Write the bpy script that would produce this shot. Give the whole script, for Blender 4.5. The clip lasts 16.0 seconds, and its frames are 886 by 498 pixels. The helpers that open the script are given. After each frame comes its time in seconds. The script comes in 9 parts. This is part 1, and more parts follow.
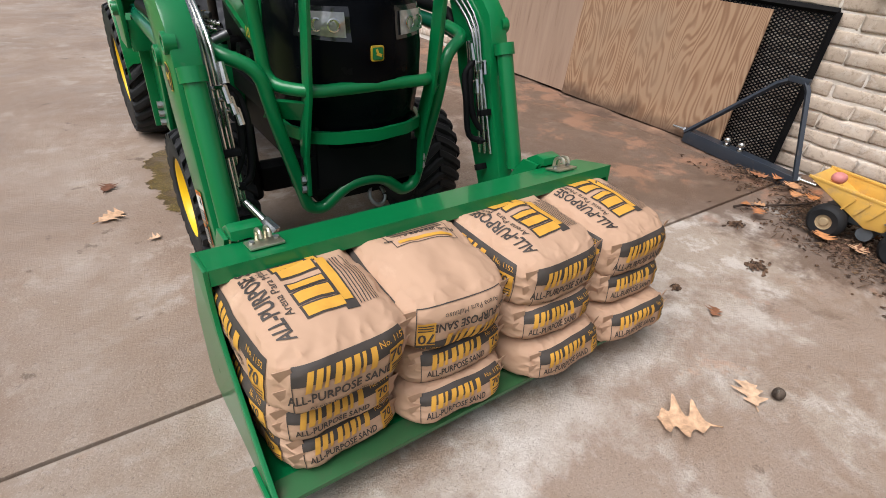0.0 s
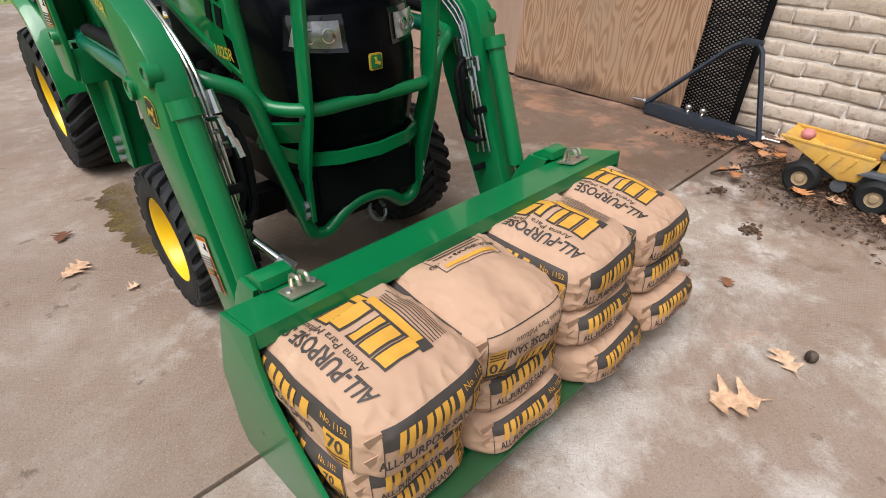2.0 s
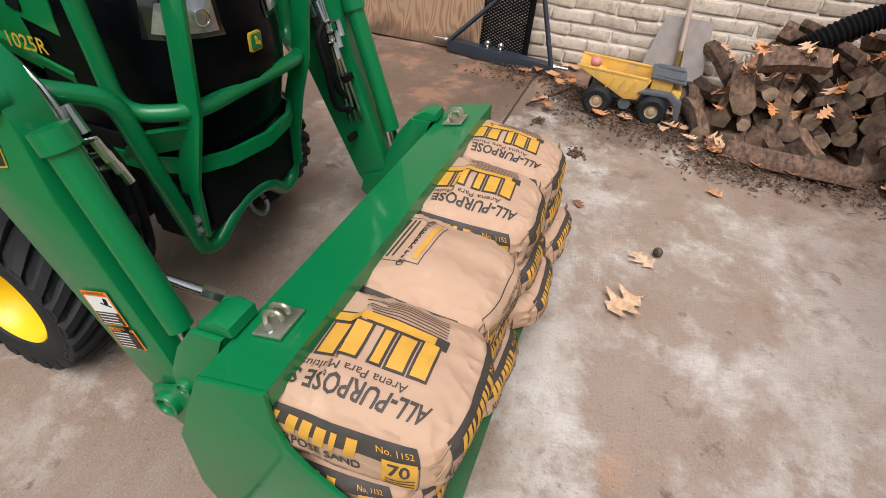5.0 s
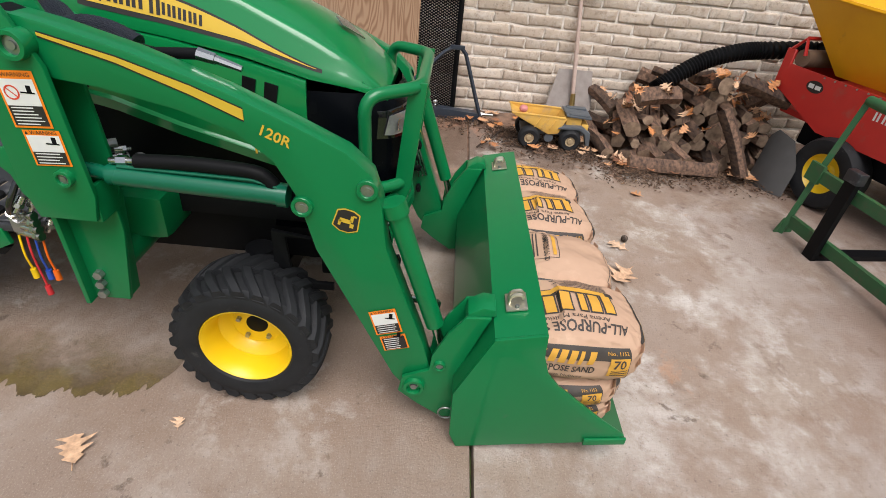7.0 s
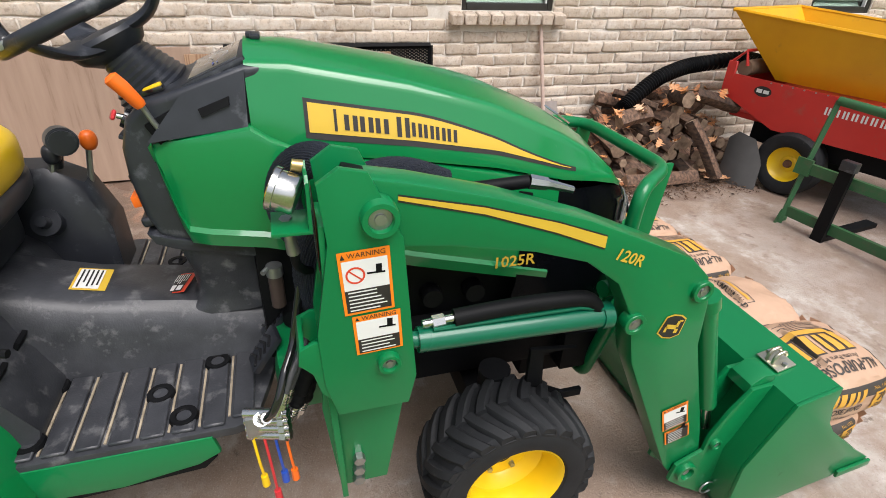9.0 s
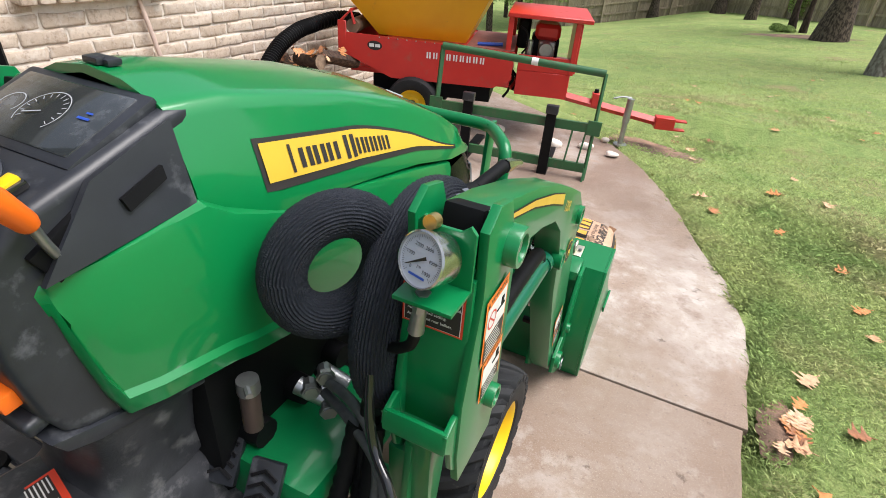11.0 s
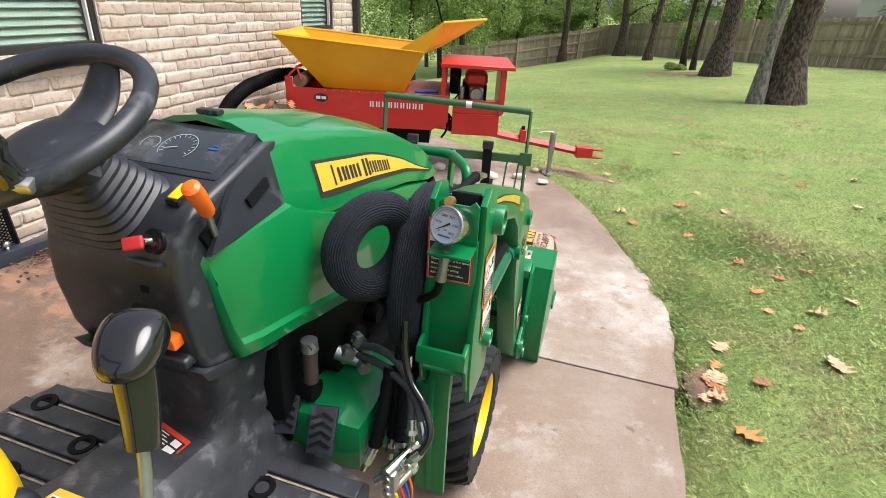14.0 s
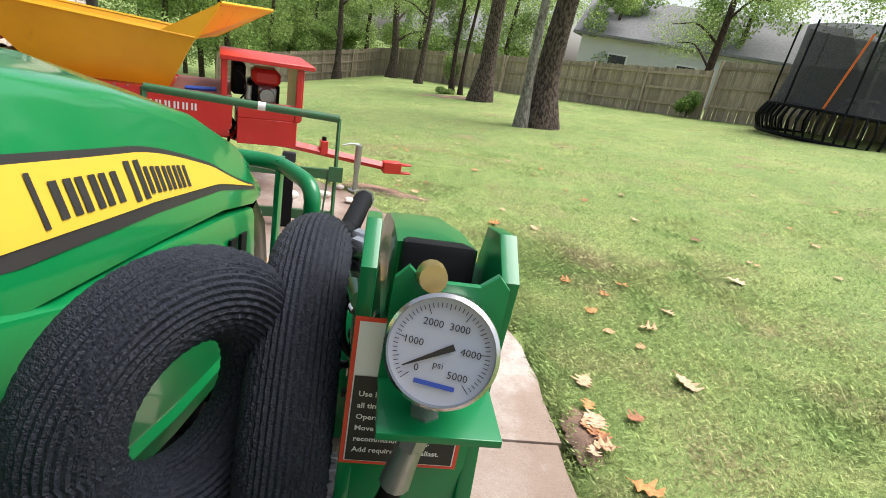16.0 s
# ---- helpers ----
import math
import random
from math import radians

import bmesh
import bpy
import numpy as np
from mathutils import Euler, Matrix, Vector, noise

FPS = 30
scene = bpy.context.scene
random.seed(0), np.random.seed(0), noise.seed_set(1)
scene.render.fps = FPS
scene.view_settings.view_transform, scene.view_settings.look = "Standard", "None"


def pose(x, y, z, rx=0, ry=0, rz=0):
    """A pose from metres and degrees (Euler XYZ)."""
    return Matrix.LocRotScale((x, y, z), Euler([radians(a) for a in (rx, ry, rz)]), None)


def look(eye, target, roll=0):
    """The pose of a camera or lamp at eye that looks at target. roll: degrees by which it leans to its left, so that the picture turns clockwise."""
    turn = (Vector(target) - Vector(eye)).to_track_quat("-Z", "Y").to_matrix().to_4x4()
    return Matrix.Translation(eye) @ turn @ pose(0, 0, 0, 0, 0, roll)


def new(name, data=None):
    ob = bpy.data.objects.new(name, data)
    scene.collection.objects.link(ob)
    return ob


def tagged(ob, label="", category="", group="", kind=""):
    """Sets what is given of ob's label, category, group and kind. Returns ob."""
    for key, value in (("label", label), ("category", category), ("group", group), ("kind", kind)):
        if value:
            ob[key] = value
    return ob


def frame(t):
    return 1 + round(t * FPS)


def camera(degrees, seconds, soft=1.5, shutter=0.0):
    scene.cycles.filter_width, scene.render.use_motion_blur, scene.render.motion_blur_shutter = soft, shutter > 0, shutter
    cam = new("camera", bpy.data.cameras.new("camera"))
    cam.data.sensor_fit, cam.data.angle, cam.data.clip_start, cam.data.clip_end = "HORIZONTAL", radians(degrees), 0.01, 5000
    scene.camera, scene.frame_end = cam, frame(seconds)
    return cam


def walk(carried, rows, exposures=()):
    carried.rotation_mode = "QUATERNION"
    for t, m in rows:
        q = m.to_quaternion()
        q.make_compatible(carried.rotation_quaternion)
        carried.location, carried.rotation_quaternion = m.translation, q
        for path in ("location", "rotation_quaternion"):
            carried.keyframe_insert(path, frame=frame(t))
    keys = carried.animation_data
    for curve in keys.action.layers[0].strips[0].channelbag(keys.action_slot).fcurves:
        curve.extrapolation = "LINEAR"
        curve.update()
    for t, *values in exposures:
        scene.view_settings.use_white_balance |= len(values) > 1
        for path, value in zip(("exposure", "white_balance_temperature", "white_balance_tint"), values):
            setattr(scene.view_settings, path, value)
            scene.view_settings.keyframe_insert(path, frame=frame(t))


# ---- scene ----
cam = camera(80.3, 16.0, soft=0.9)
EXPOSURES = [(0.0, 0.30), (4.2, 0.28), (6.3, 0.24), (8.2, 0.32), (10.3, 0.74), (13.5, 0.79), (16.0, 0.96)]
PATH = [
    (0, (-0.74, -1.048, 1.127), (0.271, 0.309, 0.061), 4.4),
    (0.5, (-0.736, -1.042, 1.124), (0.294, 0.302, 0.06), 4.7),
    (1, (-0.748, -1.001, 1.116), (0.276, 0.326, 0.025), 4.3),
    (1.5, (-0.798, -0.884, 1.12), (0.274, 0.383, 0.004), 3.1),
    (2, (-0.848, -0.817, 1.133), (0.311, 0.389, 0.036), 0.6),
    (2.5, (-0.861, -0.819, 1.135), (0.353, 0.341, 0.047), -1.0),
    (3, (-0.862, -0.815, 1.136), (0.385, 0.299, 0.039), -1.7),
    (3.5, (-0.859, -0.758, 1.117), (0.424, 0.244, -0.044), -0.1),
    (4, (-0.847, -0.668, 1.105), (0.465, 0.158, -0.159), 2.0),
    (4.2, (-0.844, -0.62, 1.1), (0.484, 0.119, -0.2), 3.3),
    (6.3, (-1.425, -0.175, 1.394), (0.249, -0.1, 0.302), 5.4),
    (6.5, (-1.473, -0.09, 1.389), (0.205, -0.05, 0.301), 5.7),
    (7, (-1.656, 0.236, 1.427), (0.012, 0.204, 0.324), 5.8),
    (7.5, (-1.687, 0.535, 1.471), (-0.004, 0.421, 0.395), 4.8),
    (8, (-1.59, 0.827, 1.483), (0.11, 0.643, 0.447), 3.7),
    (8.2, (-1.558, 0.935, 1.485), (0.148, 0.726, 0.463), 3.2),
    (10.3, (-0.755, 1.626, 1.481), (0.3, 0.27, 0.457), 3.7),
    (10.5, (-0.724, 1.678, 1.481), (0.184, 0.221, 0.455), 4.0),
    (11, (-0.721, 1.769, 1.476), (-0.028, 0.202, 0.446), 4.8),
    (11.5, (-0.817, 1.812, 1.49), (-0.102, 0.205, 0.539), 4.6),
    (12, (-0.823, 1.909, 1.508), (-0.08, 0.276, 0.625), 3.9),
    (12.5, (-0.779, 2.066, 1.517), (-0.079, 0.402, 0.658), 2.9),
    (13, (-0.755, 2.115, 1.527), (-0.116, 0.425, 0.671), 2.7),
    (13.5, (-0.744, 2.133, 1.526), (-0.169, 0.425, 0.659), 2.9),
    (14, (-0.737, 2.152, 1.524), (-0.221, 0.427, 0.653), 3.3),
    (14.5, (-0.732, 2.116, 1.511), (-0.271, 0.384, 0.624), 4.1),
    (15, (-0.643, 1.961, 1.476), (-0.269, 0.207, 0.591), 5.1),
    (15.5, (-0.516, 1.72, 1.399), (-0.445, -0.109, 0.593), 7.6),
    (16, (-0.434, 1.573, 1.318), (-0.713, -0.271, 0.595), 10.2),
]
walk(cam, [(t, look(eye, target, roll)) for t, eye, target, roll in PATH], EXPOSURES)

# ---- world, sun, exposure ----
world = bpy.data.worlds.new("overcast_sky")
scene.world = world
world.use_nodes = True
wn = world.node_tree
sky = wn.nodes.new("ShaderNodeTexSky")
sky.sky_type = "NISHITA"
sky.sun_disc = False
sky.sun_elevation, sky.sun_rotation = radians(61), radians(256)
sky.air_density, sky.dust_density, sky.ozone_density = 1.0, 4.0, 1.0
soften = wn.nodes.new("ShaderNodeHueSaturation")
soften.inputs["Saturation"].default_value = 0.55
wn.links.new(sky.outputs[0], soften.inputs["Color"])
wn.links.new(soften.outputs[0], wn.nodes["Background"].inputs[0])
wn.nodes["Background"].inputs[1].default_value = 0.125
sun_data = bpy.data.lights.new("sun", "SUN")
sun_data.energy, sun_data.angle, sun_data.color = 2.5, radians(45), (1.0, 0.965, 0.98)
sun = new("sun", sun_data)
sun.matrix_basis = look((-6.4, -1.6, 12), (0, 0, 0))

# ---- materials ----
def material(name, colour, colour2=None, rough=0.5, metal=0.0, scale=6.0, amount=0.5, bump=0.0, bump_scale=60.0,
             dust=None, dust_amount=0.0, dust_scale=4.0, coat=0.0, rand=0.0, stretch=(1, 1, 1), rough_var=0.1, spec=0.5):
    """Two-colour noise, a dust layer, fine relief; coordinates in metres."""
    m = bpy.data.materials.new(name)
    m.use_nodes = True
    t = m.node_tree
    b = t.nodes["Principled BSDF"]
    geo = t.nodes.new("ShaderNodeNewGeometry")
    mp = t.nodes.new("ShaderNodeMapping")
    mp.inputs["Scale"].default_value = stretch
    t.links.new(geo.outputs["Position"], mp.inputs[0])
    colour2 = colour2 or tuple(0.75 * c for c in colour)

    def noise_tex(s, detail, rough_n=0.55):
        n = t.nodes.new("ShaderNodeTexNoise")
        n.inputs["Scale"].default_value, n.inputs["Detail"].default_value, n.inputs["Roughness"].default_value = s, detail, rough_n
        t.links.new(mp.outputs[0], n.inputs["Vector"])
        return n

    def ramp(src, lo, hi):
        r = t.nodes.new("ShaderNodeMapRange")
        r.inputs["From Min"].default_value, r.inputs["From Max"].default_value = lo, hi
        t.links.new(src, r.inputs[0])
        return r.outputs[0]

    def mix(f, a, b_):
        x = t.nodes.new("ShaderNodeMix")
        x.data_type = "RGBA"
        for sock, val in ((x.inputs[0], f), (x.inputs[6], a), (x.inputs[7], b_)):
            if isinstance(val, (int, float)):
                sock.default_value = val
            elif isinstance(val, tuple):
                sock.default_value = (*val[:3], 1)
            else:
                t.links.new(val, sock)
        return x.outputs[2]

    n1 = noise_tex(scale, 6)
    f = ramp(n1.outputs[0], 0.5 - 0.5 * (1.05 - amount), 0.5 + 0.5 * (1.05 - amount))
    col = mix(f, colour, colour2)
    if rand:
        info = t.nodes.new("ShaderNodeObjectInfo")
        isl = t.nodes.new("ShaderNodeNewGeometry")
        add = t.nodes.new("ShaderNodeMath")
        add.operation = "ADD"
        t.links.new(info.outputs["Random"], add.inputs[0])
        t.links.new(isl.outputs["Random Per Island"], add.inputs[1])
        fr = t.nodes.new("ShaderNodeMath")
        fr.operation = "FRACT"
        t.links.new(add.outputs[0], fr.inputs[0])
        hs = t.nodes.new("ShaderNodeHueSaturation")
        t.links.new(col, hs.inputs["Color"])
        mr = t.nodes.new("ShaderNodeMapRange")
        mr.inputs["To Min"].default_value, mr.inputs["To Max"].default_value = 1 - rand, 1 + rand
        t.links.new(fr.outputs[0], mr.inputs[0])
        t.links.new(mr.outputs[0], hs.inputs["Value"])
        col = hs.outputs[0]
    rsock = None
    if dust:
        n2 = noise_tex(dust_scale, 8, 0.65)
        fd = ramp(n2.outputs[0], 0.72 - 0.45 * dust_amount, 0.78)
        col = mix(fd, col, dust)
        rm = t.nodes.new("ShaderNodeMapRange")
        rm.inputs["To Min"].default_value, rm.inputs["To Max"].default_value = rough, min(1, rough + 0.35)
        t.links.new(fd, rm.inputs[0])
        rsock = rm.outputs[0]
    else:
        rm = t.nodes.new("ShaderNodeMapRange")
        rm.inputs["To Min"].default_value, rm.inputs["To Max"].default_value = max(0.03, rough - rough_var), min(1, rough + rough_var)
        t.links.new(n1.outputs[0], rm.inputs[0])
        rsock = rm.outputs[0]
    t.links.new(col, b.inputs["Base Color"])
    t.links.new(rsock, b.inputs["Roughness"])
    b.inputs["Metallic"].default_value = metal
    b.inputs["Coat Weight"].default_value = coat
    b.inputs["Coat Roughness"].default_value = 0.06
    b.inputs["Specular IOR Level"].default_value = spec
    if bump:
        nb = noise_tex(bump_scale, 4)
        bp = t.nodes.new("ShaderNodeBump")
        bp.inputs["Strength"].default_value, bp.inputs["Distance"].default_value = min(1, bump * 2), 0.01 * bump
        t.links.new(nb.outputs[0], bp.inputs["Height"])
        t.links.new(bp.outputs[0], b.inputs["Normal"])
    return m


M_GREEN = material("green_paint", (0.002, 0.168, 0.050), (0.002, 0.145, 0.044), 0.34, scale=3, amount=0.4, coat=0.35, spec=0.3,
                   dust=(0.05, 0.15, 0.07), dust_amount=0.05, dust_scale=9, bump=0.03, bump_scale=180)
M_HOOD = material("hood_green_plastic", (0.002, 0.190, 0.049), (0.002, 0.170, 0.045), 0.32, scale=2, amount=0.4, coat=0.8, spec=0.3, rough_var=0.08, dust=(0.05, 0.19, 0.08), dust_amount=0.04, dust_scale=10, bump=0.015, bump_scale=90)
M_GREEN_D = material("dark_cylinder_green", (0.003, 0.12, 0.062), (0.003, 0.09, 0.048), 0.3, scale=4, amount=0.4, coat=0.4, spec=0.3)
M_OLDGREEN = material("weathered_green_paint", (0.02, 0.12, 0.04), (0.03, 0.09, 0.035), 0.5, scale=9, amount=0.6, dust=(0.09, 0.1, 0.06), dust_amount=0.4, dust_scale=14)
M_YELLOW = material("yellow_paint", (0.80, 0.53, 0.008), (0.74, 0.47, 0.008), 0.34, scale=5, amount=0.4, dust=(0.45, 0.3, 0.08), dust_amount=0.10, dust_scale=12)
M_DECAL_Y = material("yellow_decal", (0.638, 0.421, 0.040), (0.588, 0.382, 0.040), 0.35, scale=20, amount=0.3)
M_BLACK = material("black_plastic", (0.0155, 0.0175, 0.0225), (0.025, 0.028, 0.035), 0.38, scale=14, amount=0.6,
                   dust=(0.125, 0.132, 0.145), dust_amount=0.32, dust_scale=15, bump=0.08, bump_scale=240, spec=0.5)
M_GRILLE = material("black_grille_plastic", (0.0015, 0.002, 0.003), (0.0025, 0.003, 0.004), 0.24, scale=14, amount=0.6, bump=0.03, bump_scale=240, spec=0.07)
M_BLACK_G = material("glossy_black", (0.008, 0.008, 0.009), (0.012, 0.012, 0.013), 0.12, scale=10, amount=0.3, coat=0.5)
M_MATTE = material("matte_black", (0.0035, 0.0037, 0.0045), (0.007, 0.0073, 0.008), 0.55, spec=0.12, scale=8, amount=0.5, bump=0.1, bump_scale=120)
M_RUBBER = material("tyre_rubber", (0.011, 0.0118, 0.013), (0.019, 0.020, 0.022), 0.65, scale=12, amount=0.6,
                    dust=(0.07, 0.068, 0.064), dust_amount=0.22, dust_scale=26, bump=0.12, bump_scale=160, spec=0.25)
M_CHROME = material("zinc_steel", (0.62, 0.62, 0.6), (0.5, 0.5, 0.48), 0.22, metal=1.0, scale=30, amount=0.4)
M_GALV = material("galvanised_steel", (0.42, 0.43, 0.43), (0.3, 0.31, 0.31), 0.4, metal=0.9, scale=24, amount=0.6)
M_BRASS = material("brass", (0.55, 0.40, 0.16), (0.42, 0.3, 0.12), 0.35, metal=0.9, scale=30, amount=0.4)
M_ORANGE = material("orange_plastic", (0.85, 0.16, 0.012), (0.75, 0.13, 0.01), 0.35, scale=20, amount=0.3)
M_REDP = material("red_plastic", (0.6, 0.03, 0.04), (0.5, 0.03, 0.035), 0.35, scale=20, amount=0.3)
M_BLUEP = material("blue_plastic", (0.02, 0.08, 0.42), (0.02, 0.06, 0.35), 0.35, scale=20, amount=0.3)
M_WHITE = material("white_decal", (0.72, 0.72, 0.70), (0.66, 0.66, 0.64), 0.4, scale=20, amount=0.3)
M_LORANGE = material("orange_decal", (0.85, 0.22, 0.01), (0.8, 0.2, 0.01), 0.4, scale=20, amount=0.3)
M_LRED = material("red_decal", (0.65, 0.05, 0.02), (0.6, 0.05, 0.02), 0.4, scale=20, amount=0.3)
M_INK = material("black_ink", (0.015, 0.013, 0.012), (0.022, 0.019, 0.017), 0.55, scale=60, amount=0.4)
M_PAPER = material("kraft_paper", (0.51, 0.335, 0.228), (0.44, 0.283, 0.19), 0.7, scale=4, amount=0.5,
                   dust=(0.57, 0.395, 0.28), dust_amount=0.3, dust_scale=11, bump=0.16, bump_scale=22, stretch=(1, 0.5, 1), spec=0.3)
M_BAGYEL = material("yellow_print", (0.66, 0.35, 0.045), (0.56, 0.29, 0.04), 0.65, scale=30, amount=0.5)
M_BAGINK = material("dark_print", (0.035, 0.03, 0.027), (0.06, 0.048, 0.04), 0.65, scale=40, amount=0.5)
M_RED = material("red_paint", (0.56, 0.028, 0.022), (0.46, 0.024, 0.02), 0.38, scale=5, amount=0.5, dust=(0.35, 0.09, 0.06), dust_amount=0.3, dust_scale=8)
M_HOPPER = material("hopper_yellow", (0.76, 0.38, 0.006), (0.66, 0.31, 0.006), 0.42, scale=4, amount=0.5, dust=(0.42, 0.22, 0.04), dust_amount=0.25, dust_scale=7)
M_MESHBAG = material("woven_hose_sleeve", (0.007, 0.0095, 0.016), (0.013, 0.017, 0.026), 0.5, spec=0.3, scale=40, amount=0.6, bump=0.4, bump_scale=420)
# the grey-blue dust layer is sky glare put into the glass colour
M_GLASS_D = material("dark_display_glass", (0.02, 0.025, 0.028), (0.03, 0.034, 0.036), 0.08, scale=5, amount=0.3, coat=0.6, dust=(0.15, 0.16, 0.175), dust_amount=0.5, dust_scale=9)
M_LENS = material("headlight_lens", (0.42, 0.43, 0.42), (0.2, 0.2, 0.2), 0.12, metal=0.4, scale=22, amount=0.7, coat=1.0)
M_GAUGE = material("gauge_face", (0.37, 0.41, 0.50), (0.35, 0.39, 0.48), 0.15, scale=5, amount=0.2)
M_BARK = material("tree_bark", (0.115, 0.088, 0.07), (0.035, 0.027, 0.022), 0.9, scale=22, amount=0.9, dust=(0.40, 0.41, 0.37), dust_amount=0.16, dust_scale=13, bump=1.0, bump_scale=30, stretch=(1, 1, 0.4), spec=0.15)
M_BARK_D = material("dark_bark", (0.07, 0.05, 0.04), (0.025, 0.018, 0.015), 0.9, scale=22, amount=0.8, bump=0.9, bump_scale=30, stretch=(1, 1, 0.3), spec=0.15)
M_BARK_P = material("pale_lichened_bark", (0.24, 0.225, 0.2), (0.11, 0.095, 0.08), 0.9, scale=18, amount=0.9, dust=(0.42, 0.43, 0.39), dust_amount=0.35, dust_scale=9, bump=0.8, bump_scale=30, stretch=(1, 1, 0.5), spec=0.15)
M_LOG = material("split_log", (0.16, 0.092, 0.058), (0.045, 0.027, 0.019), 0.85, scale=48, amount=0.75, rand=0.6, stretch=(0.35, 1, 1), bump=0.6, bump_scale=50)
M_LOGEND = material("log_end_grain", (0.26, 0.18, 0.12), (0.12, 0.08, 0.053), 0.85, scale=26, amount=0.7, rand=0.3, bump=0.4, bump_scale=60)
M_FENCE = material("weathered_fence_wood", (0.42, 0.345, 0.26), (0.28, 0.22, 0.16), 0.85, scale=5, amount=0.7, rand=0.25, stretch=(4, 4, 0.5), bump=0.4, bump_scale=30, dust=(0.32, 0.24, 0.16), dust_amount=0.3, dust_scale=1.2)
def foliage(name, c1, c2, scale, rand, upright, dry=None):
    """Thin leaves: colour varies leaf by leaf and in patches; light passes through."""
    m = bpy.data.materials.new(name)
    m.use_nodes = True
    t = m.node_tree
    out = t.nodes["Material Output"]
    t.nodes.remove(t.nodes["Principled BSDF"])
    geo = t.nodes.new("ShaderNodeNewGeometry")
    n = t.nodes.new("ShaderNodeTexNoise")
    n.inputs["Scale"].default_value, n.inputs["Detail"].default_value = scale, 5
    t.links.new(geo.outputs["Position"], n.inputs[0])
    r = t.nodes.new("ShaderNodeMapRange")
    r.inputs[1].default_value, r.inputs[2].default_value = 0.35, 0.65
    t.links.new(n.outputs[0], r.inputs[0])
    x = t.nodes.new("ShaderNodeMix")
    x.data_type = "RGBA"
    t.links.new(r.outputs[0], x.inputs[0])
    x.inputs[6].default_value, x.inputs[7].default_value = (*c1, 1), (*c2, 1)
    col = x.outputs[2]
    if dry:
        n2 = t.nodes.new("ShaderNodeTexNoise")
        n2.inputs["Scale"].default_value, n2.inputs["Detail"].default_value = 1.3, 8
        t.links.new(geo.outputs["Position"], n2.inputs[0])
        r2 = t.nodes.new("ShaderNodeMapRange")
        r2.inputs[1].default_value, r2.inputs[2].default_value, r2.inputs[4].default_value = 0.50, 0.66, 0.8
        t.links.new(n2.outputs[0], r2.inputs[0])
        y = t.nodes.new("ShaderNodeMix")
        y.data_type = "RGBA"
        t.links.new(r2.outputs[0], y.inputs[0])
        t.links.new(col, y.inputs[6])
        y.inputs[7].default_value = (*dry, 1)
        col = y.outputs[2]
    hs = t.nodes.new("ShaderNodeHueSaturation")
    v = t.nodes.new("ShaderNodeMapRange")
    v.inputs[3].default_value, v.inputs[4].default_value = 1 - rand, 1 + rand
    t.links.new(geo.outputs["Random Per Island"], v.inputs[0])
    t.links.new(v.outputs[0], hs.inputs["Value"])
    t.links.new(col, hs.inputs["Color"])
    d, tr = t.nodes.new("ShaderNodeBsdfDiffuse"), t.nodes.new("ShaderNodeBsdfTranslucent")
    t.links.new(hs.outputs[0], d.inputs[0])
    t.links.new(hs.outputs[0], tr.inputs[0])
    if upright:
        up = t.nodes.new("ShaderNodeCombineXYZ")
        up.inputs[2].default_value = 1.0
        mixn = t.nodes.new("ShaderNodeMix")
        mixn.data_type = "VECTOR"
        mixn.inputs[0].default_value = upright
        t.links.new(geo.outputs["Normal"], mixn.inputs[4])
        t.links.new(up.outputs[0], mixn.inputs[5])
        t.links.new(mixn.outputs[1], d.inputs["Normal"])
    ms = t.nodes.new("ShaderNodeMixShader")
    ms.inputs[0].default_value = 0.45
    t.links.new(d.outputs[0], ms.inputs[1])
    t.links.new(tr.outputs[0], ms.inputs[2])
    t.links.new(ms.outputs[0], out.inputs[0])
    return m


M_LEAF_G = foliage("tree_leaf", (0.20, 0.31, 0.09), (0.40, 0.50, 0.19), 0.5, 0.45, 0.0)


def dry_leaf_material():
    """Fallen leaves: tan, orange and brown ones, veined and blotched."""
    m = material("dry_leaf", (0.5, 0.3, 0.16), (0.4, 0.2, 0.1), 0.7, scale=40, amount=0.7, bump=0.3, bump_scale=120, spec=0.3)
    t = m.node_tree
    b = t.nodes["Principled BSDF"]
    info, ramp = t.nodes.new("ShaderNodeObjectInfo"), t.nodes.new("ShaderNodeValToRGB")
    e = ramp.color_ramp.elements
    e[0].position, e[0].color = 0.0, (0.66, 0.45, 0.30, 1)
    e[1].position, e[1].color = 1.0, (0.16, 0.07, 0.04, 1)
    for pos, c in ((0.35, (0.58, 0.34, 0.19, 1)), (0.6, (0.60, 0.24, 0.08, 1)), (0.82, (0.36, 0.16, 0.08, 1))):
        e.new(pos).color = c
    t.links.new(info.outputs["Random"], ramp.inputs[0])
    x = t.nodes.new("ShaderNodeMix")
    x.data_type, x.blend_type = "RGBA", "MULTIPLY"
    x.inputs[0].default_value = 1.0
    n = t.nodes.new("ShaderNodeTexNoise")
    n.inputs["Scale"].default_value, n.inputs["Detail"].default_value = 55, 5
    g = t.nodes.new("ShaderNodeNewGeometry")
    t.links.new(g.outputs["Position"], n.inputs[0])
    r = t.nodes.new("ShaderNodeMapRange")
    r.inputs[1].default_value, r.inputs[2].default_value, r.inputs[3].default_value, r.inputs[4].default_value = 0.3, 0.7, 0.65, 1.15
    t.links.new(n.outputs[0], r.inputs[0])
    t.links.new(ramp.outputs[0], x.inputs[6])
    t.links.new(r.outputs[0], x.inputs[7])
    t.links.new(x.outputs[2], b.inputs["Base Color"])
    return m


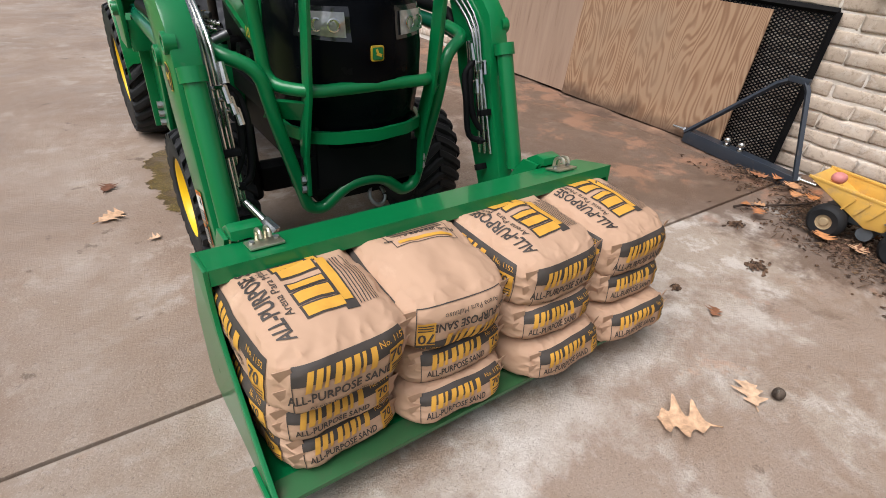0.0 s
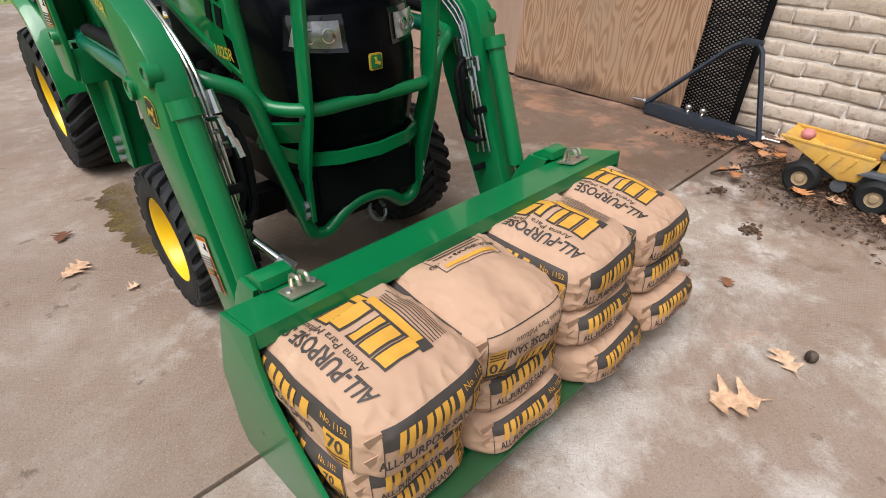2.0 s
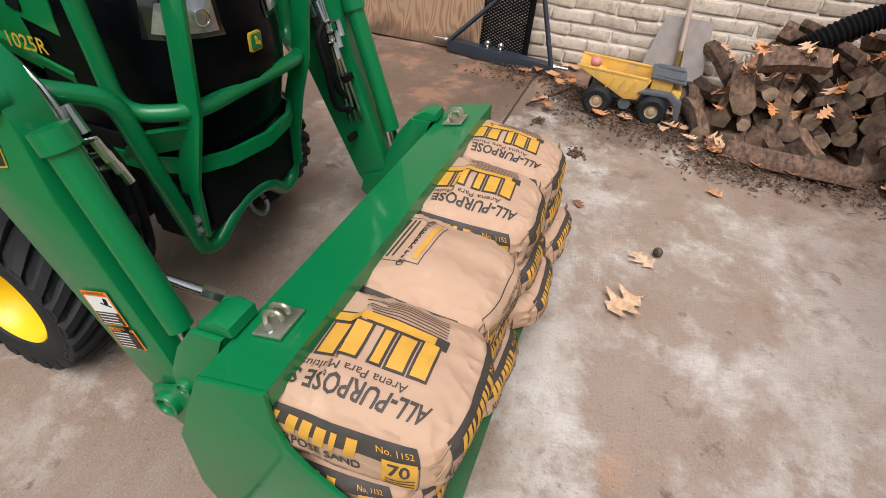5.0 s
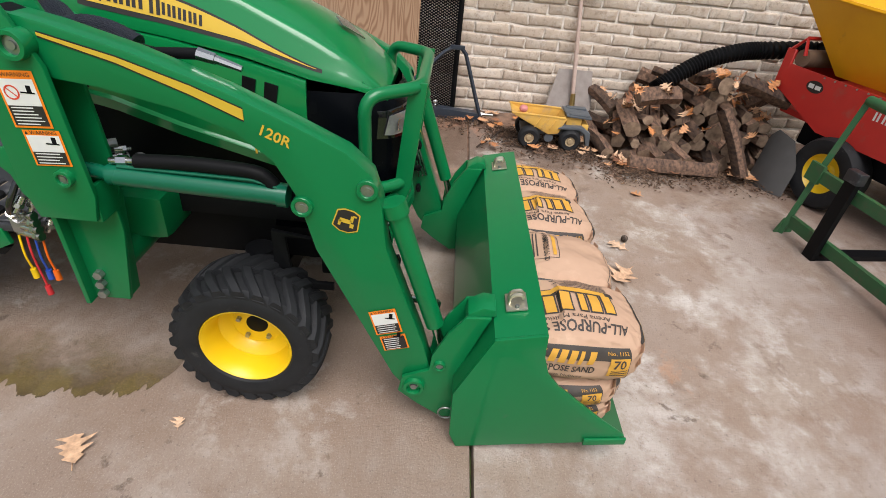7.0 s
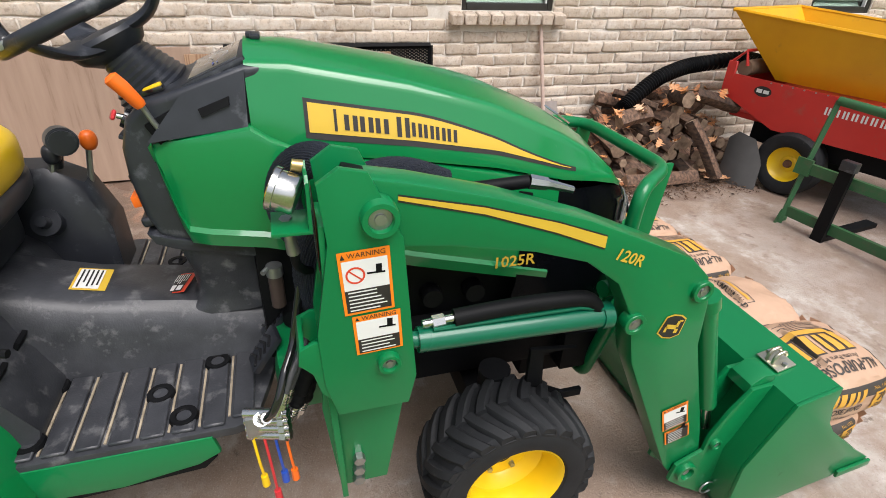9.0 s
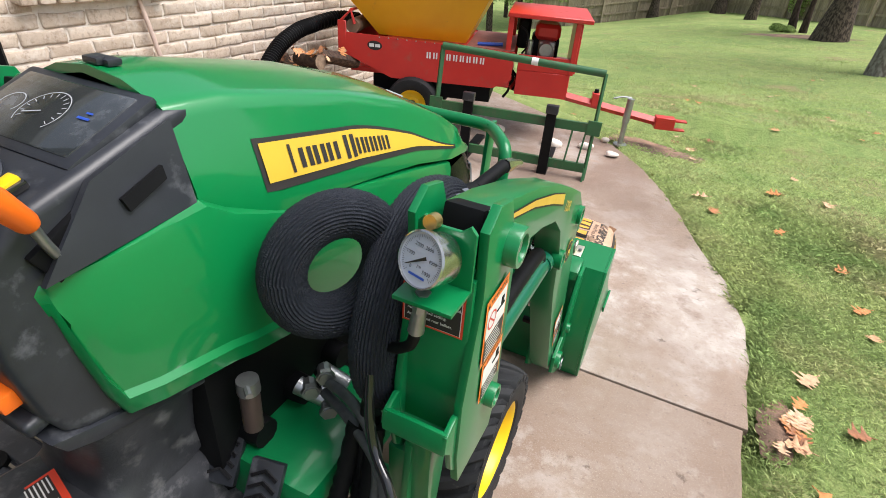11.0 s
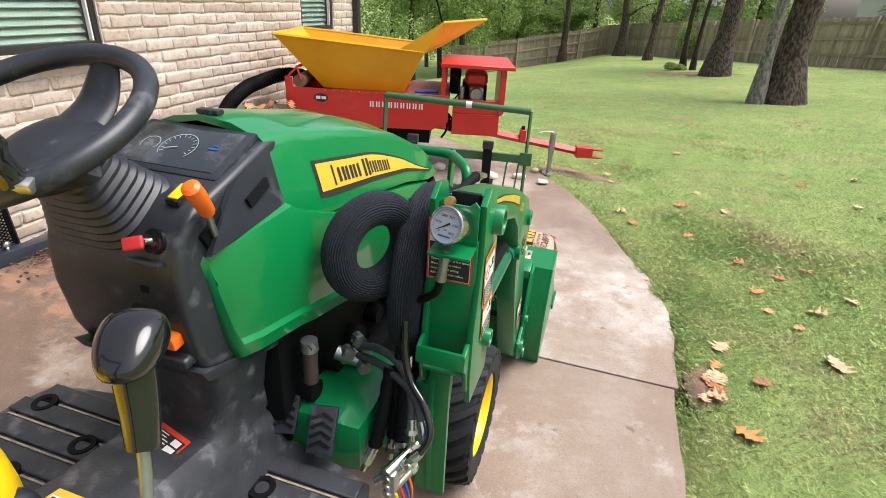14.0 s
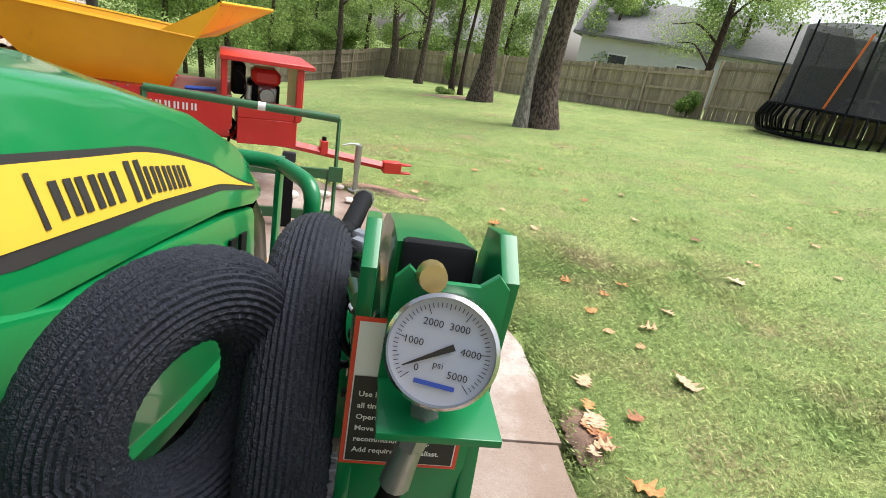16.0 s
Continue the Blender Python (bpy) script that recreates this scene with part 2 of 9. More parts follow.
M_LEAF_B = dry_leaf_material()
M_BLADE = foliage("grass_blade", (0.345, 0.485, 0.175), (0.53, 0.605, 0.25), 2.2, 0.34, 0.9, (0.60, 0.52, 0.30))
M_SOIL = material("reddish_soil", (0.20, 0.125, 0.085), (0.10, 0.062, 0.043), 0.9, scale=5, amount=0.8, bump=0.7, bump_scale=45, dust=(0.46, 0.27, 0.175), dust_amount=0.5, dust_scale=2.6)
M_STEELBLUE = material("navy_painted_steel", (0.02, 0.028, 0.042), (0.03, 0.038, 0.05), 0.4, scale=12, amount=0.6, dust=(0.12, 0.09, 0.07), dust_amount=0.25, dust_scale=10)
M_BLIND = material("window_blind", (0.36, 0.44, 0.38), (0.30, 0.38, 0.33), 0.5, scale=3, amount=0.5)
M_WINFRAME = material("bronze_window_frame", (0.022, 0.02, 0.019), (0.03, 0.027, 0.025), 0.4, scale=9, amount=0.4)
M_SIDING = material("pale_siding", (0.58, 0.58, 0.57), (0.52, 0.52, 0.52), 0.7, scale=1.5, amount=0.4)
M_ROOF = material("grey_shingle", (0.22, 0.22, 0.22), (0.15, 0.15, 0.15), 0.9, scale=7, amount=0.6)
M_NET = material("black_netting", (0.03, 0.032, 0.036), (0.04, 0.042, 0.046), 0.75, scale=6, amount=0.4)


def see_through(mat, share):
    """Netting: part of the light goes straight through the holes."""
    t = mat.node_tree
    tr, mx = t.nodes.new("ShaderNodeBsdfTransparent"), t.nodes.new("ShaderNodeMixShader")
    mx.inputs[0].default_value = share
    t.links.new(t.nodes["Principled BSDF"].outputs[0], mx.inputs[1])
    t.links.new(tr.outputs[0], mx.inputs[2])
    t.links.new(mx.outputs[0], t.nodes["Material Output"].inputs[0])


see_through(M_NET, 0.22)
# black mat: its greys hold dust and also sky sheen, mixed into the colour
M_MAT = material("dusty_mat_with_sky_sheen", (0.024, 0.0255, 0.030), (0.042, 0.044, 0.05), 0.42, scale=16, amount=0.7, dust=(0.17, 0.17, 0.172), dust_amount=0.40, dust_scale=19, bump=0.15, bump_scale=200)


class Nodes:
    """Short hand for building node materials in world metres."""

    def __init__(self, name):
        self.m = bpy.data.materials.new(name)
        self.m.use_nodes = True
        self.t = self.m.node_tree
        self.b = self.t.nodes["Principled BSDF"]
        self.geo = self.t.nodes.new("ShaderNodeNewGeometry")
        self.xyz = self.t.nodes.new("ShaderNodeSeparateXYZ")
        self.t.links.new(self.geo.outputs["Position"], self.xyz.inputs[0])

    def noise(self, scale, detail=6, off=(0, 0, 0), rough=0.6, warp=0.0, stretch=(1, 1, 1)):
        mp = self.t.nodes.new("ShaderNodeMapping")
        mp.inputs["Location"].default_value, mp.inputs["Scale"].default_value = off, stretch
        self.t.links.new(self.geo.outputs["Position"], mp.inputs[0])
        n = self.t.nodes.new("ShaderNodeTexNoise")
        for key, v in (("Scale", scale), ("Detail", detail), ("Roughness", rough), ("Distortion", warp)):
            n.inputs[key].default_value = v
        self.t.links.new(mp.outputs[0], n.inputs[0])
        return n.outputs[0]

    def rng(self, src, lo, hi, a=0.0, z=1.0):
        r = self.t.nodes.new("ShaderNodeMapRange")
        for i, v in enumerate((lo, hi, a, z)):
            r.inputs[i + 1].default_value = v
        self.t.links.new(src, r.inputs[0])
        return r.outputs[0]

    def mix(self, f, a, c):
        x = self.t.nodes.new("ShaderNodeMix")
        x.data_type = "RGBA"
        for sock, v in ((x.inputs[0], f), (x.inputs[6], a), (x.inputs[7], c)):
            if isinstance(v, (int, float)):
                sock.default_value = v
            elif isinstance(v, tuple):
                sock.default_value = (*v, 1)
            else:
                self.t.links.new(v, sock)
        return x.outputs[2]

    def math(self, op, a, c):
        x = self.t.nodes.new("ShaderNodeMath")
        x.operation = op
        for sock, v in zip(x.inputs, (a, c)):
            if isinstance(v, (int, float)):
                sock.default_value = v
            else:
                self.t.links.new(v, sock)
        return x.outputs[0]

    def bump(self, src, strength, distance):
        bp = self.t.nodes.new("ShaderNodeBump")
        bp.inputs["Strength"].default_value, bp.inputs["Distance"].default_value = strength, distance
        self.t.links.new(src, bp.inputs["Height"])
        self.t.links.new(bp.outputs[0], self.b.inputs["Normal"])

    def done(self, colour, rough):
        self.t.links.new(colour, self.b.inputs["Base Color"])
        if isinstance(rough, (int, float)):
            self.b.inputs["Roughness"].default_value = rough
        else:
            self.t.links.new(rough, self.b.inputs["Roughness"])
        return self.m


def lawn_material():
    """Turf seen from afar: yellow-green and deep green drifts, thin brown places."""
    k = Nodes("lawn")
    c = k.mix(k.rng(k.noise(0.45, 6, (3, 1, 0)), 0.38, 0.62), (0.175, 0.25, 0.078), (0.275, 0.32, 0.115))
    c = k.mix(k.rng(k.noise(2.2, 7, (1, 7, 0), 0.65), 0.40, 0.68, 0, 0.7), c, (0.15, 0.225, 0.075))
    c = k.mix(k.rng(k.noise(7.0, 8, (2, 9, 0), 0.75), 0.50, 0.66, 0, 0.65), c, (0.11, 0.145, 0.055))
    c = k.mix(k.rng(k.noise(11.0, 8, (5, 2, 0), 0.75), 0.50, 0.68, 0, 0.6), c, (0.34, 0.38, 0.145))
    c = k.mix(k.rng(k.noise(0.9, 8, (8, 4, 0), 0.66), 0.585, 0.66, 0, 0.7), c, (0.27, 0.20, 0.12))
    k.bump(k.noise(45, 6, (0, 0, 0), 0.7), 1.0, 0.012)
    k.b.inputs["Specular IOR Level"].default_value = 0.1
    return k.done(c, 0.9)


def concrete_material():
    """Broom-finished slab: bleached patches, brown washed-in dirt, rust-red clay, dark specks."""
    k = Nodes("stained_concrete")
    X, Y = k.xyz.outputs["X"], k.xyz.outputs["Y"]
    c = k.mix(k.rng(k.noise(30, 8, (0, 0, 0), 0.7), 0.35, 0.65), (0.405, 0.34, 0.28), (0.33, 0.265, 0.21))
    c = k.mix(k.rng(k.noise(1.7, 9, (3, 1, 0), 0.66, 0.15), 0.45, 0.56, 0, 0.85), c, (0.50, 0.455, 0.41))
    c = k.mix(k.rng(k.noise(6.5, 9, (8, 3, 0), 0.70, 0.1), 0.50, 0.60, 0, 0.7), c, (0.60, 0.565, 0.525))
    c = k.mix(k.rng(k.noise(1.25, 10, (7, 2, 0), 0.68, 0.15), 0.50, 0.58, 0, 0.8), c, (0.27, 0.19, 0.138))
    c = k.mix(k.rng(k.noise(4.6, 10, (1, 6, 0), 0.70, 0.15), 0.56, 0.65, 0, 0.75), c, (0.215, 0.15, 0.108))
    c = k.mix(k.rng(k.noise(2.4, 8, (5, 5, 0), 0.66), 0.64, 0.70, 0, 0.5), c, (0.46, 0.24, 0.13))
    # the sheltered slab behind the joint holds a brown wash
    back = k.math("MULTIPLY", k.rng(Y, 0.05, 0.075), k.rng(k.noise(1.3, 10, (2, 4, 0), 0.70, 0.2), 0.38, 0.60, 0.50, 0.95))
    c = k.mix(back, c, (0.215, 0.150, 0.107))
    c = k.mix(k.math("MULTIPLY", k.rng(Y, 0.05, 0.075), k.rng(k.noise(3.2, 10, (6, 8, 0), 0.74, 0.15), 0.55, 0.62, 0, 0.65)), c, (0.45, 0.40, 0.35))
    # washed-in mud thickening towards the house wall
    wall = k.math("ADD", k.noise(1.9, 10, (9, 9, 0), 0.70, 0.2), k.rng(X, 0.3, 1.8, -0.12, 0.15))
    wall = k.math("ADD", wall, k.rng(Y, -0.1, 0.15, -0.10, 0.0))
    c = k.mix(k.rng(wall, 0.475, 0.57, 0, 0.85), c, (0.135, 0.085, 0.058))
    clay = k.math("ADD", k.noise(2.6, 9, (4, 12, 0), 0.68, 0.15), k.rng(X, 0.6, 2.2, -0.10, 0.10))
    c = k.mix(k.rng(clay, 0.58, 0.66, 0, 0.55), c, (0.42, 0.22, 0.135))
    # the strip of walkway beside the lawn is walked-in brown
    side = k.math("MULTIPLY", k.rng(X, -0.25, -0.75), k.rng(k.noise(1.5, 9, (12, 3, 0), 0.68, 0.15), 0.36, 0.60, 0.15, 0.75))
    c = k.mix(side, c, (0.24, 0.17, 0.125))
    # oak tannin and rotted-leaf spots
    c = k.mix(k.rng(k.noise(7.5, 6, (11, 2, 5), 0.6, 0.2), 0.655, 0.70, 0, 0.75), c, (0.10, 0.066, 0.047))
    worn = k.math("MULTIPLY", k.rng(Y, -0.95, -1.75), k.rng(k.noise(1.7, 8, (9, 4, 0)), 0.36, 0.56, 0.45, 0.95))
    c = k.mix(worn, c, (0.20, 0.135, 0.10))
    c = k.mix(k.rng(k.noise(70, 6, (6, 3, 0), 0.7), 0.58, 0.68, 0, 0.55), c, (0.10, 0.075, 0.06))
    c = k.mix(k.rng(k.noise(180, 4, (2, 8, 0), 0.6), 0.55, 0.75, 0, 0.4), c, (0.54, 0.48, 0.42))
    k.bump(k.noise(85, 9, (0, 0, 0), 0.72), 0.9, 0.006)
    return k.done(c, k.rng(k.noise(1.3, 10, (2, 4, 0), 0.70, 0.7), 0.35, 0.6, 0.85, 0.42))


def brick_material(name, joint=False):
    """Tumbled pale brick under a thin limewash; the joints are the same wash, smeared."""
    k = Nodes(name)
    info = k.t.nodes.new("ShaderNodeObjectInfo")
    one = k.math("FRACT", k.math("ADD", info.outputs["Random"], k.geo.outputs["Random Per Island"]), 0)
    if joint:
        c = k.mix(k.rng(k.noise(11, 8, (0, 0, 0), 0.7), 0.35, 0.65), (0.78, 0.73, 0.66), (0.64, 0.57, 0.49))
    else:
        c = k.mix(k.rng(one, 0.0, 1.0), (0.63, 0.53, 0.43), (0.49, 0.40, 0.315))
        c = k.mix(k.rng(k.noise(26, 8, (3, 3, 3), 0.75), 0.50, 0.66, 0, 0.8), c, (0.29, 0.215, 0.16))
        wash = k.math("ADD", k.noise(16, 9, (1, 5, 2), 0.74, 0.6), k.rng(k.noise(1.1, 5, (7, 1, 4)), 0.35, 0.65, -0.07, 0.09))
        c = k.mix(k.rng(wash, 0.50, 0.66, 0, 0.65), c, (0.68, 0.63, 0.565))
    c = k.mix(k.rng(k.noise(60, 5, (2, 2, 9), 0.7), 0.6, 0.72, 0, 0.5), c, (0.22, 0.17, 0.135))
    k.bump(k.noise(38, 9, (0, 4, 0), 0.72), 1.0, 0.007 if joint else 0.005)
    k.b.inputs["Specular IOR Level"].default_value = 0.2
    return k.done(c, 0.88)


def plywood_material():
    """Rotary-cut face: warped growth bands running up the sheet."""
    m = bpy.data.materials.new("plywood_face")
    m.use_nodes = True
    t = m.node_tree
    b = t.nodes["Principled BSDF"]
    geo = t.nodes.new("ShaderNodeNewGeometry")
    mp = t.nodes.new("ShaderNodeMapping")
    mp.inputs["Scale"].default_value = (1, 1, 0.16)
    t.links.new(geo.outputs["Position"], mp.inputs[0])
    n = t.nodes.new("ShaderNodeTexNoise")
    n.inputs["Scale"].default_value, n.inputs["Detail"].default_value = 4.5, 2
    t.links.new(mp.outputs[0], n.inputs[0])
    k = t.nodes.new("ShaderNodeMath")
    k.operation = "MULTIPLY"
    k.inputs[1].default_value = 190
    t.links.new(n.outputs[0], k.inputs[0])
    s = t.nodes.new("ShaderNodeMath")
    s.operation = "SINE"
    t.links.new(k.outputs[0], s.inputs[0])
    r = t.nodes.new("ShaderNodeMapRange")
    r.inputs[1].default_value, r.inputs[2].default_value = -0.6, 1
    t.links.new(s.outputs[0], r.inputs[0])
    x = t.nodes.new("ShaderNodeMix")
    x.data_type = "RGBA"
    x.inputs[6].default_value, x.inputs[7].default_value = (0.37, 0.235, 0.142, 1), (0.235, 0.128, 0.07, 1)
    t.links.new(r.outputs[0], x.inputs[0])
    n2 = t.nodes.new("ShaderNodeTexNoise")
    n2.inputs["Scale"].default_value, n2.inputs["Detail"].default_value = 3, 6
    t.links.new(geo.outputs["Position"], n2.inputs[0])
    y = t.nodes.new("ShaderNodeMix")
    y.data_type = "RGBA"
    r2 = t.nodes.new("ShaderNodeMapRange")
    r2.inputs[1].default_value, r2.inputs[2].default_value, r2.inputs[4].default_value = 0.45, 0.7, 0.6
    t.links.new(n2.outputs[0], r2.inputs[0])
    t.links.new(r2.outputs[0], y.inputs[0])
    t.links.new(x.outputs[2], y.inputs[6])
    y.inputs[7].default_value = (0.31, 0.215, 0.14, 1)
    # the foot of the sheet has drawn up damp
    sep, n3, add = t.nodes.new("ShaderNodeSeparateXYZ"), t.nodes.new("ShaderNodeTexNoise"), t.nodes.new("ShaderNodeMath")
    t.links.new(geo.outputs["Position"], sep.inputs[0])
    n3.inputs["Scale"].default_value, n3.inputs["Detail"].default_value = 5, 9
    t.links.new(geo.outputs["Position"], n3.inputs[0])
    add.operation = "MULTIPLY_ADD"
    add.inputs[1].default_value = -0.35
    t.links.new(n3.outputs[0], add.inputs[0])
    t.links.new(sep.outputs["Z"], add.inputs[2])
    r3 = t.nodes.new("ShaderNodeMapRange")
    r3.inputs[1].default_value, r3.inputs[2].default_value, r3.inputs[3].default_value, r3.inputs[4].default_value = -0.13, -0.03, 0.85, 0.0
    t.links.new(add.outputs[0], r3.inputs[0])
    w = t.nodes.new("ShaderNodeMix")
    w.data_type = "RGBA"
    t.links.new(r3.outputs[0], w.inputs[0])
    t.links.new(y.outputs[2], w.inputs[6])
    w.inputs[7].default_value = (0.085, 0.05, 0.032, 1)
    t.links.new(w.outputs[2], b.inputs["Base Color"])
    b.inputs["Roughness"].default_value = 0.75
    return m


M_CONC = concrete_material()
M_BRICK = brick_material("limewashed_brick")
M_MORTAR = brick_material("smeared_mortar", True)
M_PLY = plywood_material()
M_LAWN = lawn_material()

# ---- mesh helpers ----
WORLD = {}


def finish(name, bm, mat, angle=38):
    for f in bm.faces:
        f.smooth = True
    lim = radians(angle)
    for e in bm.edges:
        if len(e.link_faces) == 2 and e.link_faces[0].normal.length and e.link_faces[1].normal.length:
            e.smooth = e.calc_face_angle(0) < lim
    bm.normal_update()
    me = bpy.data.meshes.new(name)
    if bm.verts:
        lo = Vector([min(v.co[i] for v in bm.verts) for i in range(3)])
        hi = Vector([max(v.co[i] for v in bm.verts) for i in range(3)])
        c = (lo + hi) / 2
        for v in bm.verts:
            v.co -= c
    else:
        c = Vector()
    bm.to_mesh(me)
    bm.free()
    me.materials.append(mat)
    return me, c


def part(name, bm, mat, parent, label=""):
    """One mesh under a thing or under a part; the bmesh is in world metres."""
    bm.normal_update()
    me, c = finish(name, bm, mat)
    ob = new(name, me)
    ob.parent = parent
    ob.matrix_parent_inverse = WORLD[parent].inverted()
    ob.location = c
    WORLD[ob] = Matrix.Translation(c)
    return tagged(ob, label)


def solo(name, bm, mat, label="", category="", group="", kind=""):
    bm.normal_update()
    me, c = finish(name, bm, mat)
    ob = new(name, me)
    ob.location = c
    WORLD[ob] = Matrix.Translation(c)
    return tagged(ob, label, category, group, kind)


def holder(name, at, label, category, group="", kind=""):
    ob = new(name)
    ob.location = at
    ob.empty_display_size = 0.1
    WORLD[ob] = Matrix.Translation(at)
    return tagged(ob, label, category, group, kind)


def B():
    return bmesh.new()


def box(bm, c, s, rot=None, bevel=0.0, seg=2):
    r = Euler([radians(a) for a in rot]).to_matrix() if rot else Matrix.Identity(3)
    v = [bm.verts.new(Vector(c) + r @ Vector((x * s[0] / 2, y * s[1] / 2, z * s[2] / 2))) for x in (-1, 1) for y in (-1, 1) for z in (-1, 1)]
    fs = [bm.faces.new([v[i] for i in q]) for q in ((0, 1, 3, 2), (4, 6, 7, 5), (0, 4, 5, 1), (2, 3, 7, 6), (0, 2, 6, 4), (1, 5, 7, 3))]
    if bevel:
        es = list({e for f in fs for e in f.edges})
        bmesh.ops.bevel(bm, geom=es, offset=bevel, segments=seg, profile=0.6, affect="EDGES")
    return bm


def frame_of(d):
    d = Vector(d).normalized()
    a = Vector((0, 0, 1)) if abs(d.z) < 0.9 else Vector((1, 0, 0))
    u = d.cross(a).normalized()
    return d, u, d.cross(u)


def rod(bm, p0, p1, r0, r1=None, seg=16, cap=True):
    p0, p1 = Vector(p0), Vector(p1)
    r1 = r0 if r1 is None else r1
    d, u, w = frame_of(p1 - p0)
    rings = []
    for p, r in ((p0, r0), (p1, r1)):
        rings.append([bm.verts.new(p + u * r * math.cos(2 * math.pi * i / seg) + w * r * math.sin(2 * math.pi * i / seg)) for i in range(seg)])
    for i in range(seg):
        bm.faces.new((rings[0][i], rings[1][i], rings[1][(i + 1) % seg], rings[0][(i + 1) % seg]))
    if cap:
        bm.faces.new(rings[0])
        bm.faces.new(rings[1][::-1])
    return bm


def curve(pts, n=6):
    """Catmull-Rom through the points."""
    p = [Vector(a) for a in pts]
    if n <= 1 or len(p) < 3:
        return p
    q = [2 * p[0] - p[1]] + p + [2 * p[-1] - p[-2]]
    out = []
    for i in range(1, len(q) - 2):
        for k in range(n):
            t = k / n
            out.append(0.5 * ((2 * q[i]) + (q[i + 1] - q[i - 1]) * t + (2 * q[i - 1] - 5 * q[i] + 4 * q[i + 1] - q[i + 2]) * t * t
                              + (3 * q[i] - q[i - 1] - 3 * q[i + 1] + q[i + 2]) * t ** 3))
    return out + [p[-1]]


def bent(pts, r=0.05, n=5):
    """A polyline with its corners rounded, for bent tube."""
    p = [Vector(a) for a in pts]
    out = [p[0]]
    for a, b, c in zip(p, p[1:], p[2:]):
        d0, d1 = (a - b), (c - b)
        k = min(r, 0.45 * d0.length, 0.45 * d1.length)
        s, e = b + d0.normalized() * k, b + d1.normalized() * k
        for i in range(n + 1):
            t = i / n
            out.append((1 - t) ** 2 * s + 2 * t * (1 - t) * b + t * t * e)
    return out + [p[-1]]


def tube(bm, pts, r, seg=12, closed=False, cap=True, flat=1.0):
    pts = [Vector(p) for p in pts]
    n = len(pts)
    rs = r if isinstance(r, (list, tuple)) else [r] * n
    rings, u = [], None
    for i, p in enumerate(pts):
        a = pts[(i - 1) % n] if (i or closed) else p
        b = pts[(i + 1) % n] if (i < n - 1 or closed) else p
        d = (b - a).normalized()
        if u is None:
            _, u, w = frame_of(d)
        u = (u - d * u.dot(d)).normalized()
        w = d.cross(u)
        rings.append([bm.verts.new(p + u * rs[i] * math.cos(2 * math.pi * k / seg) + w * flat * rs[i] * math.sin(2 * math.pi * k / seg)) for k in range(seg)])
    m = n if closed else n - 1
    for i in range(m):
        a, b = rings[i], rings[(i + 1) % n]
        for k in range(seg):
            bm.faces.new((a[k], b[k], b[(k + 1) % seg], a[(k + 1) % seg]))
    if cap and not closed:
        bm.faces.new(rings[0])
        bm.faces.new(rings[-1][::-1])
    bmesh.ops.recalc_face_normals(bm, faces=bm.faces)
    return bm


def prism(bm, poly, a0, a1, axis="x", bevel=0.0, seg=2):
    """A flat outline pushed along an axis. The outline is (y, z) for x, (x, z) for y, (x, y) for z."""
    put = {"x": lambda p, a: (a, p[0], p[1]), "y": lambda p, a: (p[0], a, p[1]), "z": lambda p, a: (p[0], p[1], a)}[axis]
    lo = [bm.verts.new(put(p, a0)) for p in poly]
    hi = [bm.verts.new(put(p, a1)) for p in poly]
    fs = [bm.faces.new(lo), bm.faces.new(hi[::-1])]
    n = len(poly)
    for i in range(n):
        fs.append(bm.faces.new((lo[i], hi[i], hi[(i + 1) % n], lo[(i + 1) % n])))
    bmesh.ops.recalc_face_normals(bm, faces=fs)
    if bevel:
        es = list({e for f in fs[:2] for e in f.edges})
        bmesh.ops.bevel(bm, geom=es, offset=bevel, segments=seg, profile=0.6, affect="EDGES")
    return bm


def lathe(bm, prof, c, axis, seg=32, closed=False):
    """prof: (radius, height along the axis) pairs."""
    d, u, w = frame_of(axis)
    c = Vector(c)
    rings = []
    for r, h in prof:
        rings.append([bm.verts.new(c + d * h + (u * math.cos(2 * math.pi * i / seg) + w * math.sin(2 * math.pi * i / seg)) * max(r, 1e-4)) for i in range(seg)])
    k = len(rings) if closed else len(rings) - 1
    for j in range(k):
        a, b = rings[j], rings[(j + 1) % len(rings)]
        for i in range(seg):
            bm.faces.new((a[i], b[i], b[(i + 1) % seg], a[(i + 1) % seg]))
    bmesh.ops.recalc_face_normals(bm, faces=bm.faces)
    return bm


def loft(bm, rings, closed_ring=False, cap=False):
    vs = [[bm.verts.new(p) for p in r] for r in rings]
    n = len(vs[0])
    for a, b in zip(vs, vs[1:]):
        for i in range(n if closed_ring else n - 1):
            j = (i + 1) % n
            bm.faces.new((a[i], b[i], b[j], a[j]))
    if cap:
        bm.faces.new(vs[0])
        bm.faces.new(vs[-1][::-1])
    bmesh.ops.recalc_face_normals(bm, faces=bm.faces)
    return bm


def slab(bm, corners, thick):
    """A thin plate from its outer corners, pushed back against its normal."""
    c = [Vector(p) for p in corners]
    n = (c[1] - c[0]).cross(c[2] - c[0]).normalized()
    a = [bm.verts.new(p) for p in c]
    b = [bm.verts.new(p - n * thick) for p in c]
    bm.faces.new(a)
    bm.faces.new(b[::-1])
    for i in range(len(c)):
        j = (i + 1) % len(c)
        bm.faces.new((a[i], b[i], b[j], a[j]))
    return bm


LETTERS = {}


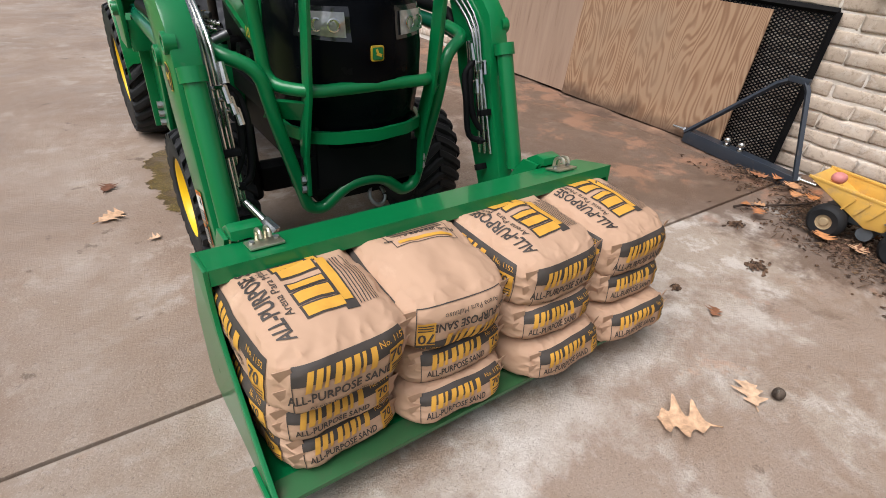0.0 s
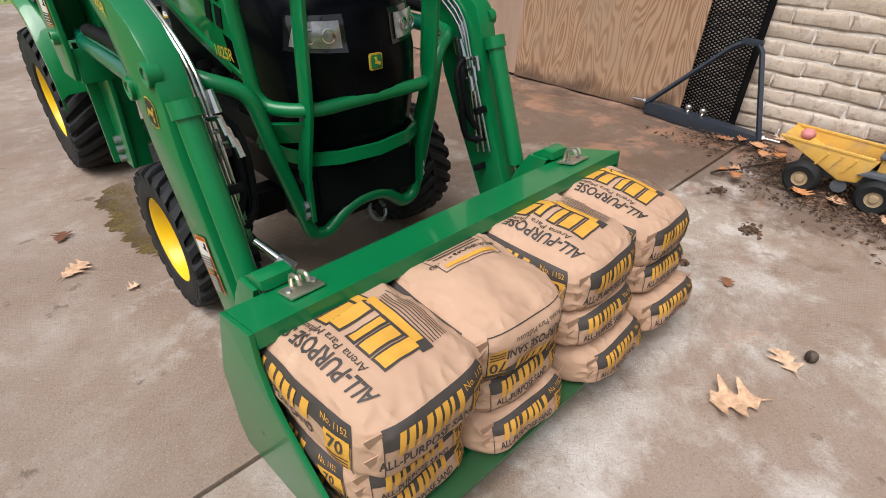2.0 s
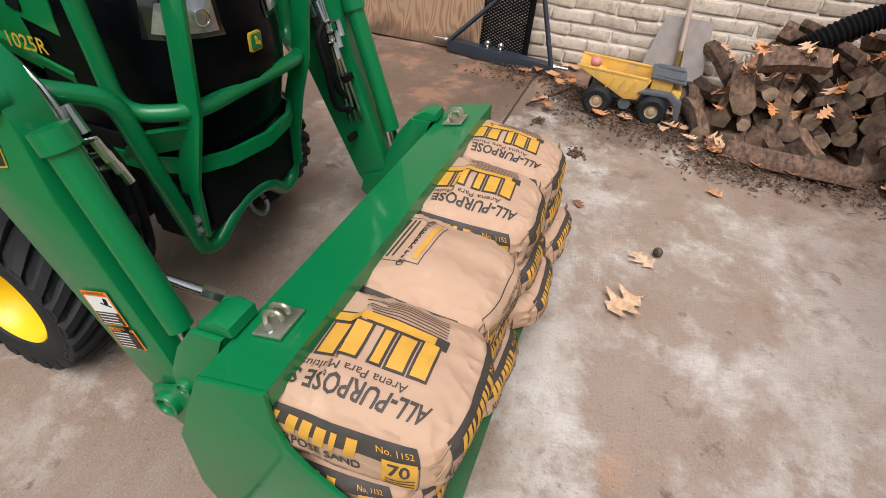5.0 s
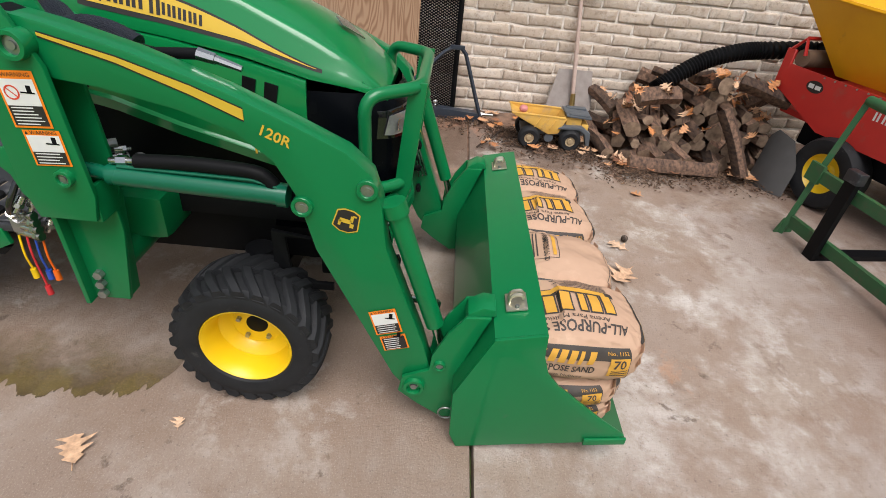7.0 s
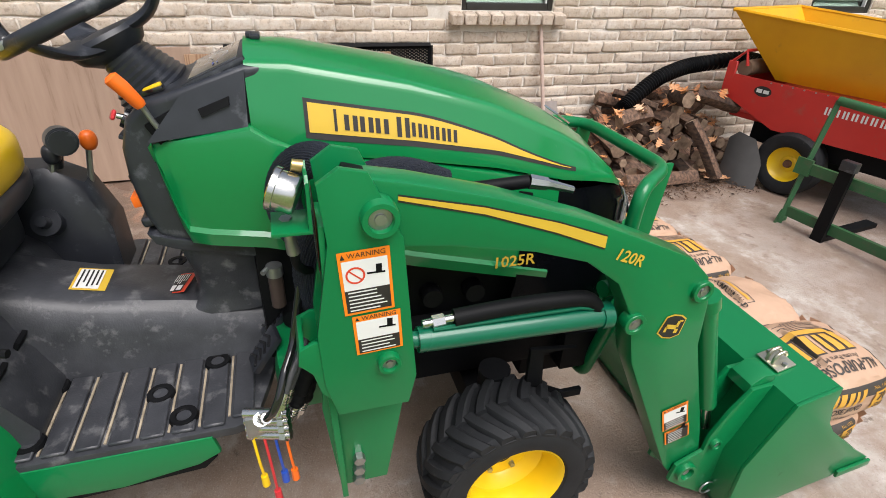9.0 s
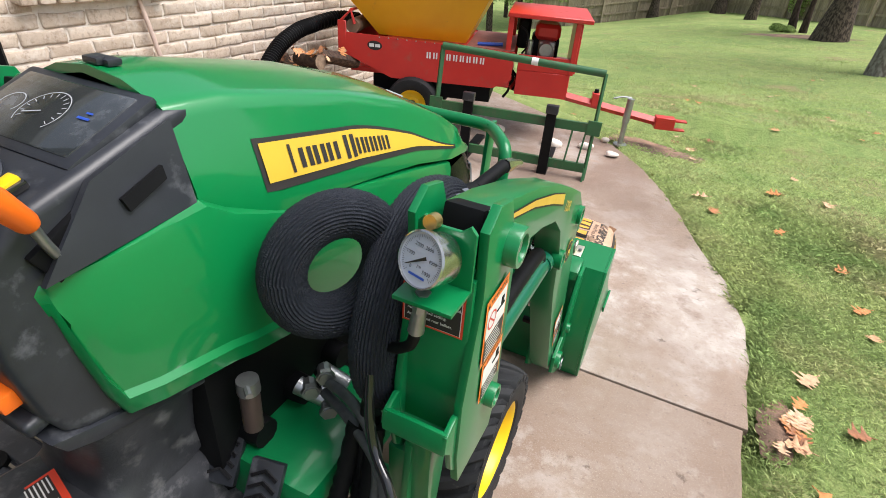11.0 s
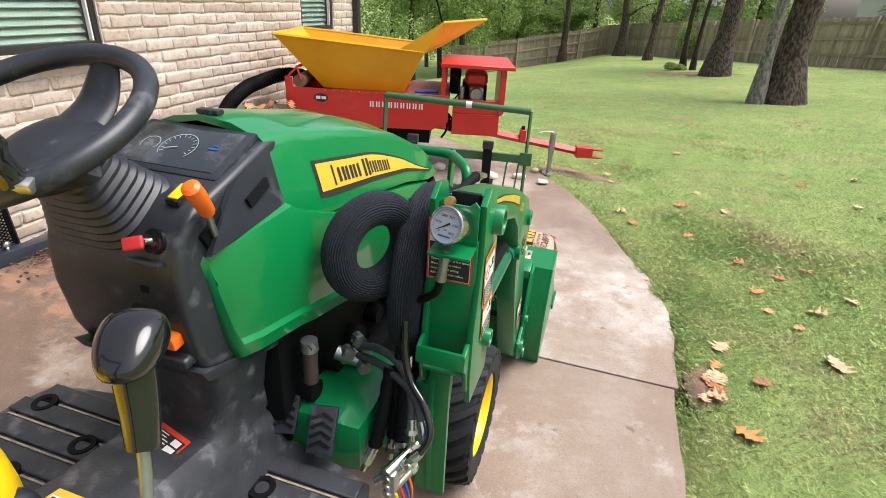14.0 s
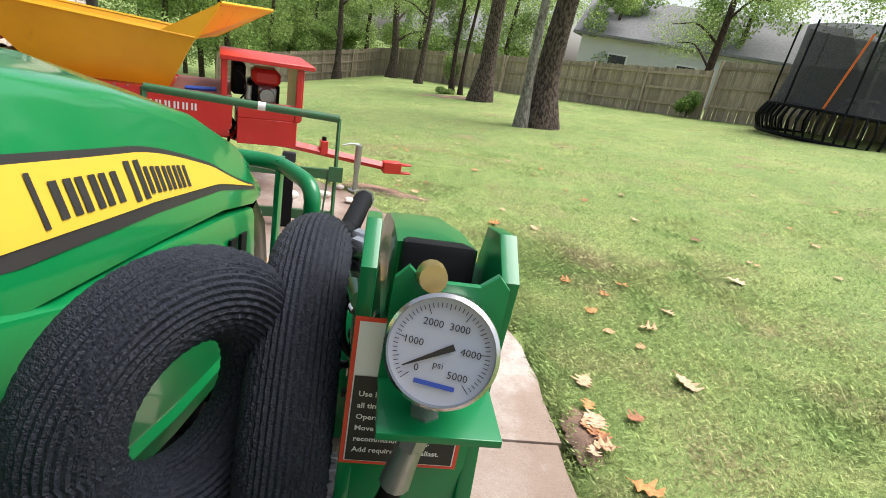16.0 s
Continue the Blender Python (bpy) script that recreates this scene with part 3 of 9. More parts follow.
def letters(body, size, m, bm=None, thick=0.0, align="CENTER", bold=0.0):
    """Lettering in the built-in font as faces of a bmesh, set by the matrix m (its x runs along the words, its z faces the reader)."""
    key = (body, align, bold)
    if key not in LETTERS:
        cu = bpy.data.curves.new("lettering", "FONT")
        cu.body, cu.size, cu.align_x, cu.align_y, cu.resolution_u = body, 1.0, align, "CENTER", 2
        cu.offset = bold
        ob = new("lettering", cu)
        me = bpy.data.meshes.new_from_object(ob)
        LETTERS[key] = ([v.co.copy() for v in me.vertices], [tuple(p.vertices) for p in me.polygons])
        bpy.data.objects.remove(ob)
        bpy.data.curves.remove(cu)
        bpy.data.meshes.remove(me)
    bm = bm or B()
    vs, fs = LETTERS[key]
    new_v = [bm.verts.new(m @ (v * size)) for v in vs]
    for f in fs:
        try:
            bm.faces.new([new_v[i] for i in f])
        except ValueError:
            pass
    return bm


def facing(origin, right, up):
    """A matrix for flat things: x to the right, y up, z towards the reader."""
    r, u = Vector(right).normalized(), Vector(up)
    n = r.cross(u).normalized()
    u = n.cross(r)
    m = Matrix((r, u, n)).transposed().to_4x4()
    m.translation = Vector(origin)
    return m


def plate(bm, m, x0, y0, x1, y1, z=0.0):
    """A flat rectangle in the matrix's plane."""
    v = [bm.verts.new(m @ Vector(p)) for p in ((x0, y0, z), (x1, y0, z), (x1, y1, z), (x0, y1, z))]
    bm.faces.new(v)
    return bm


def bars(bm, m, x0, x1, ys, h, z=0.0, rng_=None):
    """Rows of small print as plain bars."""
    for i, y in enumerate(ys):
        e = x1 - (x1 - x0) * (0.0 if rng_ is None else rng_.random() * 0.3)
        plate(bm, m, x0, y - h / 2, e, y + h / 2, z)
    return bm

# ---- ground, slabs ----
EDGE = [(-1.24, 9.0), (-1.24, -0.62), (-1.14, -1.0), (-0.98, -1.36), (-0.76, -1.95), (-0.53, -2.42), (-0.2, -2.85), (0.5, -3.35), (1.4, -3.9), (2.6, -4.3)]


def edge_x(y):
    """The slab's outer edge: x of the lawn side at this y, wobbling a little."""
    for (x0, y0), (x1, y1) in zip(EDGE, EDGE[1:]):
        if y1 <= y <= y0:
            return x0 + (x1 - x0) * (y0 - y) / (y0 - y1)
    return -1.24 if y > 9 else 99.0


def smooth(t):
    t = max(0.0, min(1.0, t))
    return t * t * (3 - 2 * t)


def lawn_z(x, y):
    d = edge_x(y) - x if y > -4.3 else max(0.3, -4.3 - y)
    far = -0.08 - 0.078 * x + 0.0374 * y + 0.004 * max(0.0, x) * y
    k = smooth(d / 2.2)
    far = max(-5.0, min(2.2, far))
    bump = 0.03 * noise.noise((x * 0.5, y * 0.5, 3)) + 0.012 * noise.noise((x * 2.1, y * 2.1, 7))
    if d < 0:
        return -0.07
    return k * (far + bump) + (1 - k) * (0.005 + 0.25 * bump)


def grid_axis(lo, hi, fine0, fine1, step, far):
    a = list(np.arange(fine0, fine1 + 1e-6, step))
    s, v = step, fine1
    while v < hi:
        s *= 1.25
        v += s
        a.append(min(v, hi))
    s, v = step, fine0
    while v > lo:
        s *= 1.25
        v -= s
        a.insert(0, max(v, lo))
    return a


def build_ground():
    xs = grid_axis(-400, 400, -7, 3.0, 0.16, 0)
    ys = grid_axis(-400, 300, -12, 4, 0.16, 0)
    verts = [(x, y, lawn_z(x, y)) for y in ys for x in xs]
    n = len(xs)
    faces = [(j * n + i, j * n + i + 1, (j + 1) * n + i + 1, (j + 1) * n + i) for j in range(len(ys) - 1) for i in range(n - 1)]
    me = bpy.data.meshes.new("ground")
    me.from_pydata(verts, [], faces)
    me.polygons.foreach_set("use_smooth", [True] * len(faces))
    me.materials.append(M_LAWN)
    return tagged(new("ground", me), "patchy green lawn sloping away to a wooden fence", "lawn", kind="structure")


build_ground()


def build_slab(name, outline, label):
    r = random.Random(5)
    pts = []
    for a, b in zip(outline, outline[1:] + outline[:1]):
        n = max(1, int((Vector(b) - Vector(a)).length / 0.12)) if a[0] < 2.3 and b[0] < 2.3 else 1
        for i in range(n):
            x, y = a[0] + (b[0] - a[0]) * i / n, a[1] + (b[1] - a[1]) * i / n
            w = 0.012 * noise.noise((x * 3, y * 3, 2)) + 0.010 * noise.noise((x * 11, y * 11, 4)) if a[0] < 0 and b[0] < 0.6 and abs(a[1] - b[1]) > 0.05 else 0.0
            pts.append((x + w + r.uniform(-0.006, 0.006), y + r.uniform(-0.003, 0.003)))
    bm = prism(B(), pts, -0.12, 0.0, "z", bevel=0.006)
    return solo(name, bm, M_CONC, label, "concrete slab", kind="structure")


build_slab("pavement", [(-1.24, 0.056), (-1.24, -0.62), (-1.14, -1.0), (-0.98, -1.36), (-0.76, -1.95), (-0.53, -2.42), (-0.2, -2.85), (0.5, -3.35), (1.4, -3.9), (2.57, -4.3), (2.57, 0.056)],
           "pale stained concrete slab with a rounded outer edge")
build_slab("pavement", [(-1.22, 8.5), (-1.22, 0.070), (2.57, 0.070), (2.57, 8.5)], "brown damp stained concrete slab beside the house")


def build_soil():
    """Loose soil washed over the slab along the foot of the wall."""
    bm = B()
    xs = np.arange(1.05, 2.60, 0.05)
    ys = np.arange(-2.6, 4.2, 0.05)
    grid = {}
    for j, y in enumerate(ys):
        for i, x in enumerate(xs):
            reach = 2.18 if y > 0.0 else (1.80 if y > -0.9 else 1.60)
            reach += 0.16 * noise.noise((y * 1.1, 0, 1)) + 0.10 * noise.noise((y * 4.1, 0, 8)) + 0.05 * noise.noise((y * 11, 0, 3))
            h = 0.035 * smooth((x - reach) / 1.1) + 0.03 * (noise.noise((x * 1.7, y * 1.7, 4)) - 0.05) + 0.012 * noise.noise((x * 6, y * 6, 2))
            h -= 0.03 * smooth((reach + 0.25 - x) / 0.3) + 0.09 * smooth((y - 3.3 - 0.3 * noise.noise((x * 2.0, 0, 6))) / 0.9) + 0.09 * smooth((-2.0 - y) / 0.6)
            grid[i, j] = bm.verts.new((x, y, max(h, -0.02)))
    for j in range(len(ys) - 1):
        for i in range(len(xs) - 1):
            bm.faces.new((grid[i, j], grid[i + 1, j], grid[i + 1, j + 1], grid[i, j + 1]))
    return solo("soil", bm, M_SOIL, "dark reddish soil washed over concrete along the brick wall", "soil", kind="stuff")


build_soil()


def bare_patch(cx, cy, rx, ry, seed, label):
    """A low bare place in the turf, ragged at its rim."""
    bm = B()
    n, rings = 56, 6
    loops = []
    for j in range(rings + 1):
        row = []
        for i in range(n):
            a = 2 * math.pi * i / n
            f = (j / rings) * (1 + 0.35 * noise.noise((math.cos(a) * 1.7, math.sin(a) * 1.7, seed)) + 0.2 * noise.noise((math.cos(a) * 6, math.sin(a) * 6, seed)))
            x, y = cx + rx * f * math.cos(a), cy + ry * f * math.sin(a)
            row.append(bm.verts.new((x, y, (lawn_z(x, y) if edge_x(y) - x > 0 or y < -4 else 0.002) + 0.022 * (1 - (j / rings) ** 2) + 0.008 * noise.noise((x * 9, y * 9, seed)))))
        loops.append(row)
    for a, b in zip(loops, loops[1:]):
        for i in range(n):
            bm.faces.new((a[i], b[i], b[(i + 1) % n], a[(i + 1) % n]))
    bmesh.ops.remove_doubles(bm, verts=loops[0], dist=0.001)
    bmesh.ops.recalc_face_normals(bm, faces=bm.faces)
    return solo("soil", bm, M_SOIL, label, "soil", kind="stuff")


bare_patch(-0.55, -3.15, 0.42, 0.26, 3, "bare brown soil showing through grass at the slab's end")
bare_patch(-1.33, 0.02, 0.075, 0.16, 6, "dark wet soil in a gap beside the slab edge")
bare_patch(-3.3, -19.4, 1.5, 0.8, 9, "reddish bare soil round the foot of an oak")

# ---- house ----
WALL_X, WALL_Y0, WALL_Y1, WALL_H = 2.60, -4.50, 8.5, 2.75
BRICK_L, BRICK_H = 0.262, 0.084
WINDOWS = [(-0.75, -0.03, 1.08, 2.15), (-3.92, -3.22, 1.08, 2.15)]


def wall_core():
    bm = B()
    ys = [WALL_Y0, -3.92, -3.22, -0.75, -0.03, WALL_Y1]
    for a, b in zip(ys, ys[1:]):
        win = next((w for w in WINDOWS if abs(w[0] - a) < 0.01), None)
        spans = [(-0.1, WALL_H)] if not win else [(-0.1, win[2]), (win[3], WALL_H)]
        for z0, z1 in spans:
            box(bm, (WALL_X + 0.128, (a + b) / 2, (z0 + z1) / 2), (0.25, b - a, z1 - z0))
    return solo("wall_east", bm, M_MORTAR, "pale whitewashed brick house wall with smeared mortar", "wall", kind="structure")


house_wall = wall_core()
end_wall = solo("wall_south", box(B(), (6.6, WALL_Y0 + 0.125, 1.325), (7.7, 0.25, 2.85)), M_MORTAR, "pale brick end wall of the house", "wall", kind="structure")
solo("roof", prism(B(), [(2.05, 2.72), (2.05, 2.88), (6.5, 4.6), (6.5, 2.76)], WALL_Y0 - 0.5, WALL_Y1, "y"), M_ROOF, "grey shingled house eave above the wall", "roof", kind="structure")


def window_unit(name, y0, y1, z0, z1):
    h = holder(name, (WALL_X, (y0 + y1) / 2, z0), "dark bronze framed house window with closed pale blinds", "window", kind="structure")
    x = WALL_X + 0.05
    for n, c, s in (("window_frame", (x, y0 + 0.02, (z0 + z1) / 2), (0.07, 0.04, z1 - z0)), ("window_frame", (x, y1 - 0.02, (z0 + z1) / 2), (0.07, 0.04, z1 - z0)),
                    ("window_frame", (x, (y0 + y1) / 2, z0 + 0.025), (0.07, y1 - y0 - 0.084, 0.05)), ("window_frame", (x, (y0 + y1) / 2, z1 - 0.02), (0.07, y1 - y0 - 0.084, 0.04))):
        part(n, box(B(), c, s, bevel=0.004), M_WINFRAME, h)
    part("white_bead", box(B(), (x - 0.012, y0 + 0.05, (z0 + z1) / 2), (0.03, 0.012, z1 - z0 - 0.1)), M_WHITE, h, "thin white glazing bead")
    pane = part("pane", box(B(), (x + 0.012, (y0 + y1) / 2, (z0 + z1) / 2), (0.006, y1 - y0 - 0.09, z1 - z0 - 0.09)), M_PANE, h)
    pane.visible_shadow = False
    z = z0 + 0.07
    while z < z1 - 0.06:
        part("blind_slat", box(B(), (x + 0.05, (y0 + y1) / 2, z), (0.006, y1 - y0 - 0.1, 0.062), (0, 38, 0)), M_BLIND, h)
        z += 0.05
    part("backing", box(B(), (x + 0.13, (y0 + y1) / 2, (z0 + z1) / 2), (0.02, y1 - y0 - 0.05, z1 - z0 - 0.05)), M_MATTE, h)
    sill = B()
    y, r = y0 - 0.08, random.Random(3)
    while y < y1 + 0.08:
        box(sill, (WALL_X - 0.02 + r.uniform(-0.004, 0.004), y + 0.05, z0 - 0.045), (0.13, 0.092, 0.075), (0, -8, 0), 0.008, 1)
        y += 0.1
    part("window_sill", sill, M_BRICK, h, "rowlock brick sill")
    return h


M_PANE = bpy.data.materials.new("window_glass")
M_PANE.use_nodes = True
_b = M_PANE.node_tree.nodes["Principled BSDF"]
_b.inputs["Transmission Weight"].default_value, _b.inputs["Roughness"].default_value = 1.0, 0.02
_b.inputs["Base Color"].default_value = (0.86, 0.93, 0.89, 1)
window_unit("window_1", *WINDOWS[0])
window_unit("window_2", *WINDOWS[1])
ds = B()
box(ds, (WALL_X - 0.04, WALL_Y0 + 0.05, 1.35), (0.07, 0.09, 2.7), bevel=0.008)
solo("downspout", ds, M_WINFRAME, "dark bronze metal downspout at the house corner", "downspout", kind="structure")

# ---- fence, trees, far houses, trampoline ----
def fence_run(a, b, spacing, height, label, flip=1):
    a, b = Vector(a), Vector(b)
    n = max(1, round((b - a).length / spacing))
    d = (b - a) / n
    t = d.normalized()
    side = Vector((-t.y, t.x)) * flip
    h = holder("fence", (*a, lawn_z(*a)), label, "fence", "yard fence", "structure")
    r = random.Random(int(abs(a.x) * 10))
    rot = math.degrees(math.atan2(t.y, t.x))
    slats = B()
    for i in range(n + 1):
        p = a + d * i
        z = lawn_z(*p)
        part("post", box(B(), (p.x + side.x * 0.07, p.y + side.y * 0.07, z + height / 2), (0.1, 0.1, height + 0.1), (r.uniform(-3, 3), r.uniform(-2, 2), rot), 0.006, 1), M_FENCE, h)
        if i == n:
            break
        q = p + d
        zq = lawn_z(*q)
        for k in (0.25, 0.58, 0.9):
            m = (p + q) / 2
            bm = B()
            rail = Vector((q.x - p.x, q.y - p.y, zq - z))
            c0, c1 = Vector((p.x + side.x * 0.05, p.y + side.y * 0.05, z + k * height)), Vector((q.x + side.x * 0.05, q.y + side.y * 0.05, zq + k * height))
            up = Vector((0, 0, 0.045))
            sd = Vector((side.x, side.y, 0)) * 0.02
            loft(bm, [[c - up - sd, c + up - sd, c + up + sd, c - up + sd] for c in (c0, c1)], True, True)
            part("rail", bm, M_FENCE, h)
        k = 0.0
        while k < 1:
            p2 = p + d * k
            zz = z + (zq - z) * k
            box(slats, (p2.x, p2.y, zz + height / 2 + r.uniform(-0.02, 0.02)), (0.135, 0.018, height + 0.05), (0, r.uniform(-0.7, 0.7), rot))
            k += 0.142 / d.length
    s = part("boards", slats, M_FENCE, h)
    tagged(s, kind="stuff")
    return h


FENCE_C = (0.4, -38.0)
fence_run(FENCE_C, (-6.3, -27.4), 2.4, 1.8, "weathered grey-brown wooden privacy fence with its rails showing", -1)
fence_run((-6.4, -27.2), (-12.6, -18.6), 2.4, 1.8, "weathered grey-brown wooden privacy fence with its rails showing", -1)
fence_run((-12.7, -18.4), (-19.0, -11.5), 2.4, 2.15, "newer tan wooden fence section, taller than the rest", -1)
fence_run(FENCE_C, (9.5, -31.5), 2.4, 1.8, "brown wooden fence running downhill under trees", 1)


def leaf_cloud(bm_verts, faces, centre, radii, count, size, r):
    for _ in range(count):
        while True:
            p = Vector((r.uniform(-1, 1), r.uniform(-1, 1), r.uniform(-1, 1)))
            if 0.25 < p.length < 1:
                break
        p = Vector(centre) + Vector((p.x * radii[0], p.y * radii[1], p.z * radii[2]))
        s = size * r.uniform(0.6, 1.3)
        e = Euler((r.uniform(-1.2, 1.2), r.uniform(-1.2, 1.2), r.uniform(0, 6.3))).to_matrix()
        k = len(bm_verts)
        for q in ((-0.5, 0, 0), (0, 0.32, 0.06), (0.5, 0, -0.05), (0, -0.32, 0.06)):
            bm_verts.append(p + e @ (Vector(q) * s))
        faces.append((k, k + 1, k + 2, k + 3))


def crown(parent, clumps, count, size, seed, mat=None, name="crown"):
    r = random.Random(seed)
    vs, fs = [], []
    for c, rad in clumps:
        leaf_cloud(vs, fs, c, rad, int(count * 2.2), size * 0.66, r)
    me = bpy.data.meshes.new(name)
    me.from_pydata([tuple(v) for v in vs], [], fs)
    me.materials.append(mat or M_LEAF_G)
    ob = new(name, me)
    ob.parent = parent
    ob.matrix_parent_inverse = WORLD[parent].inverted()
    WORLD[ob] = Matrix.Identity(4)
    return ob


def tree(x, y, r0, height, lean, label, seed, trunks=1, leafy=(9, 700, 0.16), low=0.55, spread=2.2, bark=None):
    z = lawn_z(x, y)
    h = holder("tree", (x, y, z), label, "tree", "yard trees")
    r = random.Random(seed)
    clumps = []
    for k in range(trunks):
        rr = r0 * (1 if k == 0 else 0.5)
        dx, dy = lean[0] + (0.02 if k else 0), lean[1]
        ox = 0 if k == 0 else r0 * 1.35
        pts, rad = [], []
        for i in range(9):
            t = i / 8
            pts.append((x + ox + dx * t * height + 0.12 * noise.noise((seed, t * 3, k)), y + dy * t * height + 0.12 * noise.noise((seed + 5, t * 3, k)), z - 0.1 + t * height))
            rad.append(rr * ((1.0 - 0.62 * t) + 0.75 * math.exp(-t * 24)))
        bm = tube(B(), curve(pts, 2), [rad[min(8, i // 2)] * 0.5 + rad[min(8, (i + 1) // 2)] * 0.5 for i in range(17)], 14)
        for v in bm.verts:
            v.co += Vector((1, 1, 0)) * 0.06 * rr * noise.noise(v.co * 7)
        part("trunk", bm, bark or M_BARK, h)
        for i in range(6):
            t = low + (1 - low) * (i + r.random()) / 6
            b = Vector(pts[min(8, int(t * 8))])
            a = r.uniform(0, 6.28)
            L = spread * r.uniform(0.6, 1.1)
            e = b + Vector((math.cos(a) * L, math.sin(a) * L, L * r.uniform(0.15, 0.6)))
            m = (b + e) / 2 + Vector((0, 0, 0.18 * L))
            part("limb", tube(B(), curve([b, m, e], 3), [rr * 0.32 * (1 - 0.12 * j) for j in range(7)], 7), bark or M_BARK, h)
            clumps += [(e, (0.5 * L, 0.5 * L, 0.34 * L)), (m + Vector((0, 0, 0.15)), (0.4 * L, 0.4 * L, 0.3 * L))]
    crown(h, clumps, leafy[1], leafy[2], seed)
    return h


tree(-4.1, -10.95, 0.30, 8.5, (0.0, 0.0), "large rough oak trunk with lichen spots in the lawn", 11, leafy=(0, 330, 0.11), low=0.42, spread=2.4)
tree(-3.58, -10.72, 0.115, 8.0, (0.012, 0.0), "slim pale lichened trunk beside a large oak", 18, leafy=(0, 200, 0.11), low=0.45, spread=1.5, bark=M_BARK_P)
tree(-3.82, -18.4, 0.31, 10, (-0.01, 0.0), "tall brown oak trunk with rough bark in the lawn", 12, leafy=(0, 330, 0.12), low=0.35, spread=2.6)
tree(-3.05, -21.2, 0.095, 8, (0.03, 0), "slender dark young tree in the lawn", 13, leafy=(0, 160, 0.12), low=0.4, spread=1.4, bark=M_BARK_D)
tree(-3.39, -21.0, 0.08, 8, (-0.02, 0), "slender dark young tree leaning beside its neighbour", 14, leafy=(0, 160, 0.12), low=0.4, spread=1.4, bark=M_BARK_D)
tree(-2.0, -28.8, 0.17, 9, (-0.05, 0), "brown oak trunk leaning near the fence", 15, leafy=(0, 300, 0.15), low=0.3, spread=2.6)
tree(-0.5, -34.2, 0.26, 9, (0.02, 0), "brown oak trunk close to the fence corner", 16, leafy=(0, 300, 0.15), low=0.3, spread=2.8)
tree(3.0, -35.2, 0.22, 9, (0.01, 0), "straight tree trunk before the fence", 17, leafy=(0, 300, 0.15), low=0.3, spread=2.8)
tree(-13.9, -21.3, 0.20, 8, (-0.03, 0), "dark spreading tree just behind the wooden fence", 19, leafy=(0, 260, 0.12), low=0.25, spread=3.0, bark=M_BARK_D)


def backwoods(x, y, w, h, seed, label, z0=None):
    z = lawn_z(x, y) if z0 is None else z0
    t = holder("tree", (x, y, z), label, "tree", "trees behind the fence")
    r = random.Random(seed)
    part("trunk", tube(B(), [(x, y, z - 0.2), (x + 0.2, y, z + h * 0.3), (x, y + 0.2, z + h * 0.75)], [0.22, 0.17, 0.08], 8), M_BARK, t)
    clumps = []
    for _ in range(26):
        a, q = r.uniform(0, 6.28), r.random() ** 0.5
        clumps.append(((x + math.cos(a) * q * w, y + math.sin(a) * q * w, z + h * (0.22 + 0.75 * r.random())), (w * 0.34, w * 0.34, h * 0.11)))
    crown(t, clumps, 235, 0.25, seed)
    return t


for i, (bx, by, bw, bh) in enumerate([(1.5, -37.5, 3.4, 9), (5.5, -37.0, 3.2, 8), (9.5, -38.5, 3.6, 9), (-2.5, -36.5, 2.8, 8), (13.5, -40, 4, 10), (-8.5, -35.5, 2.6, 8.5), (-14, -31, 2.2, 7),
                                      (4.2, -34.6, 2.0, 3.6), (7.2, -36.0, 2.2, 4.2), (17.5, -44, 5, 12), (-20, -27, 3.0, 9), (-5.3, -40, 3.5, 10), (3.0, -44, 5, 13), (10, -48, 6, 14), (-12.5, -44, 5, 12), (-25, -16, 3.5, 9), (-28, -24, 5, 11), (11.5, -24.5, 3.2, 9), (9.0, -27.0, 3.0, 9), (14.0, -27.5, 4.0, 11), (7.5, -31.5, 2.6, 8), (12.5, -33, 4, 11)]):
    backwoods(bx, by - (5.5 if bx > 0 else 2.0), bw, bh, 40 + i, "leafy green tree behind the wooden fence")


def bush(x, y, w, h, seed, label):
    z = lawn_z(x, y)
    t = holder("bush", (x, y, z), label, "bush", "bushes by the fence")
    r = random.Random(seed)
    for k in range(4):
        part("stem", tube(B(), [(x, y, z - 0.02), (x + r.uniform(-0.5, 0.5) * w, y, z + h * 0.6)], 0.015, 5), M_BARK, t)
    crown(t, [((x + r.uniform(-0.6, 0.6) * w, y + r.uniform(-0.4, 0.4) * w, z + h * (0.25 + 0.6 * r.random())), (w * 0.45, w * 0.45, h * 0.28)) for _ in range(9)], 120, 0.12, seed, name="leaves")
    return t


bush(-2.75, -20.9, 0.42, 0.24, 71, "small bright green shrub at the tree's foot")
bush(-3.9, -30.6, 0.7, 1.7, 72, "climbing green vine against the fence")
bush(-12.0, -18.6, 0.5, 1.0, 73, "scrubby green shrub at the fence end")


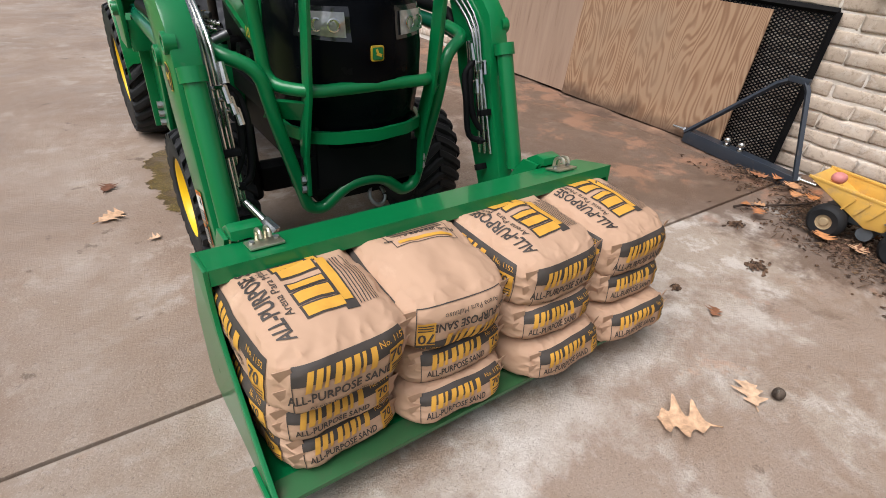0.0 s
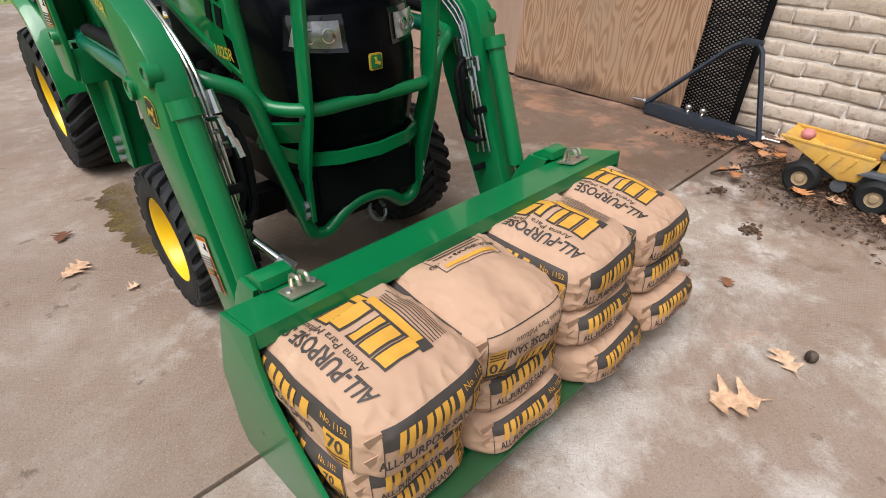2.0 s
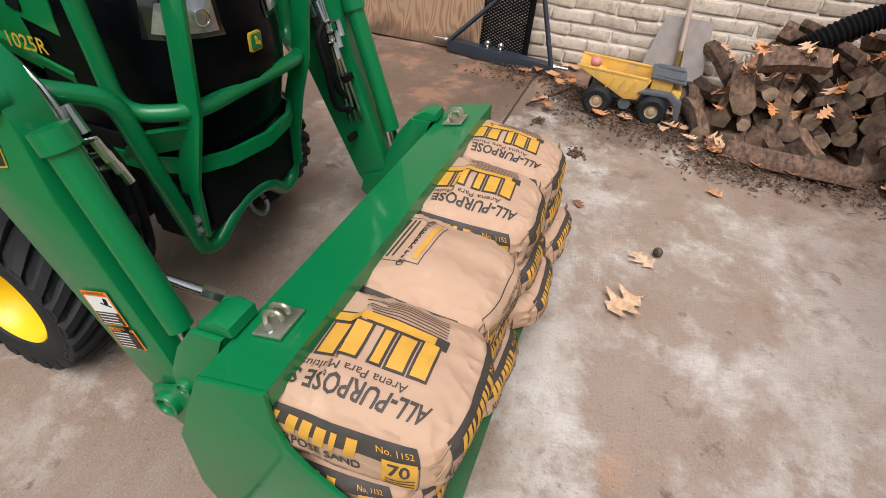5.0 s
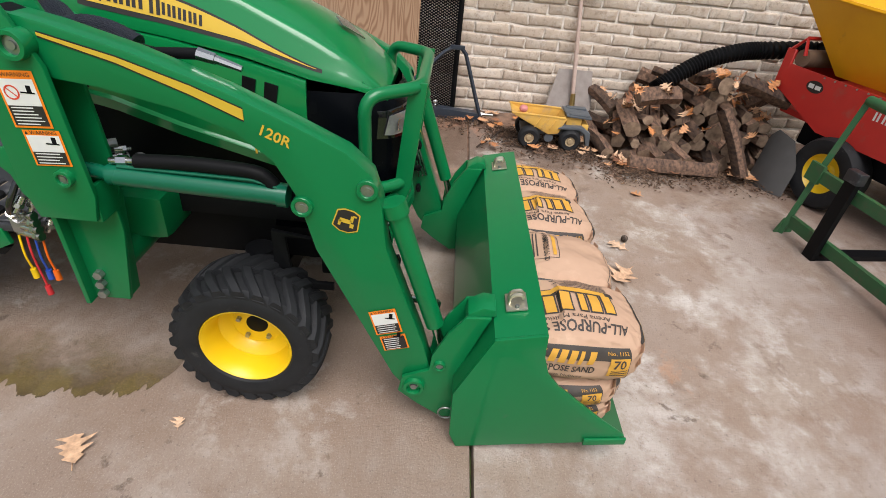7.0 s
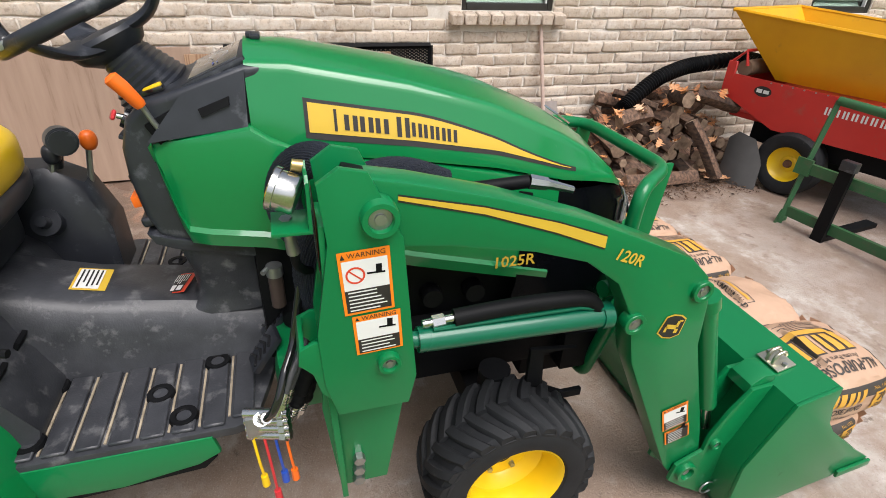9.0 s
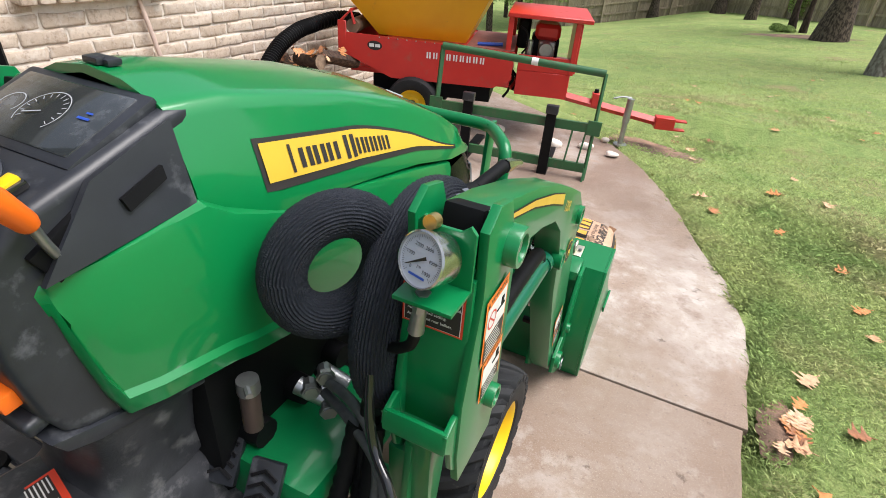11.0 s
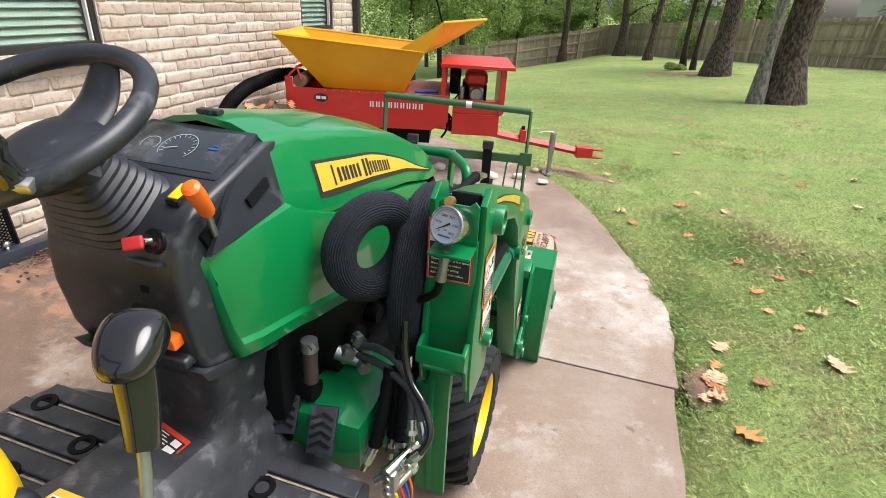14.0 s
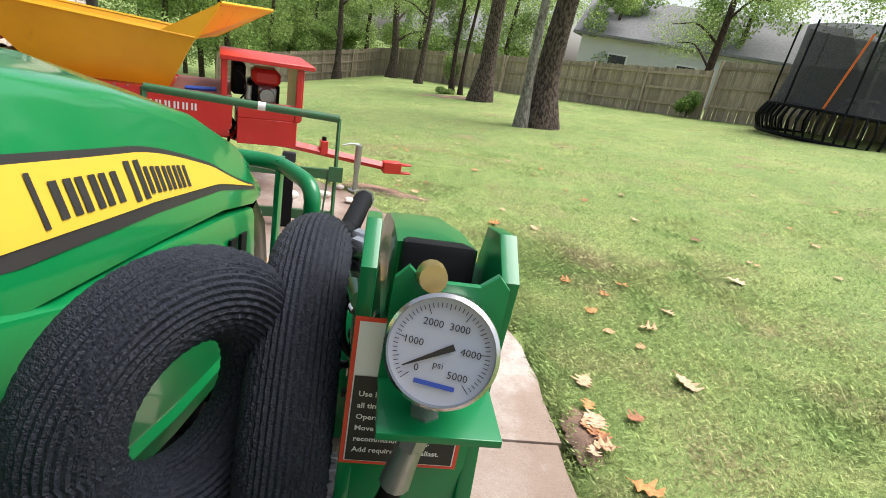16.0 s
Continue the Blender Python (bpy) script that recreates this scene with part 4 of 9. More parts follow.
def far_house(x, y, w, d, h, roof_h, rot, label):
    z = lawn_z(x, y) - 0.3
    t = holder("house", (x, y, z), label, "house")
    R = Matrix.Rotation(radians(rot), 4, "Z")
    T = Matrix.Translation((x, y, z)) @ R

    def put(bm):
        bm.transform(T)
        return bm
    part("wall", put(box(B(), (0, 0, h / 2), (w, d, h))), M_SIDING, t)
    part("roof", put(prism(B(), [(-d / 2 - 0.5, h), (0, h + roof_h), (d / 2 + 0.5, h), (d / 2 + 0.5, h - 0.15), (-d / 2 - 0.5, h - 0.15)], -w / 2 - 0.5, w / 2 + 0.5, "x")), M_ROOF, t)
    for k in (-0.3, 0.05, 0.33):
        win = part("window", put(box(B(), (w * k, d / 2 + 0.02, h * 0.55), (1.2, 0.08, 1.2))), M_WHITE, t)
        part("pane", put(box(B(), (w * k, d / 2 + 0.05, h * 0.55), (1.0, 0.06, 1.0))), M_GLASS_D, win)
    return t


far_house(-20, -33, 14, 9, 3.4, 2.6, -28, "pale grey neighbouring house with a grey roof")
far_house(-8, -54, 12, 9, 3.6, 2.4, 5, "white neighbouring house far beyond the fence")


def trampoline(x, y, r):
    z = lawn_z(x, y) - 0.12
    t = holder("trampoline", (x, y, z), "round black trampoline with a tall safety net", "trampoline")
    n = 40
    ring = lambda rr, zz, k: Vector((x + rr * math.cos(2 * math.pi * k / n), y + rr * math.sin(2 * math.pi * k / n), z + zz))
    part("base_ring", tube(B(), [ring(r, 0.06, k) for k in range(n)], 0.06, 8, closed=True), M_MATTE, t)
    part("frame_ring", tube(B(), [ring(r * 0.97, 0.90, k) for k in range(n)], 0.05, 8, closed=True), M_MATTE, t)
    for k in range(56):
        a = 2 * math.pi * k / 56
        c, s = math.cos(a), math.sin(a)
        part("strap", tube(B(), curve([(x + r * c, y + r * s, z + 0.08), (x + r * 1.06 * c, y + r * 1.06 * s, z + 0.48), (x + r * 0.97 * c, y + r * 0.97 * s, z + 0.92)], 2), 0.035, 5), M_MATTE, t)
    bm = B()
    rows = []
    for zz, rr in ((0.92, 0.94), (1.25, 0.9), (1.8, 0.86), (2.5, 0.85), (3.2, 0.85)):
        rows.append([ring(r * rr, zz, k) for k in range(n)])
    loft(bm, [[row[k] for row in rows] for k in list(range(n)) + [0]])
    part("net", bm, M_NET, t, "dark see-through safety netting")
    for k in range(0, n, 5):
        part("pole", tube(B(), [ring(r * 0.98, 0.8, k), ring(r * 0.97, 1.6, k), ring(r * 0.94, 3.25, k)], 0.03, 7), M_MATTE, t)
    a = math.radians(30)
    part("zip_strip", tube(B(), [(x + r * 0.95 * math.cos(a + 0.05 * i), y + r * 0.95 * math.sin(a + 0.05 * i), z + 0.95 + 0.5 * i) for i in range(5)], 0.03, 5), M_ORANGE, t, "orange zip strip")
    part("mat", lathe(B(), [(0, 0.88), (r * 0.95, 0.88), (r * 0.95, 0.90), (0, 0.90)], (x, y, z), (0, 0, 1), 40), M_NET, t)
    return t


trampoline(-14.3, -13.6, 2.3)

# ---- tractor with front loader ----
tractor = holder("tractor", (0, 1.3, 0), "green compact tractor with yellow wheels and front loader", "tractor")


def wheel(x, y, r, width, rim_r, out, lugs, name="wheel"):
    """A bar-tread tyre on a dished yellow rim. out: -1 when its face looks to -x."""
    c = (x, y, r)
    ax = (out, 0, 0)
    h = width / 2
    tyre = lathe(B(), [(rim_r, h * 0.80), (rim_r + 0.012, h * 0.95), (r * 0.72, h * 1.0), (r * 0.86, h * 0.97), (r * 0.925, h * 0.84), (r * 0.94, 0),
                       (r * 0.925, -h * 0.84), (r * 0.86, -h * 0.97), (r * 0.72, -h), (rim_r, -h * 0.8)], c, ax, 56)
    t = part("tyre", tyre, M_RUBBER, tractor, "black bar-tread rubber tyre, dusty")
    for side in (-1, 1):
        bm = B()
        for k in range(lugs):
            a0 = 2 * math.pi * (k + (0.5 if side > 0 else 0)) / lugs
            rings = []
            for i in range(7):
                f = i / 6
                u = side * h * (-0.06 + 1.06 * min(1.0, f / 0.84) - (0.03 if i == 6 else 0.0))
                rr = r * (1.0, 1.0, 0.998, 0.992, 0.975, 0.94, 0.86)[i]
                base = r * (0.93, 0.93, 0.93, 0.925, 0.90, 0.86, 0.80)[i]
                a = a0 + 0.22 * f + 0.16 * f * f
                wv = 0.5 * 2 * math.pi / lugs * (0.58 + 0.10 * f)
                ring = []
                for da, q in ((-wv * 1.12, base), (-wv * 0.86, rr - 0.004), (-wv * 0.6, rr), (wv * 0.6, rr), (wv * 0.86, rr - 0.004), (wv * 1.12, base)):
                    ring.append((x + u, y + q * math.cos(a + da), r + q * math.sin(a + da)))
                rings.append(ring)
            loft(bm, rings, True, True)
        tagged(part("tread", bm, M_RUBBER, t), kind="stuff")
    d = h * 0.8
    rim = lathe(B(), [(rim_r + 0.012, d + 0.004), (rim_r + 0.004, d + 0.010), (rim_r - 0.006, d), (rim_r - 0.012, d * 0.6), (rim_r * 0.86, d * 0.35), (rim_r * 0.84, d * 0.1), (rim_r * 0.62, -d * 0.15),
                      (rim_r * 0.58, -d * 0.25), (rim_r * 0.30, -d * 0.25), (0.0, -d * 0.25)], c, ax, 48)
    part("rim", rim, M_YELLOW, t, "yellow dished steel rim")
    part("hub_hole", lathe(B(), [(0, -d * 0.24), (rim_r * 0.25, -d * 0.24), (rim_r * 0.27, -d * 0.26)], c, ax, 24), M_MATTE, t)
    for k in range(5):
        a = 2 * math.pi * k / 5 + 0.3
        p = Vector(c) + Vector((out * -d * 0.25, math.cos(a) * rim_r * 0.43, math.sin(a) * rim_r * 0.43))
        part("bolt", rod(B(), p, p + Vector((out * 0.012, 0, 0)), 0.009, 0.008, 6), M_GALV, t)
    return t


for sx in (-1, 1):
    wheel(0.415 * sx, 0.785, 0.24, 0.20, 0.135, sx, 24)
    wheel(0.37 * sx, 2.24, 0.335, 0.27, 0.165, sx, 27)

# axle, frame, engine mass
chassis = part("front_axle", rod(rod(box(B(), (0, 0.785, 0.27), (0.5, 0.09, 0.1), bevel=0.02), (-0.29, 0.785, 0.2), (-0.29, 0.785, 0.47), 0.05, 0.045), (0.29, 0.785, 0.2), (0.29, 0.785, 0.47), 0.05, 0.045), M_MATTE, tractor, "black cast front axle")
part("frame", box(box(box(B(), (0, 0.865, 0.47), (0.34, 0.93, 0.22), bevel=0.01), (-0.2, 0.92, 0.57), (0.05, 0.74, 0.07), bevel=0.004), (0.2, 0.92, 0.57), (0.05, 0.74, 0.07), bevel=0.004), M_MATTE, tractor, "black steel frame rails")
eng = B()
box(eng, (0, 1.0, 0.72), (0.30, 0.75, 0.38), bevel=0.02)
for k in range(5):
    rod(eng, (-0.15, 0.82 + 0.12 * k, 0.66), (-0.19, 0.82 + 0.12 * k, 0.66), 0.03, 0.028, 12)
part("engine", eng, M_MATTE, tractor, "dark engine block with fittings")
of = part("oil_filter", rod(B(), (-0.197, 1.330, 0.805), (-0.195, 1.330, 0.715), 0.017, 0.017, 18), material("rust_brown", (0.075, 0.05, 0.042), (0.045, 0.03, 0.027), 0.45), tractor, "brown oil filter with a clamp")
part("clamp", rod(rod(B(), (-0.197, 1.330, 0.828), (-0.197, 1.330, 0.802), 0.0185, 0.0195, 18), (-0.21, 1.345, 0.828), (-0.225, 1.355, 0.826), 0.006, 0.006, 8), M_GALV, of, "zinc filter clamp")
for py, pz, pr in ((1.22, 0.72, 0.018), (1.15, 0.70, 0.02), (1.17, 0.62, 0.016), (1.08, 0.6, 0.018)):
    part("fitting", rod(B(), (-0.2, py, pz), (-0.26, py - 0.01, pz - 0.02), pr, pr * 0.8, 10), M_GALV, tractor, "zinc hydraulic fitting")
part("crossmember", rod(box(B(), (-0.185, 1.20, 0.56), (0.29, 0.31, 0.15), bevel=0.035), (-0.15, 1.17, 0.46), (-0.41, 1.17, 0.46), 0.045, 0.045), M_GREEN, tractor, "green loader frame crossmember")
part("crossmember", box(B(), (0.27, 1.2, 0.50), (0.36, 0.16, 0.12), bevel=0.012), M_GREEN, tractor)
tow = B()
prism(tow, [(0.58, 0.56), (0.68, 0.56), (0.67, 0.44), (0.60, 0.40), (0.54, 0.40), (0.54, 0.375), (0.66, 0.375), (0.72, 0.43), (0.72, 0.58)], -0.36, -0.345, "x", 0.003)
part("bracket", tow, M_MATTE, tractor, "black hooked steel bracket")

# hood
HOOD = [(1.335, 1.296, 1.268, 0.130, 1.155, 0.166), (1.25, 1.292, 1.266, 0.140, 1.108, 0.184), (1.22, 1.288, 1.261, 0.146, 1.098, 0.192), (1.0, 1.250, 1.222, 0.160, 1.075, 0.207), (0.8, 1.196, 1.168, 0.172, 1.045, 0.214),
        (0.62, 1.122, 1.092, 0.182, 1.0, 0.215), (0.52, 1.066, 1.040, 0.178, 0.985, 0.206), (0.45, 1.004, 0.985, 0.166, 0.965, 0.188), (0.41, 0.957, 0.947, 0.14, 0.942, 0.155)]


def hood_row(y):
    for a, b in zip(HOOD, HOOD[1:]):
        if b[0] <= y <= a[0]:
            t = (a[0] - y) / (a[0] - b[0])
            return [p + (q - p) * t for p, q in zip(a, b)]
    return list(HOOD[0] if y > HOOD[0][0] else HOOD[-1])


def hood_ring(y):
    _, zt, zs, ws, zc, wc = hood_row(y)
    half = [(wc, zc - 0.012), (wc, zc), (wc - 0.3 * (wc - ws), zc + 0.33 * (zs - zc)), (ws + 0.007, zs - 0.022), (ws + 0.002, zs - 0.006), (ws - 0.006, zs), (ws - 0.022, zs + 0.12 * (zt - zs)), (ws * 0.5, zs + 0.72 * (zt - zs)), (0, zt)]
    pts = [Vector((-x, y, z)) for x, z in half] + [Vector((x, y, z)) for x, z in half[:-1][::-1]]
    return pts


hood_ys = [1.335, 1.3, 1.25, 1.22, 1.1, 1.0, 0.9, 0.8, 0.7, 0.62, 0.56, 0.52, 0.48, 0.45, 0.425, 0.41]
hb = loft(B(), [hood_ring(y) for y in hood_ys])
inner = [[p + Vector((-0.012 if p.x > 0 else 0.012, 0, -0.012)) for p in hood_ring(y)] for y in (1.335, 1.30)]
loft(hb, [hood_ring(1.335), inner[0], inner[1]])
hb.faces.new([hb.verts.new(p) for p in hood_ring(0.41)])
hood = part("hood", hb, M_HOOD, tractor, "glossy green moulded hood")
em = B()
slab(em, [(-0.035, 0.56, 1.102), (0.0, 0.50, 1.063), (0.035, 0.56, 1.102), (0.0, 0.585, 1.118)], 0.004)
part("hood_mark", em, M_CHROME, hood, "small silver hood ornament")
part("hood_latch", box(box(B(), (0.0, 1.31, 1.298), (0.05, 0.022, 0.010), bevel=0.004), (0.0, 1.322, 1.300), (0.03, 0.014, 0.010), bevel=0.003), M_BLACK, hood, "black rubber hood latch")


def side_point(y, f, out=0.0, s=-1):
    """A point of the hood's upper side, f from the crease (0) to the shoulder (1)."""
    _, zt, zs, ws, zc, wc = hood_row(y)
    n = [(wc, zc), (wc - 0.3 * (wc - ws), zc + 0.33 * (zs - zc)), (ws + 0.007, zs - 0.022)]
    z = zc + f * (zs - 0.022 - zc)
    a, b = (n[0], n[1]) if z < n[1][1] else (n[1], n[2])
    t = (z - a[1]) / (b[1] - a[1])
    return Vector((s * (a[0] + (b[0] - a[0]) * t + out), y, z))


def hood_band(lo, hi, y0, y1, out, mat, name, parent, label="", s=-1, n=26):
    rows = []
    for i in range(n + 1):
        y = y0 + (y1 - y0) * i / n
        a, b = lo(y), hi(y)
        rows.append([side_point(y, a + (b - a) * k / 6, out, s) for k in range(7)])
    return part(name, loft(B(), rows), mat, parent, label)


def band_lo(y):
    return 0.30 - 0.05 * smooth((y - 0.6) / 0.5)


def band_hi(y):
    return band_lo(y) + (0.02 + 0.40 * smooth((y - 0.585) / 0.40))


for s in (-1, 1):
    blk = hood_band(lambda y: band_lo(y) - 0.10, lambda y: band_hi(y) + 0.05, 0.585, 1.228, 0.0012, M_INK, "decal_backing", hood, "black decal outline", s)
    hood_band(band_lo, lambda y: band_hi(y), 0.60, 1.22, 0.0024, M_DECAL_Y, "decal", hood, "yellow side decal", s)
    # the brand name stands as plain black blocks
    x = 1.168
    for big, wdt in ((1, 0.018), (0, 0.03), (0, 0.03), (0, 0.03), (2, 0.01), (1, 0.03), (0, 0.024), (0, 0.024), (0, 0.024), (0, 0.024)):
        if big < 2:
            f0, f1 = (0.30, 0.62) if big else (0.33, 0.56)
            nb = 2 if wdt > 0.02 else 1
            bm = B()
            for q in range(nb):
                y0 = x - q * wdt * 0.6
                y1 = y0 - wdt * 0.34
                bm.faces.new([bm.verts.new(side_point(yy, ff, 0.0036, s)) for yy, ff in ((y0, f0), (y1, f0), (y1, f1), (y0, f1))])
            part("brand_bar", bm, M_INK, hood)
        x -= wdt + 0.003

# side panels below the crease
PANEL = [(1.532, 1.116, 1.07, 0.143), (1.522, 1.118, 1.0, 0.148), (1.508, 1.122, 0.925, 0.154), (1.494, 1.126, 0.884, 0.160), (1.45, 1.134, 0.878, 0.172), (1.338, 1.150, 0.868, 0.190), (1.30, 1.125, 0.860, 0.196), (1.25, 1.104, 0.852, 0.200), (1.18, 1.08, 0.84, 0.206), (1.0, 1.063, 0.786, 0.215), (0.8, 1.027, 0.735, 0.220), (0.63, 0.988, 0.69, 0.220)]
for s in (-1, 1):
    rings = []
    for y, zt, zb, wp in PANEL:
        o = [(wp - 0.025, zt), (wp - 0.004, zt - 0.006), (wp, zt - 0.02), (wp + 0.004, (zt + zb) / 2), (wp - 0.002, zb + 0.045), (wp + 0.006, zb + 0.035), (wp, zb + 0.004), (wp - 0.008, zb)]
        i_ = [(x - 0.012, z) for x, z in o[::-1]]
        rings.append([Vector((s * x, y, z)) for x, z in o + i_])
    first = [p + Vector((-s * 0.012, 0.012, 0)) for p in rings[0]]
    sp = part("side_panel", loft(B(), [first] + rings, True, True), M_HOOD, tractor, "green engine side panel")
    for k in range(2):
        for q in range(2):
            y, z = 0.800 - 0.060 * k, 0.985 - 0.012 * k - 0.070 * q
            part("vent_slot", slab(B(), [(s * 0.2265, y, z), (s * 0.2265, y - 0.036, z - 0.008), (s * 0.2275, y - 0.026, z - 0.062), (s * 0.2275, y + 0.008, z - 0.054)][::s], 0.004), M_MATTE, sp, "dark louvre opening")
    md = facing((s * 0.229, 0.735, 0.775), (0, s, 0) if s > 0 else (0, -1, 0), (0, 0, 1))
    part("model_number", letters("1025R", 0.046, md, bold=0.015), M_DECAL_Y, sp, "yellow model number")

# black nose and grille
rows = []
for z, back, w_ in ((0.50, 0.04, 0.92), (0.58, 0.02, 0.97), (0.70, 0.0, 1.0), (0.80, 0.0, 1.0), (0.84, 0.012, 1.0), (0.90, 0.02, 0.98), (0.955, 0.055, 0.93)):
    half = [(0.222, 0.72), (0.222, 0.56), (0.21, 0.45), (0.18, 0.385), (0.12, 0.35), (0.06, 0.335), (0.0, 0.33)]
    pl = [(-x * w_, y + back) for x, y in half] + [(x * w_, y + back) for x, y in half[:-1][::-1]]
    rows.append([Vector((x, y, z)) for x, y in pl])
nose = part("grille", loft(B(), rows, False), M_GRILLE, tractor, "black plastic front grille")
part("nose_floor", prism(B(), [(-0.2, 0.7), (-0.2, 0.5), (-0.17, 0.43), (0, 0.37), (0.17, 0.43), (0.2, 0.5), (0.2, 0.7)], 0.49, 0.51, "z"), M_MATTE, tractor)
NOSE = ((0.50, 0.04, 0.92), (0.58, 0.02, 0.97), (0.70, 0.0, 1.0), (0.80, 0.0, 1.0), (0.84, 0.012, 1.0), (0.90, 0.02, 0.98), (0.955, 0.055, 0.93))


def nose_point(x, z, out):
    """A point on the rounded black nose, pushed out by a little."""
    back, w_ = next((b0 + (b1 - b0) * (z - z0) / (z1 - z0), w0 + (w1 - w0) * (z - z0) / (z1 - z0)) for (z0, b0, w0), (z1, b1, w1) in zip(NOSE, NOSE[1:]) if z0 <= z <= z1)
    half = [(0.0, 0.33), (0.06, 0.335), (0.12, 0.35), (0.18, 0.385), (0.21, 0.45), (0.222, 0.56)]
    a = min(abs(x) / w_, 0.2219)
    y = next(y0 + (y1 - y0) * (a - x0) / (x1 - x0) for (x0, y0), (x1, y1) in zip(half, half[1:]) if x0 <= a <= x1)
    n = Vector((0.5 * x / 0.2, -1, 0)).normalized()
    return Vector((x, y + back, z)) + n * out


def nose_patch(s, x0, x1, z0, z1, skew, out, dome):
    rows = []
    for j in range(7):
        v = j / 6
        rows.append([nose_point(s * (x0 + (x1 - x0) * (i / 10) - skew * v * (i / 10)), z0 + (z1 - z0) * v + 0.008 * (i / 10) * (1 - v), out + dome * math.sin(math.pi * i / 10) * math.sin(math.pi * v)) for i in range(11)])
    bm = loft(B(), rows)
    bmesh.ops.solidify(bm, geom=bm.faces[:], thickness=0.004)
    return bm


for s in (-1, 1):
    lamp = part("headlight", nose_patch(s, 0.085, 0.190, 0.832, 0.895, 0.012, 0.0065, 0.006), M_LENS, tractor, "clear headlight lens")
    part("headlight_bezel", nose_patch(s, 0.070, 0.200, 0.820, 0.908, 0.012, 0.003, 0.0), M_BLACK_G, lamp)
    for q in (0.115, 0.155):
        part("reflector", lathe(B(), [(0.0, 0.0), (0.016, 0.001), (0.018, 0.003), (0.015, 0.004)], nose_point(s * q, 0.864, 0.0135), (s * 0.3, -1, 0.1), 18), M_CHROME, lamp, "round chromed reflector")
part("grille_badge", box(B(), (0, 0.326, 0.79), (0.04, 0.006, 0.042), bevel=0.006), M_DECAL_Y, nose, "small yellow and green shield badge")
part("grille_badge", box(B(), (0, 0.3225, 0.79), (0.032, 0.006, 0.034), bevel=0.005), M_GREEN, nose)
part("grille_badge", box(box(B(), (0.002, 0.319, 0.788), (0.016, 0.004, 0.008), (0, 20, 0)), (-0.004, 0.319, 0.797), (0.006, 0.004, 0.012), (0, -20, 0)), M_DECAL_Y, nose)
band = []
for z in (0.530, 0.566):
    band.append([Vector((x, y, z)) for x, y in ((-0.235, 0.60), (-0.228, 0.47), (-0.19, 0.385), (-0.12, 0.345), (0, 0.325), (0.12, 0.345), (0.19, 0.385), (0.228, 0.47), (0.235, 0.60))])
bb = loft(B(), band)
bmesh.ops.solidify(bb, geom=bb.faces[:], thickness=0.012)
part("grille_band", bb, M_GREEN, tractor, "curved green steel bumper band")
part("weight_bracket", box(box(B(), (0, 0.47, 0.41), (0.44, 0.12, 0.14), bevel=0.008), (0, 0.55, 0.36), (0.30, 0.16, 0.16), bevel=0.008), M_MATTE, tractor, "black steel front bracket")
part("tow_ring", tube(B(), [(0.07 + 0.03 * math.cos(a), 0.46 + 0.02 * math.sin(a), 0.27 + 0.03 * math.sin(a)) for a in np.linspace(0, 6.1, 14)], 0.007, 8), M_GALV, tractor)

# brush guard
guard = part("brush_guard", tube(B(), bent([(0.0, 0.312, 0.992), (0.2, 0.312, 0.992), (0.305, 0.455, 0.985), (0.285, 0.45, 0.70), (0.2, 0.345, 0.695), (-0.2, 0.345, 0.695), (-0.285, 0.45, 0.70), (-0.305, 0.455, 0.985), (-0.2, 0.312, 0.992), (0.0, 0.312, 0.992)], 0.055), 0.0185, 14), M_GREEN, tractor, "green tubular brush guard")
for s in (-1, 1):
    part("guard_plate", prism(B(), [(0.295, 1.005), (0.345, 1.005), (0.375, 0.7), (0.43, 0.52), (0.43, 0.36), (0.385, 0.36), (0.38, 0.5), (0.325, 0.69)], s * 0.205 - 0.006, s * 0.205 + 0.006, "x", 0.002), M_GREEN, guard, "flat green upright")
    part("guard_wing", slab(B(), [(s * 0.21, 0.40, 0.60), (s * 0.21, 0.36, 0.66), (s * 0.29, 0.43, 0.66), (s * 0.30, 0.47, 0.60)], 0.01), M_GREEN, guard)
    part("bolt", rod(rod(B(), (s * 0.212, 0.405, 0.41), (s * 0.225, 0.405, 0.41), 0.014, 0.014, 6), (s * 0.212, 0.405, 0.38), (s * 0.225, 0.405, 0.38), 0.014, 0.014, 6), M_GALV, guard)
part("lower_guard", tube(B(), bent([(-0.43, 0.60, 0.80), (-0.41, 0.47, 0.79), (-0.31, 0.425, 0.75), (-0.275, 0.42, 0.58), (-0.2, 0.425, 0.30), (-0.15, 0.425, 0.285), (-0.06, 0.412, 0.365), (0.06, 0.412, 0.365), (0.15, 0.425, 0.285), (0.2, 0.425, 0.30), (0.275, 0.42, 0.58), (0.31, 0.425, 0.75), (0.41, 0.47, 0.79), (0.43, 0.60, 0.80)], 0.05), 0.0205, 14), M_GREEN, tractor, "green bent tube linking the loader masts")

# loader
ARM = [(1.175, 1.165), (1.08, 1.147), (0.92, 1.105), (0.73, 1.04), (0.58, 0.975), (0.46, 0.92), (0.40, 0.865), (0.375, 0.79), (0.36, 0.66), (0.245, 0.34), (0.205, 0.2), (0.215, 0.14), (0.265, 0.12), (0.33, 0.2), (0.545, 0.64), (0.585, 0.79), (0.635, 0.88), (0.72, 0.945), (0.84, 0.985), (1.01, 1.02), (1.1, 1.03), (1.175, 1.07)]
MAST = [(1.235, 1.165), (1.20, 1.19), (1.155, 1.18), (1.10, 1.06), (1.075, 0.75), (1.09, 0.68), (1.23, 0.68), (1.25, 0.76), (1.255, 0.88), (1.225, 1.06)]


